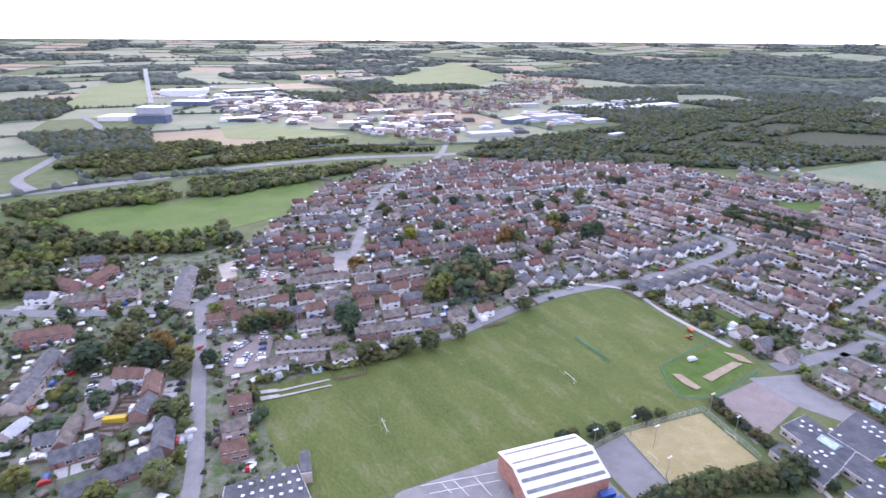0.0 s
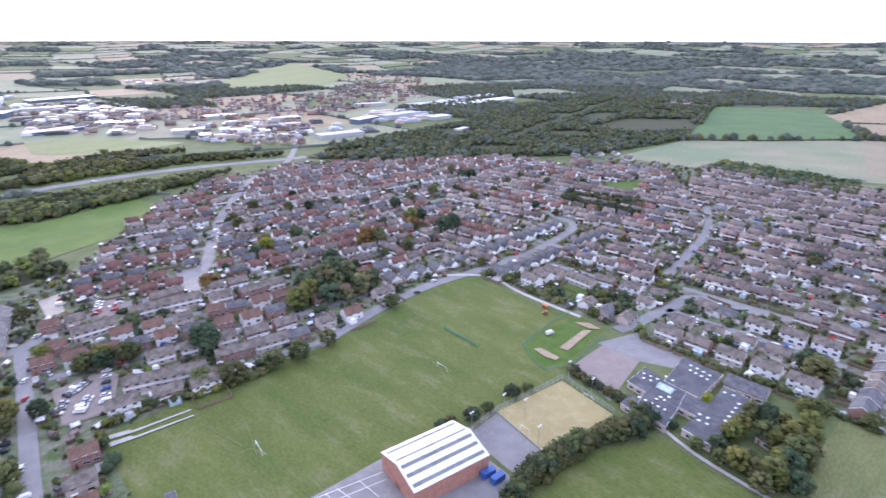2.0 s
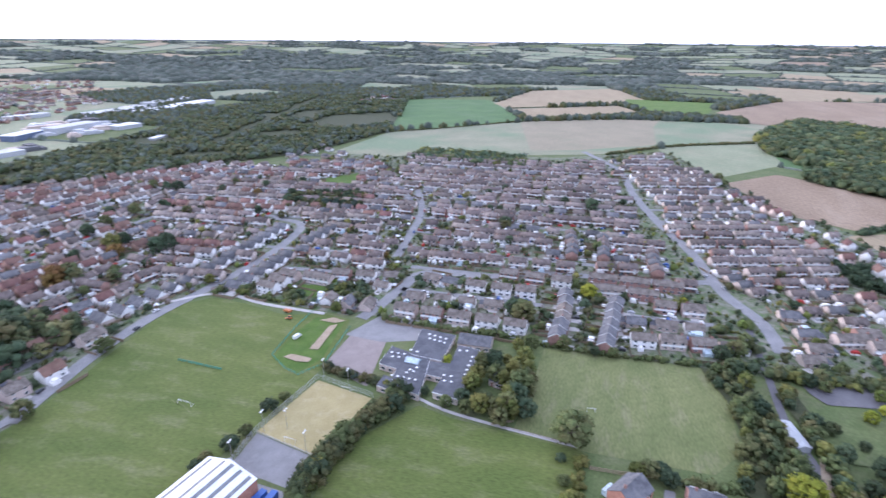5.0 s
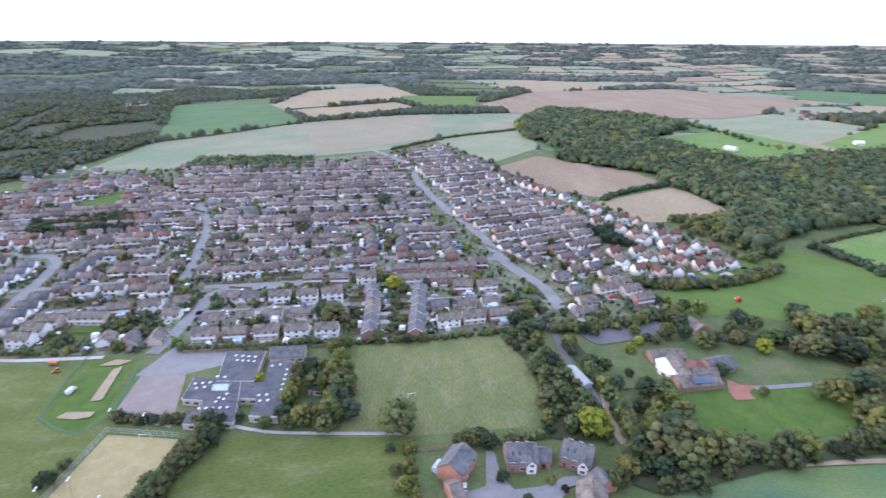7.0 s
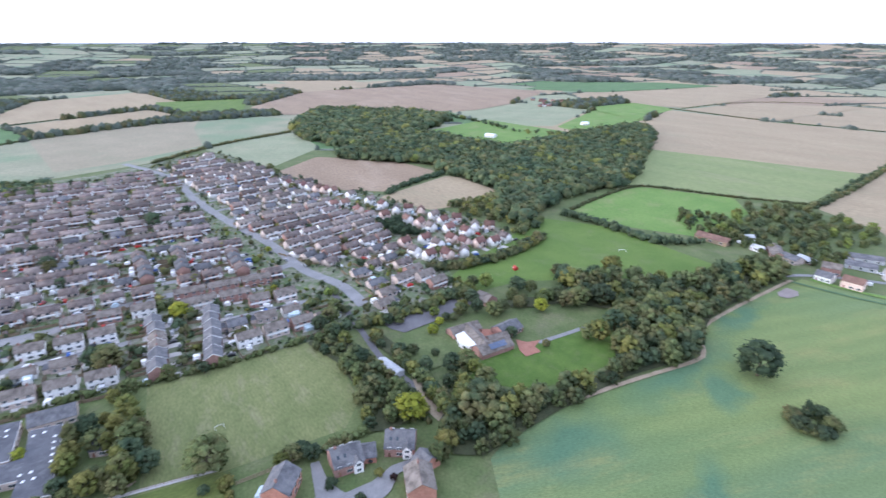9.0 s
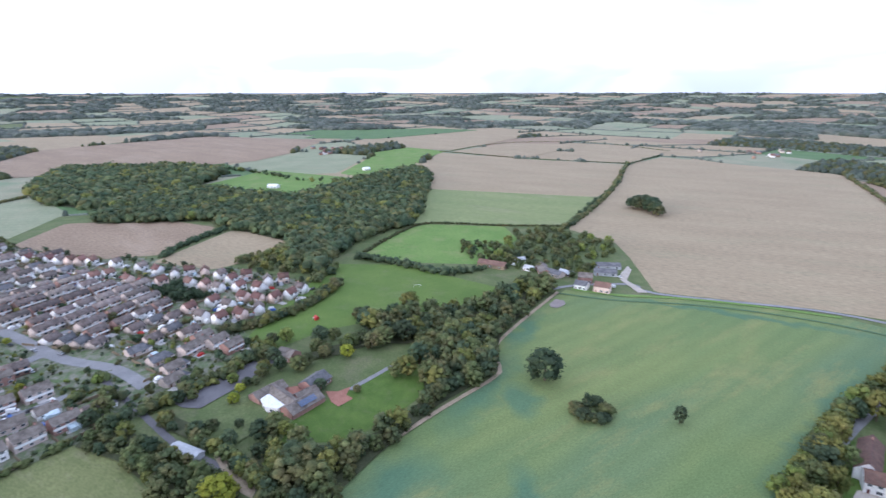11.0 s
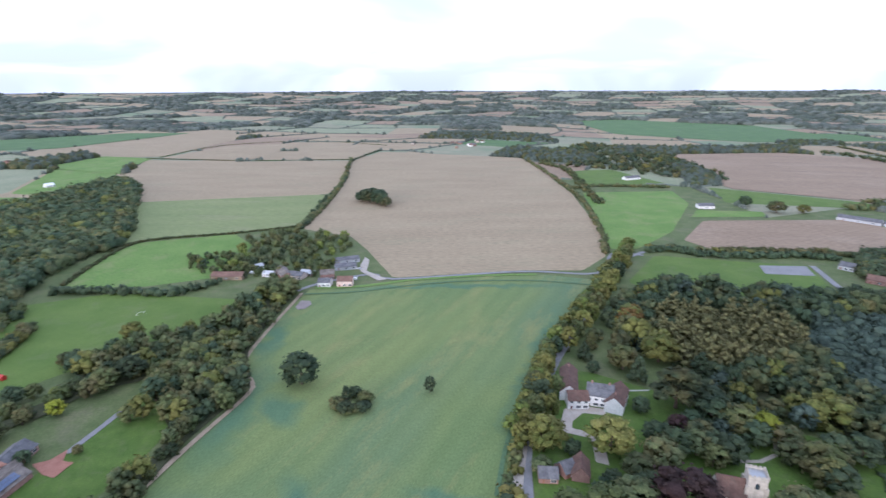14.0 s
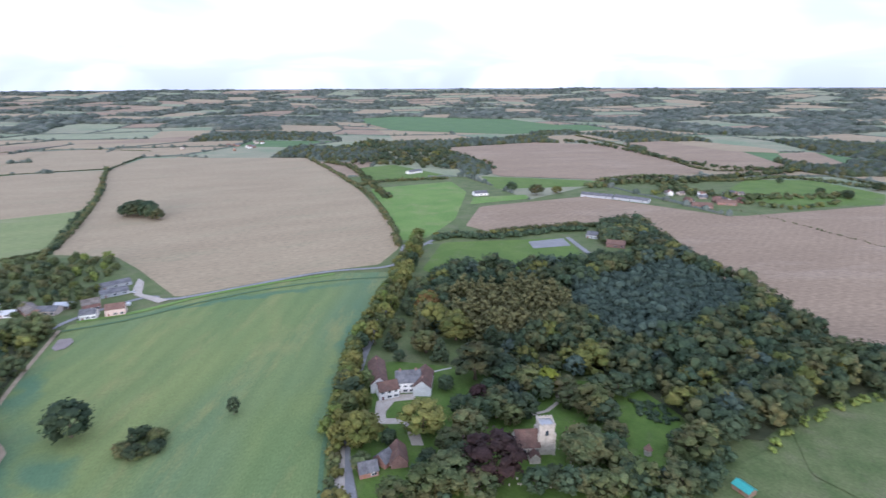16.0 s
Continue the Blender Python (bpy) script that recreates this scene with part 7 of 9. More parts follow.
trees("trees along the playing field", [(-49.6, 233.6), (-35.9, 233.6), (-17.9, 240.8), (-5.5, 245.1), (9.3, 254.8), (48.7, 288.9)], (8, 9, 8.5, 9, 8, 7.5), ["leaf_green"], "round", 1.25)
trees("bushes by the courts", [(48.3, 176.3), (52.6, 177.7), (62.4, 178.6), (70.8, 181.8), (85.1, 189.2), (93.7, 191.9)], (5, 5, 6, 5, 6, 4), ["leaf_dark", "leaf_green"], "bush")
trees("village trees", [(-51.6, 266.4), (5.4, 317.2), (13.1, 322.6), (21.3, 342), (-4.5, 301.7), (47.3, 392), (59.1, 391.3), (-26, 420), (-3, 428), (-58.5, 337.6), (-105.9, 260.3), (-97.6, 261.7), (-88.7, 266.8), (-85.4, 267.5), (92, 426), (116, 411), (126, 418), (121.4, 334.4), (79.1, 379.8)], (13, 14, 15, 13, 12, 10, 10, 8, 9, 8, 8, 8, 9, 8, 9, 12, 10, 6, 8), ["leaf_dark", "leaf_dark", "leaf_mixed", "leaf_dark", "leaf_gold", "leaf_rust", "leaf_mixed", "leaf_gold", "leaf_green", "leaf_rust", "leaf_green", "leaf_dark", "leaf_green", "leaf_mixed", "leaf_rust", "leaf_dark", "leaf_dark", "leaf_gold", "leaf_mixed"], "round", 1.1, "garden ground")
trees("village trees", [(-169.7, 228.6), (-169.4, 221.4), (-160.2, 244.4), (-160.1, 231.2), (-141.1, 226.5), (-139, 236.6), (-124.4, 229.1), (-122.3, 218.2), (-112.3, 227.8), (-105.1, 262.6), (-98.8, 267), (-128.2, 278.5), (-207.6, 269.5), (-145.5, 194.1), (-109.5, 189.5), (-117.7, 191.7), (-185.3, 276.4), (-162, 281.5), (-148.8, 149.9), (-99.6, 151.6), (-114.9, 141.4), (-153.3, 324.6), (-222, 342), (-243, 384), (-49.2, 260.2), (-169.8, 271.3)], (11, 9, 12, 10, 12, 12, 9, 8, 8, 8, 9, 7, 9, 8, 8, 6, 7, 6, 8, 9, 9, 9, 9, 9, 9, 8), ["leaf_dark", "leaf_dark", "leaf_mixed", "leaf_green", "leaf_dark", "leaf_rust", "leaf_gold", "leaf_green", "leaf_dark", "leaf_green", "leaf_gold", "leaf_gold", "leaf_dark", "leaf_dark", "leaf_green", "leaf_mixed", "leaf_green", "leaf_dark", "leaf_gold", "leaf_green", "leaf_gold", "leaf_green", "leaf_green", "leaf_mixed", "leaf_dark", "leaf_green"], "round", 1.1, "garden ground")
trees("village trees", [(-52.1, 267.9), (-57.8, 343.4), (-31.9, 389.7), (-25, 407), (-48, 464), (-54, 481), (-1, 423), (11, 503), (-7, 507), (0.7, 321.2), (2.8, 310.2), (19.1, 357), (18.8, 329.9), (10.4, 325.9), (50, 398), (58, 401), (94, 440), (103, 445), (117, 415), (125, 419), (124, 407), (81.5, 387.4), (107, 506), (118, 532), (64, 504), (136, 527), (158, 517), (167, 488), (184, 582), (177, 601), (194, 579), (240, 499), (263, 525), (250, 459), (264, 474), (266, 463), (225, 427), (298, 511), (244, 555), (224, 542), (36, 513), (-10.7, 351.5), (-43.1, 360.4), (-50.8, 372.5), (28.5, 329.4), (35.4, 351), (58.9, 370), (-39, 521), (-21, 506), (-3, 546), (69, 436), (90, 490), (196, 510), (150, 405), (217, 454), (102, 391)], (13, 10, 9, 9, 9, 8, 8, 8, 8, 13, 13, 13, 14, 12, 12, 11, 12, 10, 11, 11, 9, 8, 9, 9, 8, 9, 10, 9, 10, 10, 10, 9, 9, 10, 10, 9, 6, 9, 9, 8, 8, 7, 5, 5, 8, 7, 6, 8, 8, 8, 8, 9, 8, 6, 7, 6), ["leaf_dark", "leaf_rust", "leaf_dark", "leaf_lime", "leaf_green", "leaf_green", "leaf_dark", "leaf_dark", "leaf_green", "leaf_dark", "leaf_gold", "leaf_dark", "leaf_dark", "leaf_dark", "leaf_rust", "leaf_green", "leaf_gold", "leaf_dark", "leaf_dark", "leaf_dark", "leaf_dark", "leaf_green", "leaf_green", "leaf_dark", "leaf_mixed", "leaf_green", "leaf_dark", "leaf_green", "leaf_dark", "leaf_green", "leaf_dark", "leaf_rust", "leaf_dark", "leaf_dark", "leaf_dark", "leaf_green", "leaf_green", "leaf_dark", "leaf_green", "leaf_dark", "leaf_green", "leaf_green", "leaf_green", "leaf_dark", "leaf_mixed", "leaf_dark", "leaf_green", "leaf_green", "leaf_dark", "leaf_dark", "leaf_dark", "leaf_dark", "leaf_mixed", "leaf_green", "leaf_dark", "leaf_dark"], "round", 1.05, "garden ground")
trees("estate trees", [(448, 251), (227.6, 163), (229, 171.5), (281.1, 152.7), (352, 277), (219.7, 130.1), (229.5, 107.6), (224.4, 115.1), (384, 132), (285.9, 63.9), (275, 64.4), (266.6, 68.7), (375, 314), (380, 306), (445, 278), (230.7, 289.1), (332, 309), (469, 317), (312.6, 107.1)], (10, 10, 9, 8, 8, 6, 5, 5, 4, 8, 8, 7, 6, 6, 7, 5, 6, 6, 5), ["leaf_dark", "leaf_green", "leaf_dark", "leaf_lime", "leaf_dark", "leaf_green", "leaf_green", "leaf_dark", "leaf_lime", "leaf_green", "leaf_green", "leaf_dark", "leaf_dark", "leaf_dark", "leaf_dark", "leaf_rust", "leaf_gold", "leaf_green", "leaf_lime"], "round", 1.15, "garden ground")
trees("school trees", [(164.9, 160.6), (164, 141.1), (158.2, 138.8), (178.5, 143), (186.3, 140.4), (171.3, 134.7), (157, 117.5), (164.9, 118.4), (151.5, 119.3), (148.7, 125.8), (176.5, 122.9), (191.7, 134.2), (205.8, 140.9), (200.9, 145.2), (153.2, 126.2), (160.4, 109.8), (148.6, 114.5), (144.1, 129.4), (147.5, 134.9), (131, 166.6), (141.2, 138.6), (140.4, 151.2)], (5, 8, 8, 9, 5, 8, 9, 9, 8, 8, 9, 9, 8, 6, 7, 8, 7, 6, 7, 4, 5, 4), ["leaf_lime", "leaf_gold", "leaf_gold", "leaf_dark", "leaf_gold", "leaf_green", "leaf_green", "leaf_dark", "leaf_green", "leaf_gold", "leaf_green", "leaf_gold", "leaf_green", "leaf_gold", "leaf_mixed", "leaf_dark", "leaf_green", "leaf_green", "leaf_dark", "leaf_gold", "leaf_green", "leaf_dark"], "round", 1.0)
trees("pitch trees", [(160.6, 87.6), (166.1, 57.2), (162.8, 60.7), (169, 54.6), (190.6, 13.1), (192.6, 17.3), (167.3, 50.5)], (12.5, 5.5, 5, 5, 10, 6, 5), ["leaf_green", "leaf_green", "leaf_gold", "leaf_dark", "leaf_lime", "leaf_green", "leaf_dark"], "round", 1.3)
trees("trees round the close", [(145.9, 28.9), (149, 84.8), (156, 18.2), (139.3, 77.3), (133.3, 70.7), (171.2, 18), (158, 23.7), (159, 38.8), (152.4, 40.1), (165.9, 1.8), (173.3, -1.4)], (3.5, 4, 3, 5, 6, 4, 3.5, 4, 4, 8, 8), ["leaf_dark", "leaf_dark", "leaf_purple", "leaf_green", "leaf_gold", "leaf_dark", "leaf_gold", "leaf_green", "leaf_dark", "leaf_green", "leaf_gold"], "bush", 0.9)
trees("day centre trees", [(295.2, -80.6), (294.4, -73.5), (297.1, -95.5), (255.6, -82.7), (256.5, -77.5), (265.6, -93.3), (273.4, -100.5), (289, -57.1), (257.8, -36.1), (248.2, -53.1), (261.6, 5.8), (272.2, 2.5), (283.8, -9.6), (287.7, -10.9), (288.1, -19.4), (282.9, -29.1), (292.6, -44.3), (240.3, 22.4), (226, 8.7), (226.7, -3.6), (226.5, -8.4)], (11, 9, 12, 10, 8, 11, 10, 7, 6, 4, 5, 4, 7, 7, 7, 8, 7, 6, 7, 8, 7), ["leaf_green", "leaf_mixed", "leaf_dark", "leaf_gold", "leaf_green", "leaf_dark", "leaf_green", "leaf_lime", "leaf_dark", "leaf_green", "leaf_lime", "leaf_lime", "leaf_green", "leaf_gold", "leaf_dark", "leaf_green", "leaf_mixed", "leaf_dark", "leaf_dark", "leaf_dark", "leaf_green"], "round", 1.1)
trees("garden trees of the day centre", [(272.4, 31.1), (272.9, 25.2), (282.4, 5.6), (277.6, -0.9), (277.1, -5.5), (300.5, -16.9), (304.0, -12.1), (323.2, -26.8), (321.6, -18.2), (287.4, -34.8), (317.1, -46.4), (315.0, -55.1), (305.6, -62.2), (338.7, -81.2), (341.9, -76.8), (306.6, -78.6), (232.2, -11.3), (225.5, -14.5), (239.3, 4.4), (241.4, 16.0)], (6, 5, 5, 4, 4, 7, 6, 8, 7, 7, 8, 7, 6, 8, 7, 6, 7, 6, 4, 5), ["leaf_dark", "leaf_green", "leaf_lime_scrub", "leaf_deep", "leaf_mixed"], "round", 1.15)
trees("field oaks", [(222.6, -149.5), (344.1, -114.4), (269.6, -96.6)], (15, 11, 10), ["leaf_dark", "leaf_gold", "leaf_green"], "round", 1.2)
trees("field oaks", [(164.6, -186.2)], (8,), ["leaf_dark"], "round", 0.7)
cx, cy = (186.7, -153.2)
for k in range(13):
    a = k * 0.44 + 0.5
    tree(cx + 7.2 * math.cos(a) + (k % 3 - 1), cy + 7.2 * math.sin(a), (4, 5.5, 3.5, 6.2, 4)[k % 5], 1.2, "bush", ("leaf_green", "leaf_mixed", "leaf_dark", "leaf_deep")[k % 4], "bushes round a field pond", "the edge of a pond")
tree(cx + 2, cy + 2, 9, 0.8, "tall", "leaf_dark", "bushes round a field pond", "the edge of a pond")
trees("lane trees", [(106.7, -179.6), (97.4, -182.1), (111.9, -200.3), (110.3, -190.1), (121, -218.4), (127, -239.3), (135.8, -266.1), (130.9, -272.9), (133.6, -287.1), (135.8, -300.9), (139.1, -318.4), (142.5, -335.2), (146.4, -353.1), (151, -372), (156, -393), (160, -414), (164, -436), (175, -468), (176, -450), (117.7, -221.1), (113.3, -224.8), (105.7, -205.4)], (9, 14, 11, 9, 11, 11, 9, 14, 13, 14, 13, 14, 13, 14, 13, 13, 13, 13, 11, 11, 10, 11), ["leaf_gold", "leaf_gold", "leaf_green", "leaf_gold", "leaf_gold", "leaf_gold", "leaf_dark", "leaf_gold", "leaf_green"], "round", 0.80)
trees("park trees", [(114.8, -322.5), (85.9, -293.6), (97.9, -272.2), (52, -238.5), (73.9, -199.8), (55.9, -230.8), (53.6, -203), (36.8, -180.2), (38.7, -224.5), (51.7, -170.5), (97.2, -184.2), (119.7, -217.7), (85.4, -187.8), (58.2, -162.1), (68.3, -152.9), (49.1, -258), (25.5, -252.2), (12.9, -270.9), (1.8, -238.3), (4, -201.1), (-7.2, -206.5), (-4.3, -180), (19.7, -177.2), (-18.7, -192.4), (-40.8, -214.9), (-33.1, -193.6), (-55.1, -235.3), (36, -249), (44.6, -220.3), (39.7, -167.9), (113.3, -199.2), (111.6, -204.6)], (14, 14, 12, 8, 13, 8, 11, 16, 10, 12, 12, 10, 6, 11, 10, 11, 10, 10, 12, 12, 9, 10, 9, 10, 11, 10, 11, 11, 10, 10, 8, 9), ["leaf_rust", "leaf_gold", "leaf_green", "leaf_dark", "leaf_gold", "leaf_purple", "leaf_mixed", "leaf_purple", "leaf_dark", "leaf_mixed", "leaf_gold", "leaf_dark", "leaf_dark", "leaf_green", "leaf_green", "leaf_dark", "leaf_lime", "leaf_blue", "leaf_green", "leaf_mixed", "leaf_dark", "leaf_green", "leaf_dark", "leaf_green", "leaf_green", "leaf_mixed", "leaf_dark", "leaf_green", "leaf_mixed", "leaf_mixed", "leaf_green", "leaf_gold"], "round", 1.38)
trees("park trees", [(60.4, -217.9), (51.6, -215.8), (45.1, -229), (37.2, -217), (32, -225.1), (57.7, -190.3), (52.1, -183.7), (3.3, -201.3), (-5.7, -204.1), (7.2, -180.5), (12.7, -182), (-0, -182.7), (-11.3, -198.6), (-3.6, -232.8), (12.4, -239), (26.6, -243.6), (16.1, -249.5), (-0.2, -253.4), (-15.5, -190.7), (-35.2, -219), (-8.8, -221), (-43.7, -225.6), (63.4, -177.3), (89.9, -169.1), (74.8, -237.1)], (9, 10, 10, 9, 10, 9, 8, 13, 9, 9, 8, 9, 8, 10, 9, 10, 9, 10, 9, 9, 7, 10, 8, 6, 7), ["leaf_dark", "leaf_deep", "leaf_deep", "leaf_green", "leaf_dark", "leaf_mixed", "leaf_dark", "leaf_mixed", "leaf_deep"], "round", 1.3)
trees("park trees", [(99.2, -273.3), (119.7, -348.9), (115.6, -330), (89.4, -304.7), (109, -258.3), (105.2, -275.8), (116.3, -268.1), (107.4, -331.8), (110.5, -351.3), (93.5, -328.8), (106.2, -301.2)], (11, 10, 14, 13, 6, 8, 5, 11, 12, 12, 9), ["leaf_green", "leaf_dark", "leaf_rust", "leaf_gold", "leaf_dark", "leaf_deep", "leaf_dark", "leaf_dark", "leaf_deep", "leaf_dark", "leaf_dark"], "round", 1.05)
trees("estate trees", [(443, 248), (346, 271), (318, 245), (233, 167.2), (443, 351), (356, 190), (327.3, 163.8), (484, 238), (565, 160), (543, 177), (402, 78), (356.3, 58.2), (372, 222), (389, 169), (414, 349), (576, 389), (602, 354), (658, 336), (576, 444), (659, 212)], (11, 7, 7, 9, 6, 7, 6, 6, 7, 6, 5, 5, 6, 6, 7, 7, 7, 7, 7, 8), ["leaf_dark", "leaf_green", "leaf_dark", "leaf_green", "leaf_dark", "leaf_green", "leaf_gold"], "round", 1.2, "garden ground")
trees("school trees", [(160.6, 120.2), (169.6, 123), (169.6, 129.5), (182.7, 125.4), (172.7, 118), (155.1, 113), (152.4, 117.7), (172.7, 145.8), (178.3, 131.1)], (9, 10, 8, 9, 9, 8, 8, 9, 9), ["leaf_gold", "leaf_green", "leaf_gold"], "tall", 1.5)
trees("cedars of the park", [(62.9, -251.3), (45.7, -246), (-9.6, -257.4)], (18, 12, 11), ["leaf_deep", "leaf_dark", "leaf_dark"], "tier", 1.3)
trees("conifers of the park", [(86.9, -264.8), (0.2, -231.6), (44, -277.9), (62.4, -286.7), (119.9, -269.2), (122.5, -284.2), (122.8, -320.1)], (12, 12, 14, 13, 9, 9, 10), ["leaf_dark", "leaf_green", "leaf_dark", "leaf_dark", "leaf_dark", "leaf_green", "leaf_dark"], "cone", 1.1)
trees("copse in the brown field", [(560, -497), (548, -501), (534, -503), (510, -494), (576, -532), (522, -498), (569, -515), (585, -540), (540, -512), (555, -520)], (13, 15, 16, 12, 11, 14, 13, 9, 15, 13), ["leaf_dark", "leaf_deep"], "round", 1.45)

M["leaf_larch"] = foliage("larch_foliage", (0.150, 0.148, 0.066), (0.200, 0.184, 0.084))
wood("larch_stand", LARCH, 15, "stand of brownish larches in autumn colour", "leaf_larch", gap=6.4, seed=31, crowns=LIGHT_CONE, floor=False)
wood("woodland_blue", BLUE, 9.5, "dense stand of blue-green trees", "leaf_blue", gap=5.8, seed=32, floor=False, crowns=MID)
wood("shrubbery_church", [(-32.1, -222), (-57.6, -229.9), (-63.4, -225.7), (-50.1, -208.8), (-39.5, -189.4), (-17.3, -176.6), (-9.3, -186.2), (-22.2, -203.7)], 8.5, "mixed shrubs and trees of a garden", MIX_DEEP, gap=8.0, seed=33, floor=False)
wood("shrubs_garden", [(-16.3, -253), (-29.3, -252.8), (-36.1, -242.7), (-30.8, -236.5), (-18.7, -242.2)], 2.6, "low dark shrubs in garden beds", "leaf_dark", gap=2.6, seed=61, floor=False, crowns=HEDGE)
wood("scrub_wood_edge", [(-72, -236.3), (-94.7, -265.5), (-123, -289.4), (-147.8, -305.2), (-145.4, -299), (-114.6, -278), (-85.9, -249.1), (-72.9, -230.6)], 3.2, "bright green bramble scrub along the wood", "leaf_lime_scrub", gap=3.4, seed=62, floor=False, crowns=HEDGE)
wood("shrubbery_manor", [(53.7, -285.6), (22.3, -281.1), (20.8, -253.6), (33, -231.2), (44.6, -240.7), (53.5, -261.7)], 10, "dense shrubs and trees of the manor park", MIX_DEEP, gap=8.5, seed=34, floor=False)
wood("shrubbery_south", [(70, -175.2), (63.4, -184.6), (51.3, -181), (45.3, -160.1), (58.6, -139.5), (70.3, -152.3)], 6.5, "garden trees by the lane", MIX_DEEP, gap=9, seed=35, floor=False)
wood("belt_pitch", [(250.8, 72.1), (265.4, 60.3), (251.9, 49.1), (233.6, 37.7), (215.1, 28.6), (204.7, 16.9), (190.7, 11.3), (182.7, 21.2), (181, 31.1), (208.5, 38.3), (232.5, 53)], 7, "belt of green trees beside the pitch", MIX_GREEN, gap=5.6, seed=36)
wood("belt_lane", [(218.2, 0.6), (222.2, -8.6), (202.8, -15.1), (198, -28.6), (199.8, -44.5), (210.4, -66.6), (223.8, -80.4), (240.2, -97.1), (259.2, -127.7), (224.9, -93.2), (206.9, -66.1), (193.9, -47.7), (167.6, -15.3), (168.4, -3.8), (182.9, -1.5), (191.7, -6), (206.6, -1.6)], 6.6, "belt of green trees between lane and lawn", MIX_GREEN, gap=5.6, seed=37)
wood("belt_lane_upper", [(254.3, 40.6), (262.8, 35.7), (246, 21.9), (232.3, 16.7), (231.5, 21), (244.7, 31.5)], 5.5, "green trees beside the lane", MIX_GREEN, gap=5.2, seed=63)
wood("belt_meadow", [(293.6, -32.1), (304.7, -42.2), (308, -72.4), (310.9, -93.4), (325.1, -119), (333.6, -152.7), (307.2, -143.8), (292.6, -110.3), (291, -94.3), (299.2, -76.2), (292.3, -52.2)], 7.5, "belt of trees between meadow and lawn", MIX_GREEN, gap=7, seed=38)
wood("belt_crop", [(313, -71.5), (339.4, -82.4), (333.9, -119.6), (331.2, -152.6), (353, -203), (355, -241), (330.9, -219.9), (282.1, -155.1), (250.6, -133.8), (249.4, -117), (290.7, -117.8), (307.8, -94.7)], 10, "belt of trees beside a country lane", MIX_GREEN, gap=8.5, seed=39)
wood("farm_copse", [(415, -210), (503, -291), (502, -343), (424, -358), (383, -329), (393, -304), (378, -276), (414, -257)], 7, "orchard and garden trees round the farm", MIX_SCRUB, gap=10.5, seed=40, floor=False)
wood("belt_estate", [(252, 469), (280, 477), (326, 436), (296, 396), (255, 433), (240, 444)], 8, "dark belt of trees between houses", MIX_DEEP, gap=7, seed=41, floor=False)
wood("belt_estate_top", [(480, 536), (523, 567), (590, 439), (548, 402), (510, 463)], 9, "dark belt of trees at the edge of the estate", MIX_DEEP, gap=5.5, seed=42, floor=False)
wood("belt_estate_east", [(458, 61), (458, 40), (422, 14), (420, 44)], 6, "dark belt of trees between houses", "leaf_dark", gap=5.5, seed=43, floor=False)
wood("copse_new_houses", [(507, -3), (538, -41), (520, -71), (453, -85), (419, -63), (452, -54), (474, -22)], 7, "scrub and trees behind the new houses", MIX_GREEN, gap=7, seed=44, floor=False)
wood("village_copse", [(-4, 318.3), (7.4, 355.8), (26.8, 346.1), (47.9, 327.8), (47.1, 306.7), (6.6, 302.2)], 11, "dark garden trees in the village", MIX_DEEP, gap=12, seed=45, floor=False)
belt("hedge_courts", [(61.7, 133.9), (75.4, 141.6), (99.6, 150.3), (129.1, 155.9)], 7, 7.5, "tall green hedge beside the sports courts", MIX_GREEN, gap=2.6, seed=46, crowns=LIGHT)
belt("hedge_playing_field", [(-81.8, 216), (-66.5, 223.9), (-43.6, 230), (-22.9, 236.9)], 3, 4.5, "green hedge beside the playing field", MIX_GREEN, gap=2.4, seed=47, crowns=HEDGE)
belt("hedge_meadow", [(350.9, 8.7), (355.2, -11.9), (378.4, -49.5), (415, -78)], 5, 6, "green hedge beside the new houses", MIX_GREEN, gap=3.2, seed=48, crowns=HEDGE)
belt("hedge_car_park", [(269.8, 45.4), (282.5, 24.3), (298.3, 4.6), (316.2, -16.1)], 5, 6, "dark green hedge beside the car park", MIX_GREEN, gap=3.2, seed=49, crowns=HEDGE)
belt("hedge_estate_front", [(172, 218.5), (179.8, 203.4), (190.4, 183.2), (206.8, 159.7), (214.9, 136.9), (225.9, 115.9), (253.7, 74.6)], 3, 3.5, "garden hedge behind the school", "leaf_green", gap=2.6, seed=50, crowns=HEDGE)
belt("hedge_close", [(171, 45.8), (176.9, 38.2), (182, 31.3)], 3, 3.0, "clipped bright green hedge", "leaf_green", gap=1.8, seed=51, crowns=HEDGE)
belt("hedge_lane_east", [(239.7, 23.7), (221.7, 13.2), (204.7, 2.8), (187.5, -4.2)], 6, 5.5, "green trees and scrub beside the lane", MIX_GREEN, gap=3.6, seed=65, crowns=LIGHT)
belt("hedge_lane_west", [(238.7, 38.8), (218.8, 25.4), (203.7, 14.3), (186.8, 5.3)], 3, 4.5, "green trees and scrub beside the lane", MIX_GREEN, gap=3.6, seed=66, crowns=LIGHT)
belt("hedge_third", [(154.6, 79.7), (141.5, 72.3), (128.2, 63.8)], 3, 3.5, "hedge between field and gardens", "leaf_gold", gap=2.4, seed=52, crowns=HEDGE)
belt("hedge_crop_east", [(88.4, -144.5), (104.5, -173.8), (117.9, -207.7), (132.4, -246.9)], 4, 5, "hedge beside the lane", MIX_GREEN, gap=3.4, seed=53, crowns=HEDGE)
belt("hedge_meadow_west", [(-350, 475), (-312, 499), (-222, 547), (-141, 602)], 12, 7, "tree belt beside the water meadow", MIX_SCRUB, gap=6, seed=54, crowns=FAR)
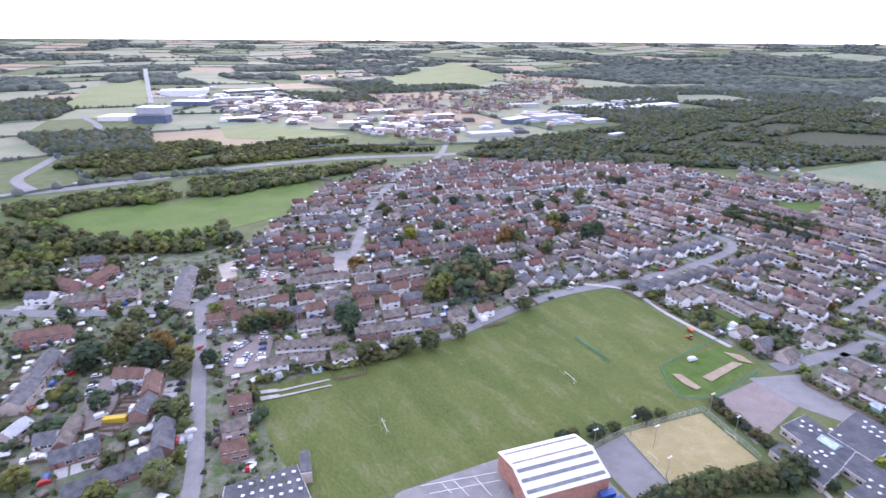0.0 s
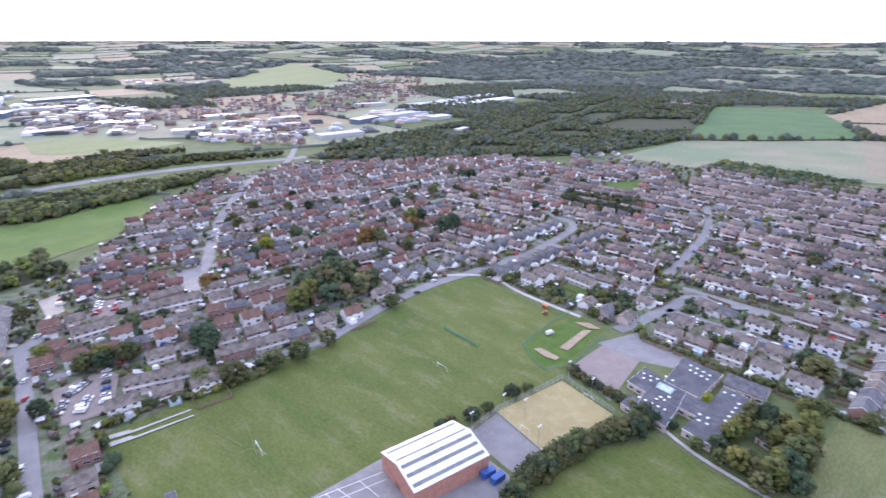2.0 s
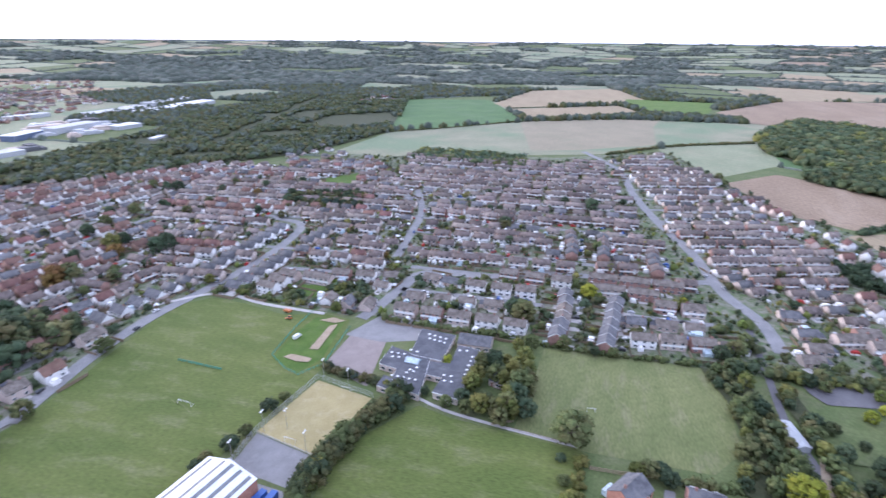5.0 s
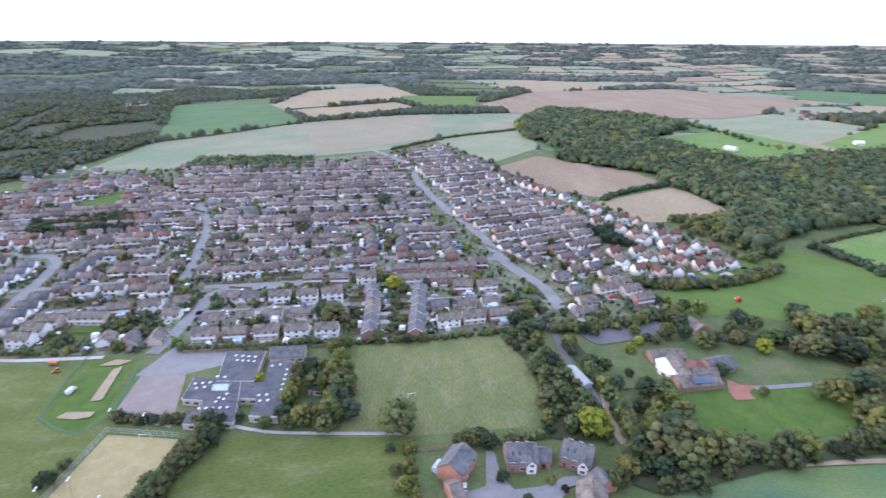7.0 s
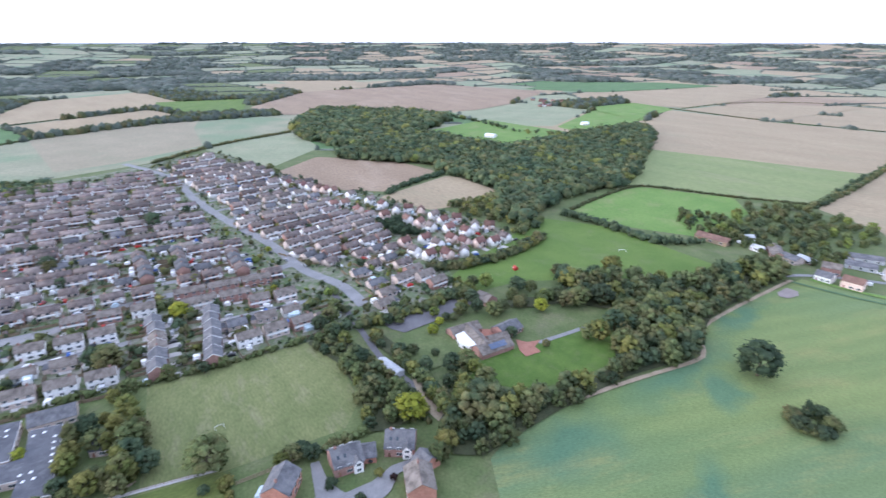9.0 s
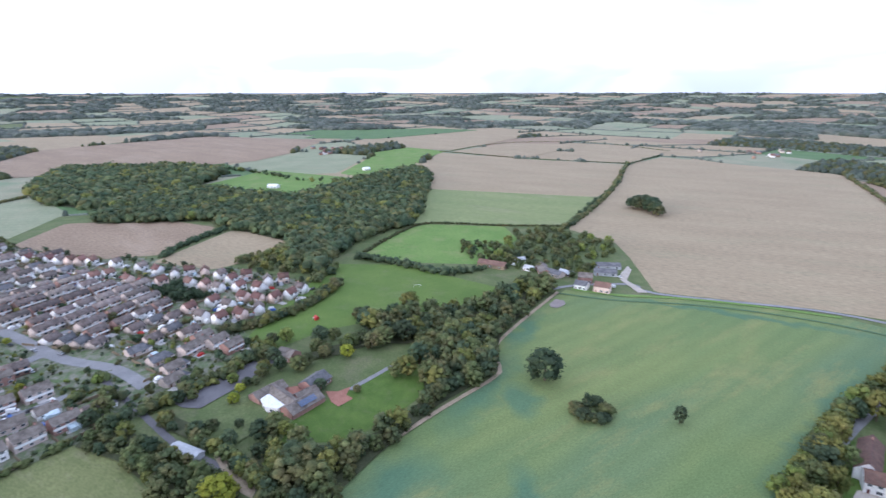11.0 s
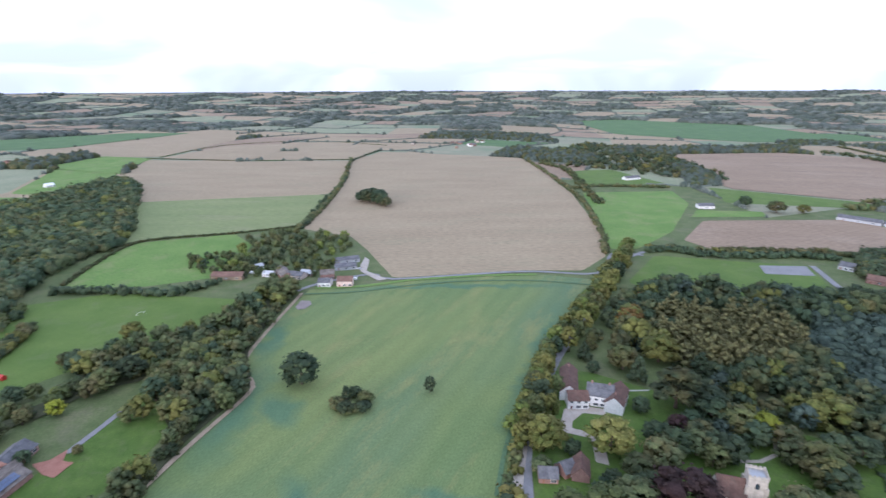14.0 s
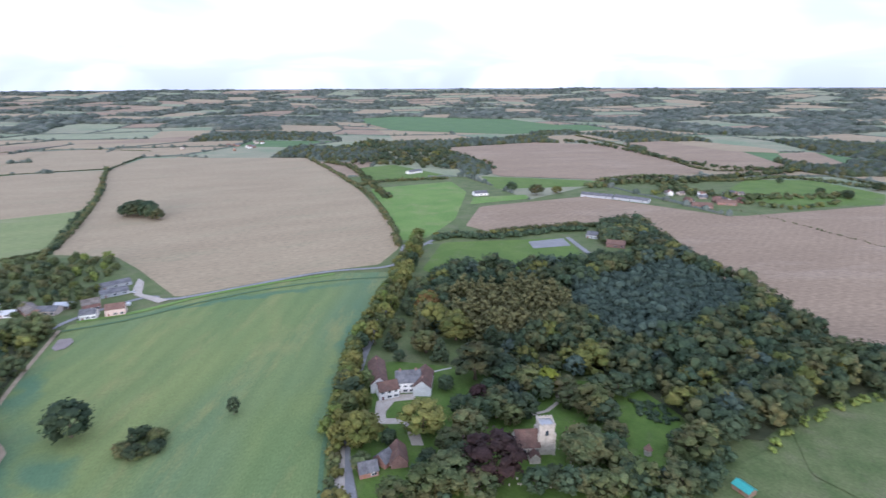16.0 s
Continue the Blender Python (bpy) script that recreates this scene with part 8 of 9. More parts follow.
belt("hedge_club", [(121, -401), (87, -414), (52, -428), (18, -457), (-10, -473)], 5, 6, "hedge beside the club field", "leaf_dark", gap=4, seed=55, crowns=HEDGE)
wood("trees_club", [(15, -610), (-33, -635), (-52, -570), (-74, -484), (-54, -456), (-34, -515), (-20, -561), (7, -568)], 10, "trees round the club house", MIX_DEEP, gap=6.5, seed=56, crowns=HEDGE, floor=False)
belt("hedge_club_north", [(116, -551), (73, -581), (15, -610)], 6, 5, "hedge with trees along the club field", "leaf_mixed", gap=4, seed=64, crowns=HEDGE)
belt("trees_east_farm", [(25, -863), (-50, -927), (-121, -834), (-228, -843), (-308, -886)], 40, 8, "trees round farm buildings", "leaf_mixed", gap=12, seed=57, crowns=FAR)
belt("trees_lane_east", [(563, -993), (489, -948), (384, -806), (302, -689)], 10, 6, "trees beside the lane", "leaf_mixed", gap=6, seed=58, crowns=FAR)

belt("tree_line", [(146, -1571), (51, -1474), (-5, -1396), (-96, -1227), (-152, -1156), (-204, -1117), (-318, -1135)], 10, 9, "dark tree line between ploughed fields", "leaf_deep", gap=9, seed=70, crowns=FAR)
belt("tree_line", [(1, -901), (-60, -935), (-120, -952), (-218, -1040), (-293, -1107)], 30, 9, "trees behind farm buildings", MIX_DEEP, gap=9, seed=71, crowns=FAR)
belt("tree_line", [(-54, -820), (-86, -852), (-115, -838), (-170, -786), (-211, -770), (-274, -817)], 10, 7, "garden trees in front of a farm", MIX_GREEN, gap=8, seed=72, crowns=FAR)
wood("trees_lane_corner", [(667, -1250), (680, -1427), (529, -1388), (371, -1232), (238, -1070), (218, -974), (314, -969), (418, -1002), (505, -977)], 10, "dense trees round houses at a lane corner", MIX_DEEP, gap=15, seed=73, crowns=FAR, floor=False)
belt("tree_line", [(170.7, -516.2), (132.2, -541.8), (70.3, -565.3), (50, -602), (32, -602)], 6, 6, "autumn trees along the club field", MIX_GREEN, gap=5, seed=74, crowns=HEDGE)
belt("tree_line", [(1293, 119), (1218, 23), (1115, -39), (1052, -82), (967, -124), (918, -197), (885, -217)], 8, 8, "line of trees across the paddocks", MIX_WOOD, gap=11, seed=75, crowns=FAR)
belt("field_hedge", [(-143, -743), (-191, -687), (-249, -601)], 3, 2.2, "low green hedge across a ploughed field", "leaf_green", gap=4, seed=76, crowns=FARTHEST)
belt("avenue_trees", [(113.0, -187.3), (124.3, -218.8), (135.2, -252.5), (144.6, -287.9), (153.7, -333.5), (161.0, -377.7), (175.2, -439.6), (190.8, -513.7)], 3, 8.5, "avenue of golden-green trees beside the lane", ["leaf_gold", "leaf_gold", "leaf_lime_scrub", "leaf_green"], gap=4.2, seed=84, crowns=LIGHT, category="trees")
wood("park_wood", [(139.0, -339.6), (141.5, -396.0), (126.5, -429.9), (99.6, -407.3), (97.1, -347.0), (98.4, -293.2), (107.9, -280.3), (126.0, -296.2)], 10, "park trees between lane and manor in autumn colours", MIX_DEEP + ["leaf_rust", "leaf_gold", "leaf_gold"], gap=12, seed=85, floor=False)
wood("farm_garden", [(494.1, -218.3), (471.0, -249.2), (434.5, -253.8), (413.7, -256.5), (395.6, -283.3), (366.4, -302.6), (354.8, -274.5), (361.3, -257.1), (375.8, -241.2), (402.4, -218.8), (447.7, -199.9)], 5, "garden trees and bushes between farm buildings", MIX_GREEN, gap=7.5, seed=79, crowns=MID, floor=False)
wood("trees_club_house", [(11, -608), (-9, -639), (-36, -633), (-42.2, -569.2), (-20.7, -578.5), (-15.1, -546.1), (5.0, -540.0), (12.9, -575.4)], 11, "tall trees round the club house", MIX_DEEP, gap=7, seed=78, crowns=HEDGE, floor=False)
belt("hedge_school", [(120.6, 199.8), (125.0, 187.0), (129.3, 174.2)], 4, 3.6, "dark hedge between court and school yard", MIX_DEEP, gap=2.4, seed=77, crowns=HEDGE)
trees("pasture trees", [(-274, -884), (-301, -863), (-363, -942), (-244, -972)], (9, 10, 11, 8), ["leaf_deep", "leaf_dark"], "round", 1.4)
trees("trees by the white house", [(147, -792), (107, -772), (81, -793)], (12, 13, 9), ["leaf_dark", "leaf_mixed", "leaf_gold"], "round", 1.5)

# ---- gardens: shrubs, small trees, sheds, fences and drives, too many to count ----
g = np.random.default_rng(77)
homes = np.array(TAKEN)
spots = []
for poly in ESTATE_ALL:
    q = np.array(poly)
    n = 11000
    p = np.stack([g.uniform(q[:, k].min(), q[:, k].max(), n * 2) for k in (0, 1)], 1)
    spots.append(p[inside(p, poly)][:n])
spots = np.concatenate(spots)
gap = np.concatenate([np.hypot(spots[k:k + 500, :1] - homes[:, 0], spots[k:k + 500, 1:] - homes[:, 1]).min(1) for k in range(0, len(spots), 500)])
open_ground = off_roads(spots, 1.5)
for poly in COVERED[2:]:
    open_ground &= ~inside(spots, poly)
ok = open_ground & (gap > 6.8) & (gap < 34)
spots = spots[ok]
bushes = spots[: int(len(spots) * 0.91)]
small = g.random(len(bushes)) < 0.82
turns_ = np.arange(len(bushes)) % 16
for k, (leaf, slots_) in enumerate((("leaf_green", (0, 2, 4, 6)), ("leaf_deep", (8, 10, 12, 14)), ("leaf_dark", (1, 3, 5, 9, 13)), ("leaf_gold", (7, 15)), ("leaf_lime_scrub", (11,)))):
    pick = np.isin(turns_, slots_)
    b = bushes[pick]
    close = np.hypot(b[:, 0], b[:, 1]) < 340
    tall = np.where(small[pick], g.uniform(1.4, 3.4, len(b)), g.uniform(4, 8, len(b)))
    for near_by, shapes in ((close, SHRUB), (~close, FARTHEST)):
        scatter("garden_shrubs", b[near_by], tall[near_by], shapes, leaf, "garden shrubs and small trees between houses", "shrubs", 80 + k, (0.6, 1.15))
sheds = spots[int(len(spots) * 0.91):]
joined_houses("garden_sheds", [("shed", int(i) % 3, float(x), float(y), float(g.uniform(0, 180))) for i, (x, y) in enumerate(sheds)], "small garden sheds and outhouses", "sheds")

fences, drives = bmesh.new(), bmesh.new()
fence_rng = random.Random(3)
for (x, y), turn in zip(TAKEN, TURNS):
    m = pose(x, y, 0, 0, 0, turn)
    side = 7.4
    for ax, ay, bx, by in ((-side, 4.2, -side, 13.5), (side, 4.2, side, 13.5), (-side, 13.5, side, 13.5)):
        if fence_rng.random() < 0.7:
            box(fences, min(ax, bx) - 0.05, min(ay, by) - 0.05, 0.05, max(ax, bx) + 0.05, max(ay, by) + 0.05, 1.7, turn=m)
    s = fence_rng.choice((-4.5, 0.0, 4.5))
    box(drives, s - 2.2, -10.2, 0.18, s + 2.2, -4.1, 0.24 + fence_rng.random() * 0.02, turn=m)
    if fence_rng.random() < 0.5:
        box(drives, -3, 4.1, 0.16, 3, 7.0, 0.21, turn=m)
tagged(new("garden_fences", mesh_of("garden_fences", fences, "timber")), "weathered timber garden fences between houses", "fences", kind="stuff")
tagged(new("drives", mesh_of("drives", drives, "paving")), "pale concrete drives and patios of the houses", "drives", kind="stuff")


# ---- pitch furniture ----
def goal(line, high=2.2):
    x, y, w, turn = between(line)
    ob = new("goal")
    for s in (-1, 1):
        bm = bmesh.new()
        tube(bm, (s * w / 2, 0, 0), (s * w / 2, 0, high), 0.09, 0.09, 8)
        part("post", bm, "trim_white", ob)
        bm = bmesh.new()
        tube(bm, (s * w / 2, 0, high), (s * w / 2, 1.6, 0), 0.05, 0.05, 6)
        part("stay", bm, "trim_white", ob)
    bm = bmesh.new()
    tube(bm, (-w / 2, 0, high), (w / 2, 0, high), 0.09, 0.09, 8)
    part("crossbar", bm, "trim_white", ob)
    ob.matrix_world = pose(x, y, 0, 0, 0, turn)
    return tagged(ob, "white football goal frame standing on the grass", "goal", "football goals")


for line in ([(59, 221.6), (62.2, 215.2)], [(-24.5, 186.9), (-21.7, 179.5)], [(182.3, 93.5), (184.4, 90.9)], [(385, -132), (384, -137)], [(453, -73), (454, -79)], [(80, 168), (82, 163.5)], [(115.8, 180.2), (117.6, 175.9)]):
    goal(line)


def fence(line, high, material, gap, label, rails=(0.5, 1.0), name="fence"):
    """Posts and rails along a line."""
    ob = new(name)
    pts = []
    for (ax, ay), (bx, by) in zip(line, line[1:]):
        n = max(1, round(math.hypot(bx - ax, by - ay) / gap))
        pts += [(ax + (bx - ax) * k / n, ay + (by - ay) * k / n) for k in range(n)]
    pts.append(line[-1])
    for x, y in pts:
        part("post", FENCE_POST[material], material, ob).matrix_local = pose(x, y, 0) @ Matrix.Diagonal((1, 1, high, 1))
    for r in rails:
        bm, last = bmesh.new(), None
        for i, (x, y) in enumerate(pts):
            (ax, ay), (bx, by) = pts[max(0, i - 1)], pts[min(len(pts) - 1, i + 1)]
            d = math.hypot(bx - ax, by - ay) or 1.0
            nx, ny = -(by - ay) / d * 0.05, (bx - ax) / d * 0.05
            ring = [bm.verts.new(v) for v in ((x + nx, y + ny, r * high - 0.05), (x - nx, y - ny, r * high - 0.05), (x - nx, y - ny, r * high + 0.05), (x + nx, y + ny, r * high + 0.05))]
            if last:
                for k in range(4):
                    bm.faces.new((last[k], last[(k + 1) % 4], ring[(k + 1) % 4], ring[k]))
            else:
                bm.faces.new(ring)
            last = ring
        bm.faces.new(last[::-1])
        bmesh.ops.recalc_face_normals(bm, faces=bm.faces[:])
        part("rail", bm, material, ob)
    return tagged(ob, label, "fence")


FENCE_POST = {m: mesh_of("post", box_bm(-0.06, -0.06, 0, 0.06, 0.06, 1), m) for m in ("metal", "green_net", "timber")}
fence([(57.8, 169.8), (74.4, 180.4), (112.9, 194.8), (122.2, 165.5)], 3.0, "metal", 3.2, "grey steel fence round the sports courts", (0.33, 0.66, 1.0))
fence([(74.3, 180), (83.4, 152)], 1.2, "metal", 3.0, "low grey fence between the courts", (0.5, 1.0))
fence([(107.5, 228.6), (105.9, 213.4), (107.6, 204.1), (121.2, 203.2), (140.1, 216.2), (152.2, 224.4)], 1.4, "green_net", 3.0, "green mesh fence round the cricket square", (0.35, 0.7, 1.0))
fence([(107.5, 228.6), (132, 245.9), (147.8, 254.9)], 1.4, "green_net", 3.0, "green mesh fence round the cricket square", (0.35, 0.7, 1.0))
fence([(72.2, 256.3), (83.8, 233.4)], 1.3, "green_net", 2.5, "green safety netting across the field", (0.2, 0.4, 0.6, 0.8, 1.0))
fence([(153.3, 74.7), (159.2, 65.2), (167, 55.1)], 1.8, "timber", 2.4, "timber garden fence panels on posts", (0.15, 0.35, 0.55, 0.75, 0.95))
fence([(149.1, 110.8), (160.9, 83.4)], 1.1, "timber", 2.6, "timber post and rail fence by the pitch", (0.5, 1.0))
fence([(-102.5, 218.4), (-84.3, 224.2), (-60.7, 228.3)], 1.5, "timber", 3.0, "timber fence by the car park", (0.2, 0.5, 0.8))


def floodlight(p, high):
    ob = new("floodlight")
    bm = bmesh.new()
    tube(bm, (0, 0, 0), (0, 0, high), 0.12, 0.07, 8)
    part("pole", bm, "metal", ob)
    part("crossarm", box_bm(-0.9, -0.06, high - 0.1, 0.9, 0.06, high + 0.05), "metal", ob)
    for x in (-0.65, 0.65):
        part("lamp_head", box_bm(x - 0.35, -0.3, high - 0.05, x + 0.35, 0.3, high + 0.25), "trim_white", ob)
    ob.matrix_world = pose(*p, 0, 0, 0, 30)
    return tagged(ob, "steel floodlight mast beside the sports court", "floodlight", "court floodlights")


for p in [(76.8, 178.6), (59.8, 170.8), (115.4, 193.9), (118.9, 179), (84.1, 173), (82.5, 156.1)]:
    floodlight(p, 10.0)

# ---- vehicles ----
def car(paint, van=False):
    ob = new("van" if van else "car")
    bm = bmesh.new()
    if van:
        prism(bm, [(-2.5, 0.35), (2.5, 0.35), (2.5, 1.05), (1.9, 1.25), (1.35, 2.1), (-2.45, 2.15), (-2.5, 1.9)], -0.95, 0.95, "y")
    else:
        prism(bm, [(-2.1, 0.3), (2.1, 0.3), (2.15, 0.75), (1.1, 0.92), (-2.05, 0.98), (-2.15, 0.7)], -0.87, 0.87, "y")
    bmesh.ops.bevel(bm, geom=bm.edges[:], offset=0.06, segments=1, affect="EDGES")
    part("body", bm, paint, ob)
    bm = bmesh.new()
    if van:
        prism(bm, [(1.45, 1.35), (1.9, 1.3), (1.42, 2.02)], -0.88, 0.88, "y")
        part("windscreen", bm, "pane", ob)
    else:
        lo = [bm.verts.new(v) for v in ((-1.85, -0.8, 0.94), (1.05, -0.8, 0.92), (1.05, 0.8, 0.92), (-1.85, 0.8, 0.94))]
        hi = [bm.verts.new(v) for v in ((-1.4, -0.62, 1.42), (0.35, -0.62, 1.42), (0.35, 0.62, 1.42), (-1.4, 0.62, 1.42))]
        for i in range(4):
            bm.faces.new((lo[i], lo[(i + 1) % 4], hi[(i + 1) % 4], hi[i]))
        bm.faces.new(hi)
        part("glasshouse", bm, "pane", ob)
        part("car_roof", box_bm(-1.38, -0.64, 1.41, 0.33, 0.64, 1.46), paint, ob)
    for x in (-1.3, 1.3):
        for y in (-0.82, 0.82):
            part("wheel", WHEEL, "rubber", ob).location = (x, y, 0.32)
    return ob


bm = bmesh.new()
tube(bm, (0, -0.1, 0), (0, 0.1, 0), 0.32, 0.32, 10)
WHEEL = mesh_of("wheel", bm, "rubber")
CAR_WORDS = {"paint_white": "white hatchback car parked on tarmac", "paint_silver": "silver hatchback car parked on tarmac", "paint_black": "dark hatchback car parked on tarmac", "paint_red": "red hatchback car parked on tarmac", "paint_blue": "blue hatchback car parked on tarmac"}
CARS = {p: tagged(car(p), w, "car", "parked cars") for p, w in CAR_WORDS.items()}
VAN = tagged(car("paint_white", True), "white panel van parked on tarmac", "van", "parked vans")
parked, car_rng = set(), random.Random(4)


def park(x, y, turn, kind=None):
    kind = kind or car_rng.choice(("paint_white", "paint_silver", "paint_black", "paint_white", "paint_silver", "paint_black", "paint_red", "paint_blue", "van"))
    base = VAN if kind == "van" else CARS[kind]
    m = pose(x, y, rise(x, y) + 0.42, 0, 0, turn)
    if kind not in parked:
        parked.add(kind)
        base.matrix_world = m
        return base
    return copy_thing(base, m)


def bay(line, n, across=True, full=0.85):
    """Cars side by side along a line."""
    a, b = (Vector(p) for p in line)
    turn = math.degrees(math.atan2((b - a).y, (b - a).x)) + (90 if across else 0)
    for i in range(n):
        if car_rng.random() < full:
            p = a.lerp(b, i / max(1, n - 1))
            park(p.x, p.y, turn + car_rng.uniform(-4, 4) + (180 if car_rng.random() < 0.5 else 0))


for line, n in (([(-106.7, 241.2), (-101.2, 250.7)], 6), ([(-97.5, 227), (-96.7, 237.1)], 5), ([(-88.9, 232), (-95.2, 258.4)], 6), ([(-106, 227.8), (-106.2, 235.9)], 3), ([(-156.2, 203.9), (-161.4, 217.8)], 6), ([(-118.1, 207.6), (-120.2, 216.4)], 3), ([(-118.1, 324.3), (-119.9, 344.3)], 6), ([(-108.3, 327.2), (-108.8, 341.5)], 4), ([(-128.7, 345.5), (-119.5, 353.6)], 5), ([(-119.1, 327), (-109.5, 332.5)], 5), ([(348, -260), (346, -267)], 3), ([(-157.3, 341.1), (-158.8, 353)], 3), ([(-141.6, 343.3), (-145.7, 358.4)], 3)):
    bay(line, n)
for p, kind in zip([(-129.4, 259.2), (-123.6, 243.2), (-409, 564), (-391, 570), (-275, 634), (-214, 672), (-345, 586)], ("paint_white", "paint_red", "van", "van", "paint_white", "paint_white", "paint_silver")):
    park(*p, 85 if p[1] < 400 else 5, kind)
park(*(125.5, 234.6), 20, "van")
park(*(142.8, 51.4), 20, "paint_white")
park(*(164.9, 28.9), 80, "paint_black")
park(*(126, -298.5), 75, "van")
# cars beside the estate roads and on drives
for line, wide in ROADS:
    for k in range(3, len(line) - 3, 3):
        x, y = line[k]
        if 190 < math.hypot(x, y) < 520 and car_rng.random() < 0.5:
            dx, dy = line[k + 1] - line[k - 1]
            d = math.hypot(dx, dy) or 1
            s = car_rng.choice((-1, 1)) * (wide / 2 - 0.9 + car_rng.choice((0, 0, 4.5)))
            if inside([(x, y)], ESTATE_ALL[0])[0] or inside([(x, y)], ESTATE_ALL[1])[0]:
                park(x - dy / d * s, y + dx / d * s, math.degrees(math.atan2(dy, dx)))
near_homes = [p for p in TAKEN if math.hypot(*p) < 450]
for x, y in near_homes:
    if car_rng.random() < 0.28 and len(parked) and math.hypot(x, y) < 400:
        a = car_rng.uniform(0, 6.28)
        qx, qy = x + 7.5 * math.cos(a), y + 7.5 * math.sin(a)
        if all((qx - c) ** 2 + (qy - d) ** 2 > 49 for c, d in near_homes):
            park(qx, qy, car_rng.uniform(0, 360))

# orange mower, skips and containers
mower = new("tractor_mower")
part("body", box_bm(-1.2, -0.6, 0.6, 1.2, 0.6, 1.3), "paint_orange", mower)
part("cab", box_bm(-0.9, -0.55, 1.3, 0.2, 0.55, 2.3), "pane", mower)
part("cab_roof", box_bm(-1.0, -0.65, 2.3, 0.3, 0.65, 2.42), "paint_orange", mower)
part("deck", box_bm(1.2, -1.3, 0.15, 2.4, 1.3, 0.5), "paint_orange", mower)
for x in (-0.8, 0.8):
    for y in (-0.7, 0.7):
        w = part("wheel", WHEEL, "rubber", mower)
        w.matrix_local = pose(x, y, 0.45) @ Matrix.Diagonal((1.4, 1.4, 1.4, 1))
mower.matrix_world = pose(*(133.6, 256.4), 0.1, 0, 0, 100)
tagged(mower, "orange tractor mower on the grass", "tractor")
trailer = new("trailer")
part("bed", box_bm(-2.2, -1.0, 0.6, 2.2, 1.0, 1.7), "paint_orange", trailer)
for x in (-0.5, 0.5):
    for y in (-1.05, 1.05):
        part("wheel", WHEEL, "rubber", trailer).location = (x, y, 0.33)
trailer.matrix_world = pose(*(137.2, 264.5), 0.2, 0, 0, 110)
tagged(trailer, "orange trailer standing on the grass", "trailer")


def container(p, turn, paint, size, words):
    ob = new("container")
    w, d, h = size
    part("body", box_bm(-w / 2, -d / 2, 0.1, w / 2, d / 2, h), paint, ob)
    for k in range(9):
        x = -w / 2 + w * (k + 0.5) / 9
        part("rib", box_bm(x - 0.07, -d / 2 - 0.05, 0.15, x + 0.07, d / 2 + 0.05, h - 0.05), paint, ob)
    ob.matrix_world = pose(*p, 0.05, 0, 0, turn)
    return tagged(ob, words, "container")


container((58.4, 147.1), 18, "paint_blue", (5.5, 2.5, 2.6), "blue steel storage container on tarmac")
container((60.9, 143.8), 25, "paint_blue", (5.5, 2.5, 2.6), "blue steel storage container on tarmac")
container((52, 149), 20, "sheet_white", (2.6, 1.6, 0.9), "low white box on tarmac")
container((48.6, 147.4), 20, "sheet_white", (2.6, 1.6, 0.9), "low white box on tarmac")
container((-134.7, 185.7), 10, "paint_yellow", (9, 2.6, 2.8), "long yellow container in a works yard")
park(*(-142.2, 188.5), 40, "van")
play = new("play_tower")
part("tower", box_bm(-1.2, -1.2, 0.05, 1.2, 1.2, 1.8), "paint_red", play)
bm = bmesh.new()
prism(bm, [(-1.5, 1.8), (1.5, 1.8), (0, 3.2)], -1.5, 1.5, "x")
part("roof", bm, "paint_red", play)
part("slide", box_bm(1.2, -0.4, 0.05, 4.2, 0.4, 0.5), "trim_white", play)
play.matrix_world = pose(*(350.3, -49.7), 0.1, 0, 0, 20)
tagged(play, "red and white wooden play tower on the meadow", "play tower")
# gravestones
stone_rng = random.Random(8)
grave = mesh_of("gravestone", prism(bmesh.new(), [(-0.35, 0), (0.35, 0), (0.35, 0.8), (0.2, 1.0), (-0.2, 1.0), (-0.35, 0.8)], -0.06, 0.06, "y"), "stone")
for poly, n in (([(46.3, -175.6), (12.4, -189.5), (0, -204.2), (1.4, -189.5), (17.5, -177.3), (42.4, -169.6)], 40), ([(15.6, -207.3), (2.5, -207.3), (4, -195.6), (13, -194.6)], 12)):
    made = 0
    q = np.array(poly)
    for _ in range(400):
        p = [stone_rng.uniform(q[:, k].min(), q[:, k].max()) for k in (0, 1)]
        if made < n and inside([p], poly)[0]:
            g = new("gravestone", grave)
            g.matrix_world = pose(*p, 0.2, stone_rng.uniform(-6, 6), 0, 60 + stone_rng.uniform(-8, 8))
            tagged(g, "weathered pale gravestone in the churchyard grass", "gravestone", "gravestones")
            made += 1

# cars and white outbuildings of the farther streets, joined
def joined_boxes(name, places, mats, label, category):
    bm, slots = bmesh.new(), []
    for x, y, turn, w, d, h, slot in places:
        m = pose(x, y, rise(x, y) + 0.15, 0, 0, turn)
        box(bm, -w / 2, -d / 2, 0, w / 2, d / 2, h * 0.62, turn=m)
        box(bm, -w * 0.36, -d * 0.45, h * 0.62, w * 0.28, d * 0.45, h, turn=m)
        slots += [slot] * 12
    me = mesh_of(name, bm, *mats)
    me.polygons.foreach_set("material_index", slots)
    return tagged(new(name, me), label, category, kind="stuff")


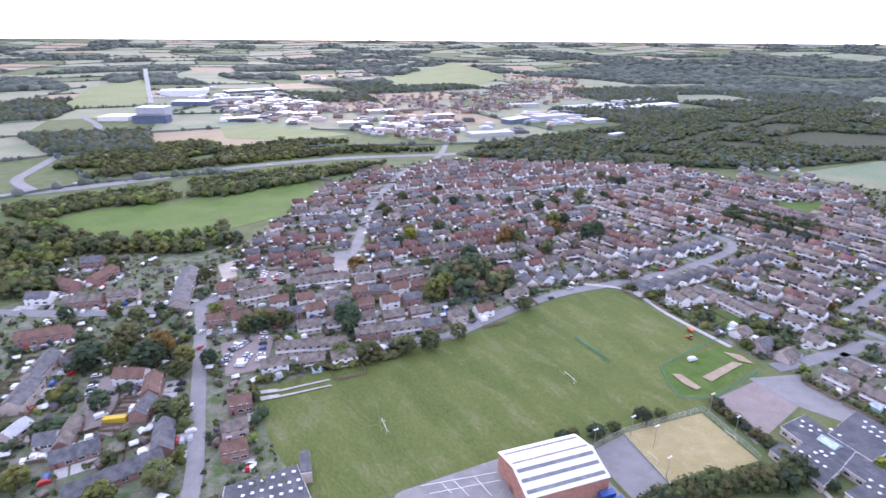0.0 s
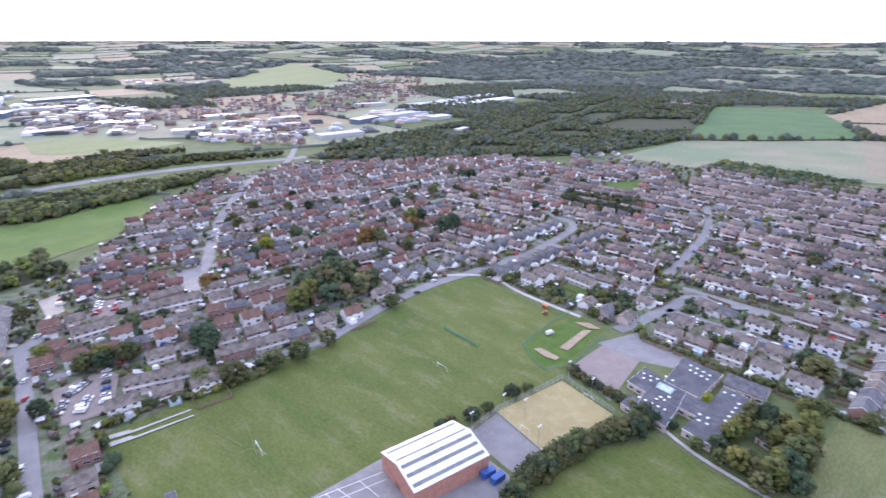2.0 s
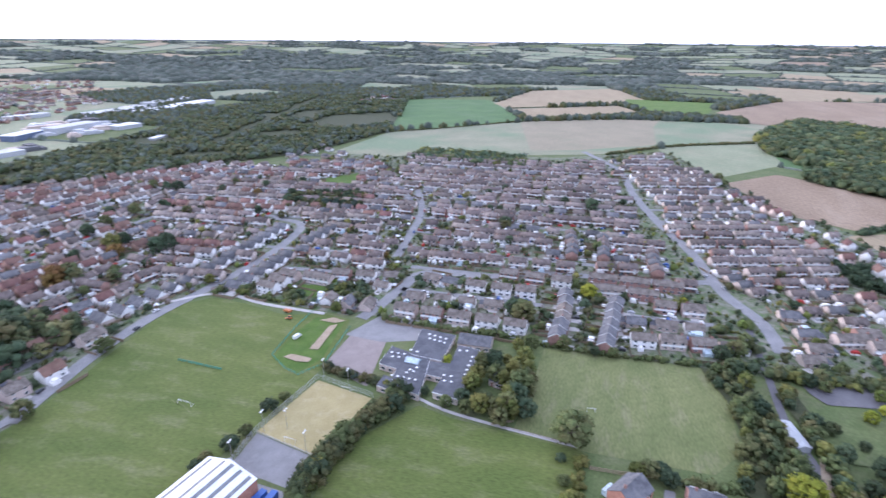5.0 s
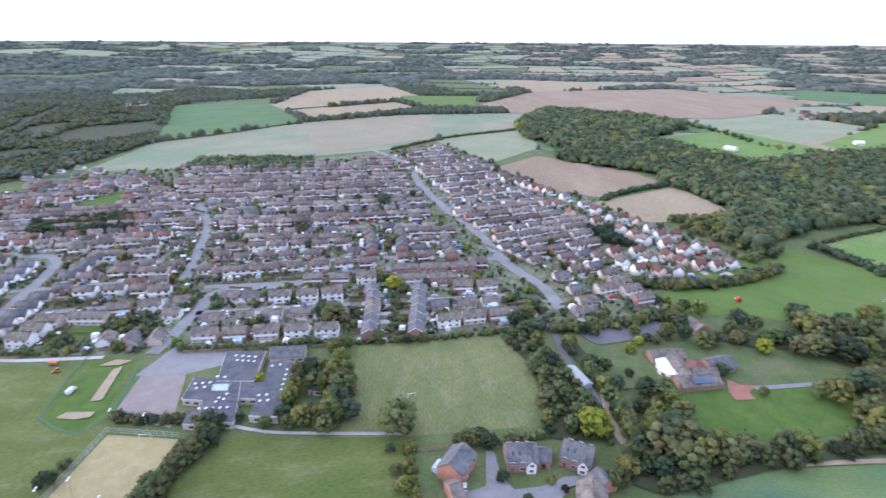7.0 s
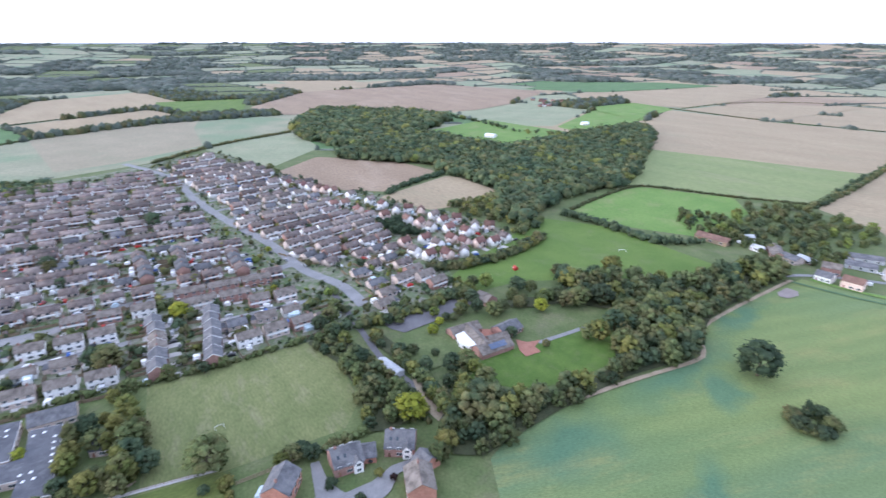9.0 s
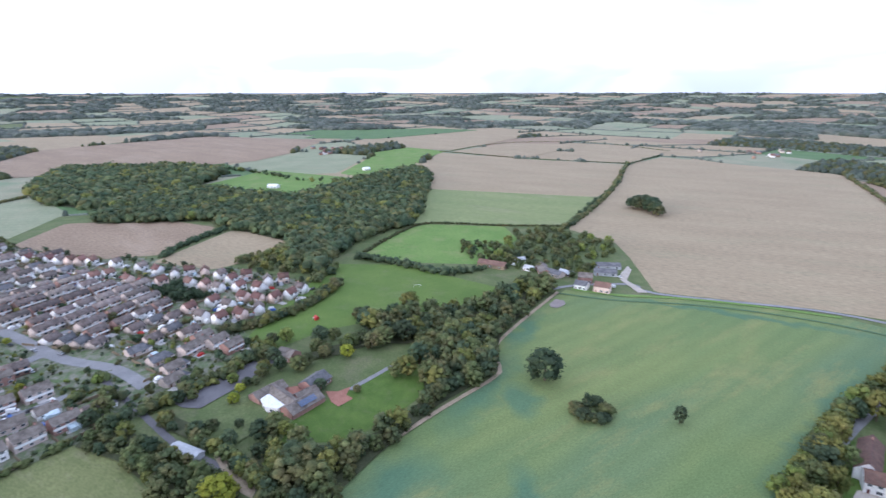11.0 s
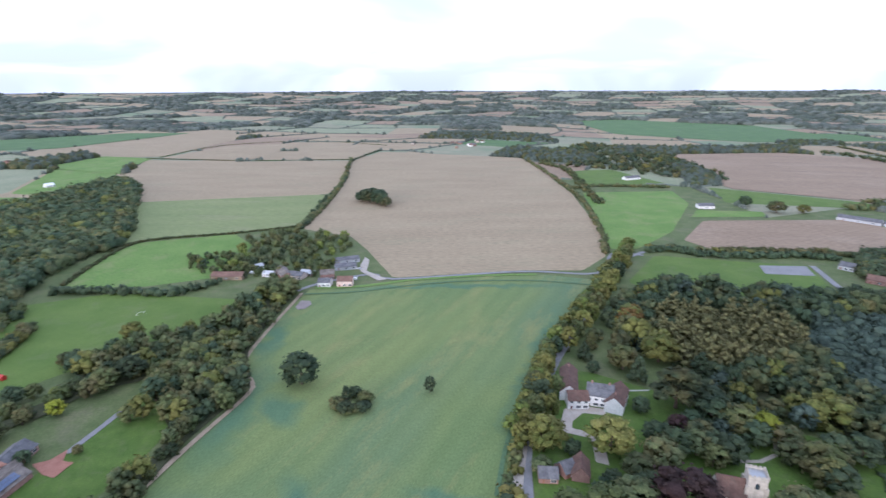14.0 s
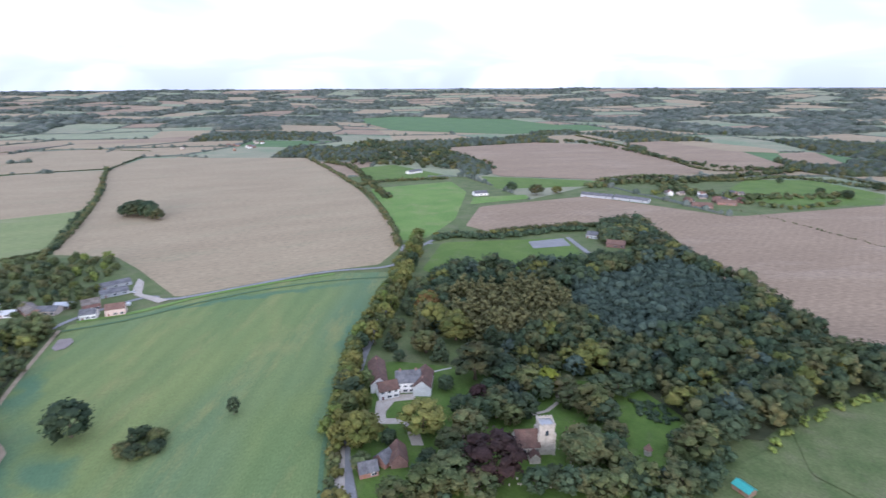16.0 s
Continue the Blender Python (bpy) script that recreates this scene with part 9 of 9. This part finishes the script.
far_rng = random.Random(12)
PAINTS = ["paint_white", "paint_silver", "paint_black", "paint_red", "paint_blue"]
SHEDS_FAR = []
for poly, count in (([(-609, 1511), (-422, 1606), (-219, 1181), (-249, 1004), (-399, 1025)], 90), ([(46, 953), (137, 1155), (286, 1312), (593, 1453), (509, 1272), (305, 1082), (216, 1026), (129, 921)], 70), ([(-175, 1058), (55, 1151), (46, 965), (-21, 877), (-136, 927)], 35), ([(-807, 1576), (-709, 1767), (-557, 1377), (-662, 1309)], 14), ([(-545, 2266), (-298, 2445), (-249, 2036), (-422, 1901)], 20)):
    q = np.array(poly)
    made = 0
    while made < count:
        p = (far_rng.uniform(q[:, 0].min(), q[:, 0].max()), far_rng.uniform(q[:, 1].min(), q[:, 1].max()))
        if inside([p], poly)[0]:
            SHEDS_FAR.append((*p, far_rng.choice((8, 8, 98)) + far_rng.uniform(-4, 4), far_rng.uniform(14, 45), far_rng.uniform(10, 22), far_rng.uniform(4, 8), far_rng.choice((0, 1, 1, 2, 2, 3, 3))))
            made += 1
joined_boxes("town_sheds", SHEDS_FAR, ["sheet_white", "sheet_grey", "roof_grey", "brick_buff"], "many pale works and shop roofs of the far town", "buildings")
far_cars, huts = [], []
for (x, y), turn in zip(TAKEN, TURNS):
    r = math.hypot(x, y)
    for k in range(3):
        if far_rng.random() < (0.9 if r > 400 else 0.35):
            a = radians(turn)
            u, v = far_rng.uniform(-6, 6), -far_rng.uniform(6.5, 10)
            far_cars.append((x + u * math.cos(a) - v * math.sin(a), y + u * math.sin(a) + v * math.cos(a), turn + far_rng.choice((0, 90)) + far_rng.uniform(-5, 5), 4.3, 1.8, 1.45, far_rng.choice((0, 0, 0, 0, 1, 1, 2, 2, 3, 4))))
    if far_rng.random() < (0.7 if r > 300 else 0.35):
        a = radians(turn)
        u, v = far_rng.uniform(-6, 6), far_rng.uniform(5.6, 8)
        huts.append((x + u * math.cos(a) - v * math.sin(a), y + u * math.sin(a) + v * math.cos(a), turn, far_rng.uniform(2.5, 5), far_rng.uniform(2.2, 3.5), far_rng.uniform(2.2, 3.0), far_rng.choice((0, 0, 1, 2, 3))))
joined_boxes("cars_far", far_cars, PAINTS, "cars parked along farther streets and drives", "cars")
joined_boxes("house_extensions", huts, ["trim_white", "pane_pale", "render_white", "sheet_grey"], "white conservatories and flat-roofed extensions behind houses", "extensions")

# white vans and trailers in the farm yard
for p in [(356, -274), (333, -252), (325, -269), (325, -276), (342, -297), (403, -232), (389, -239)]:
    park(*p, car_rng.uniform(0, 180), car_rng.choice(("van", "paint_white", "paint_silver")))
# kinds that stand nowhere are taken away again
spare = [ob for group_ in KINDS.values() for ob in group_ if ob.name not in USED]
spare += [ob for key, ob in list(CARS.items()) + [("van", VAN)] if key not in parked]
for ob in spare:
    for child in list(ob.children_recursive):
        bpy.data.objects.remove(child)
    bpy.data.objects.remove(ob)
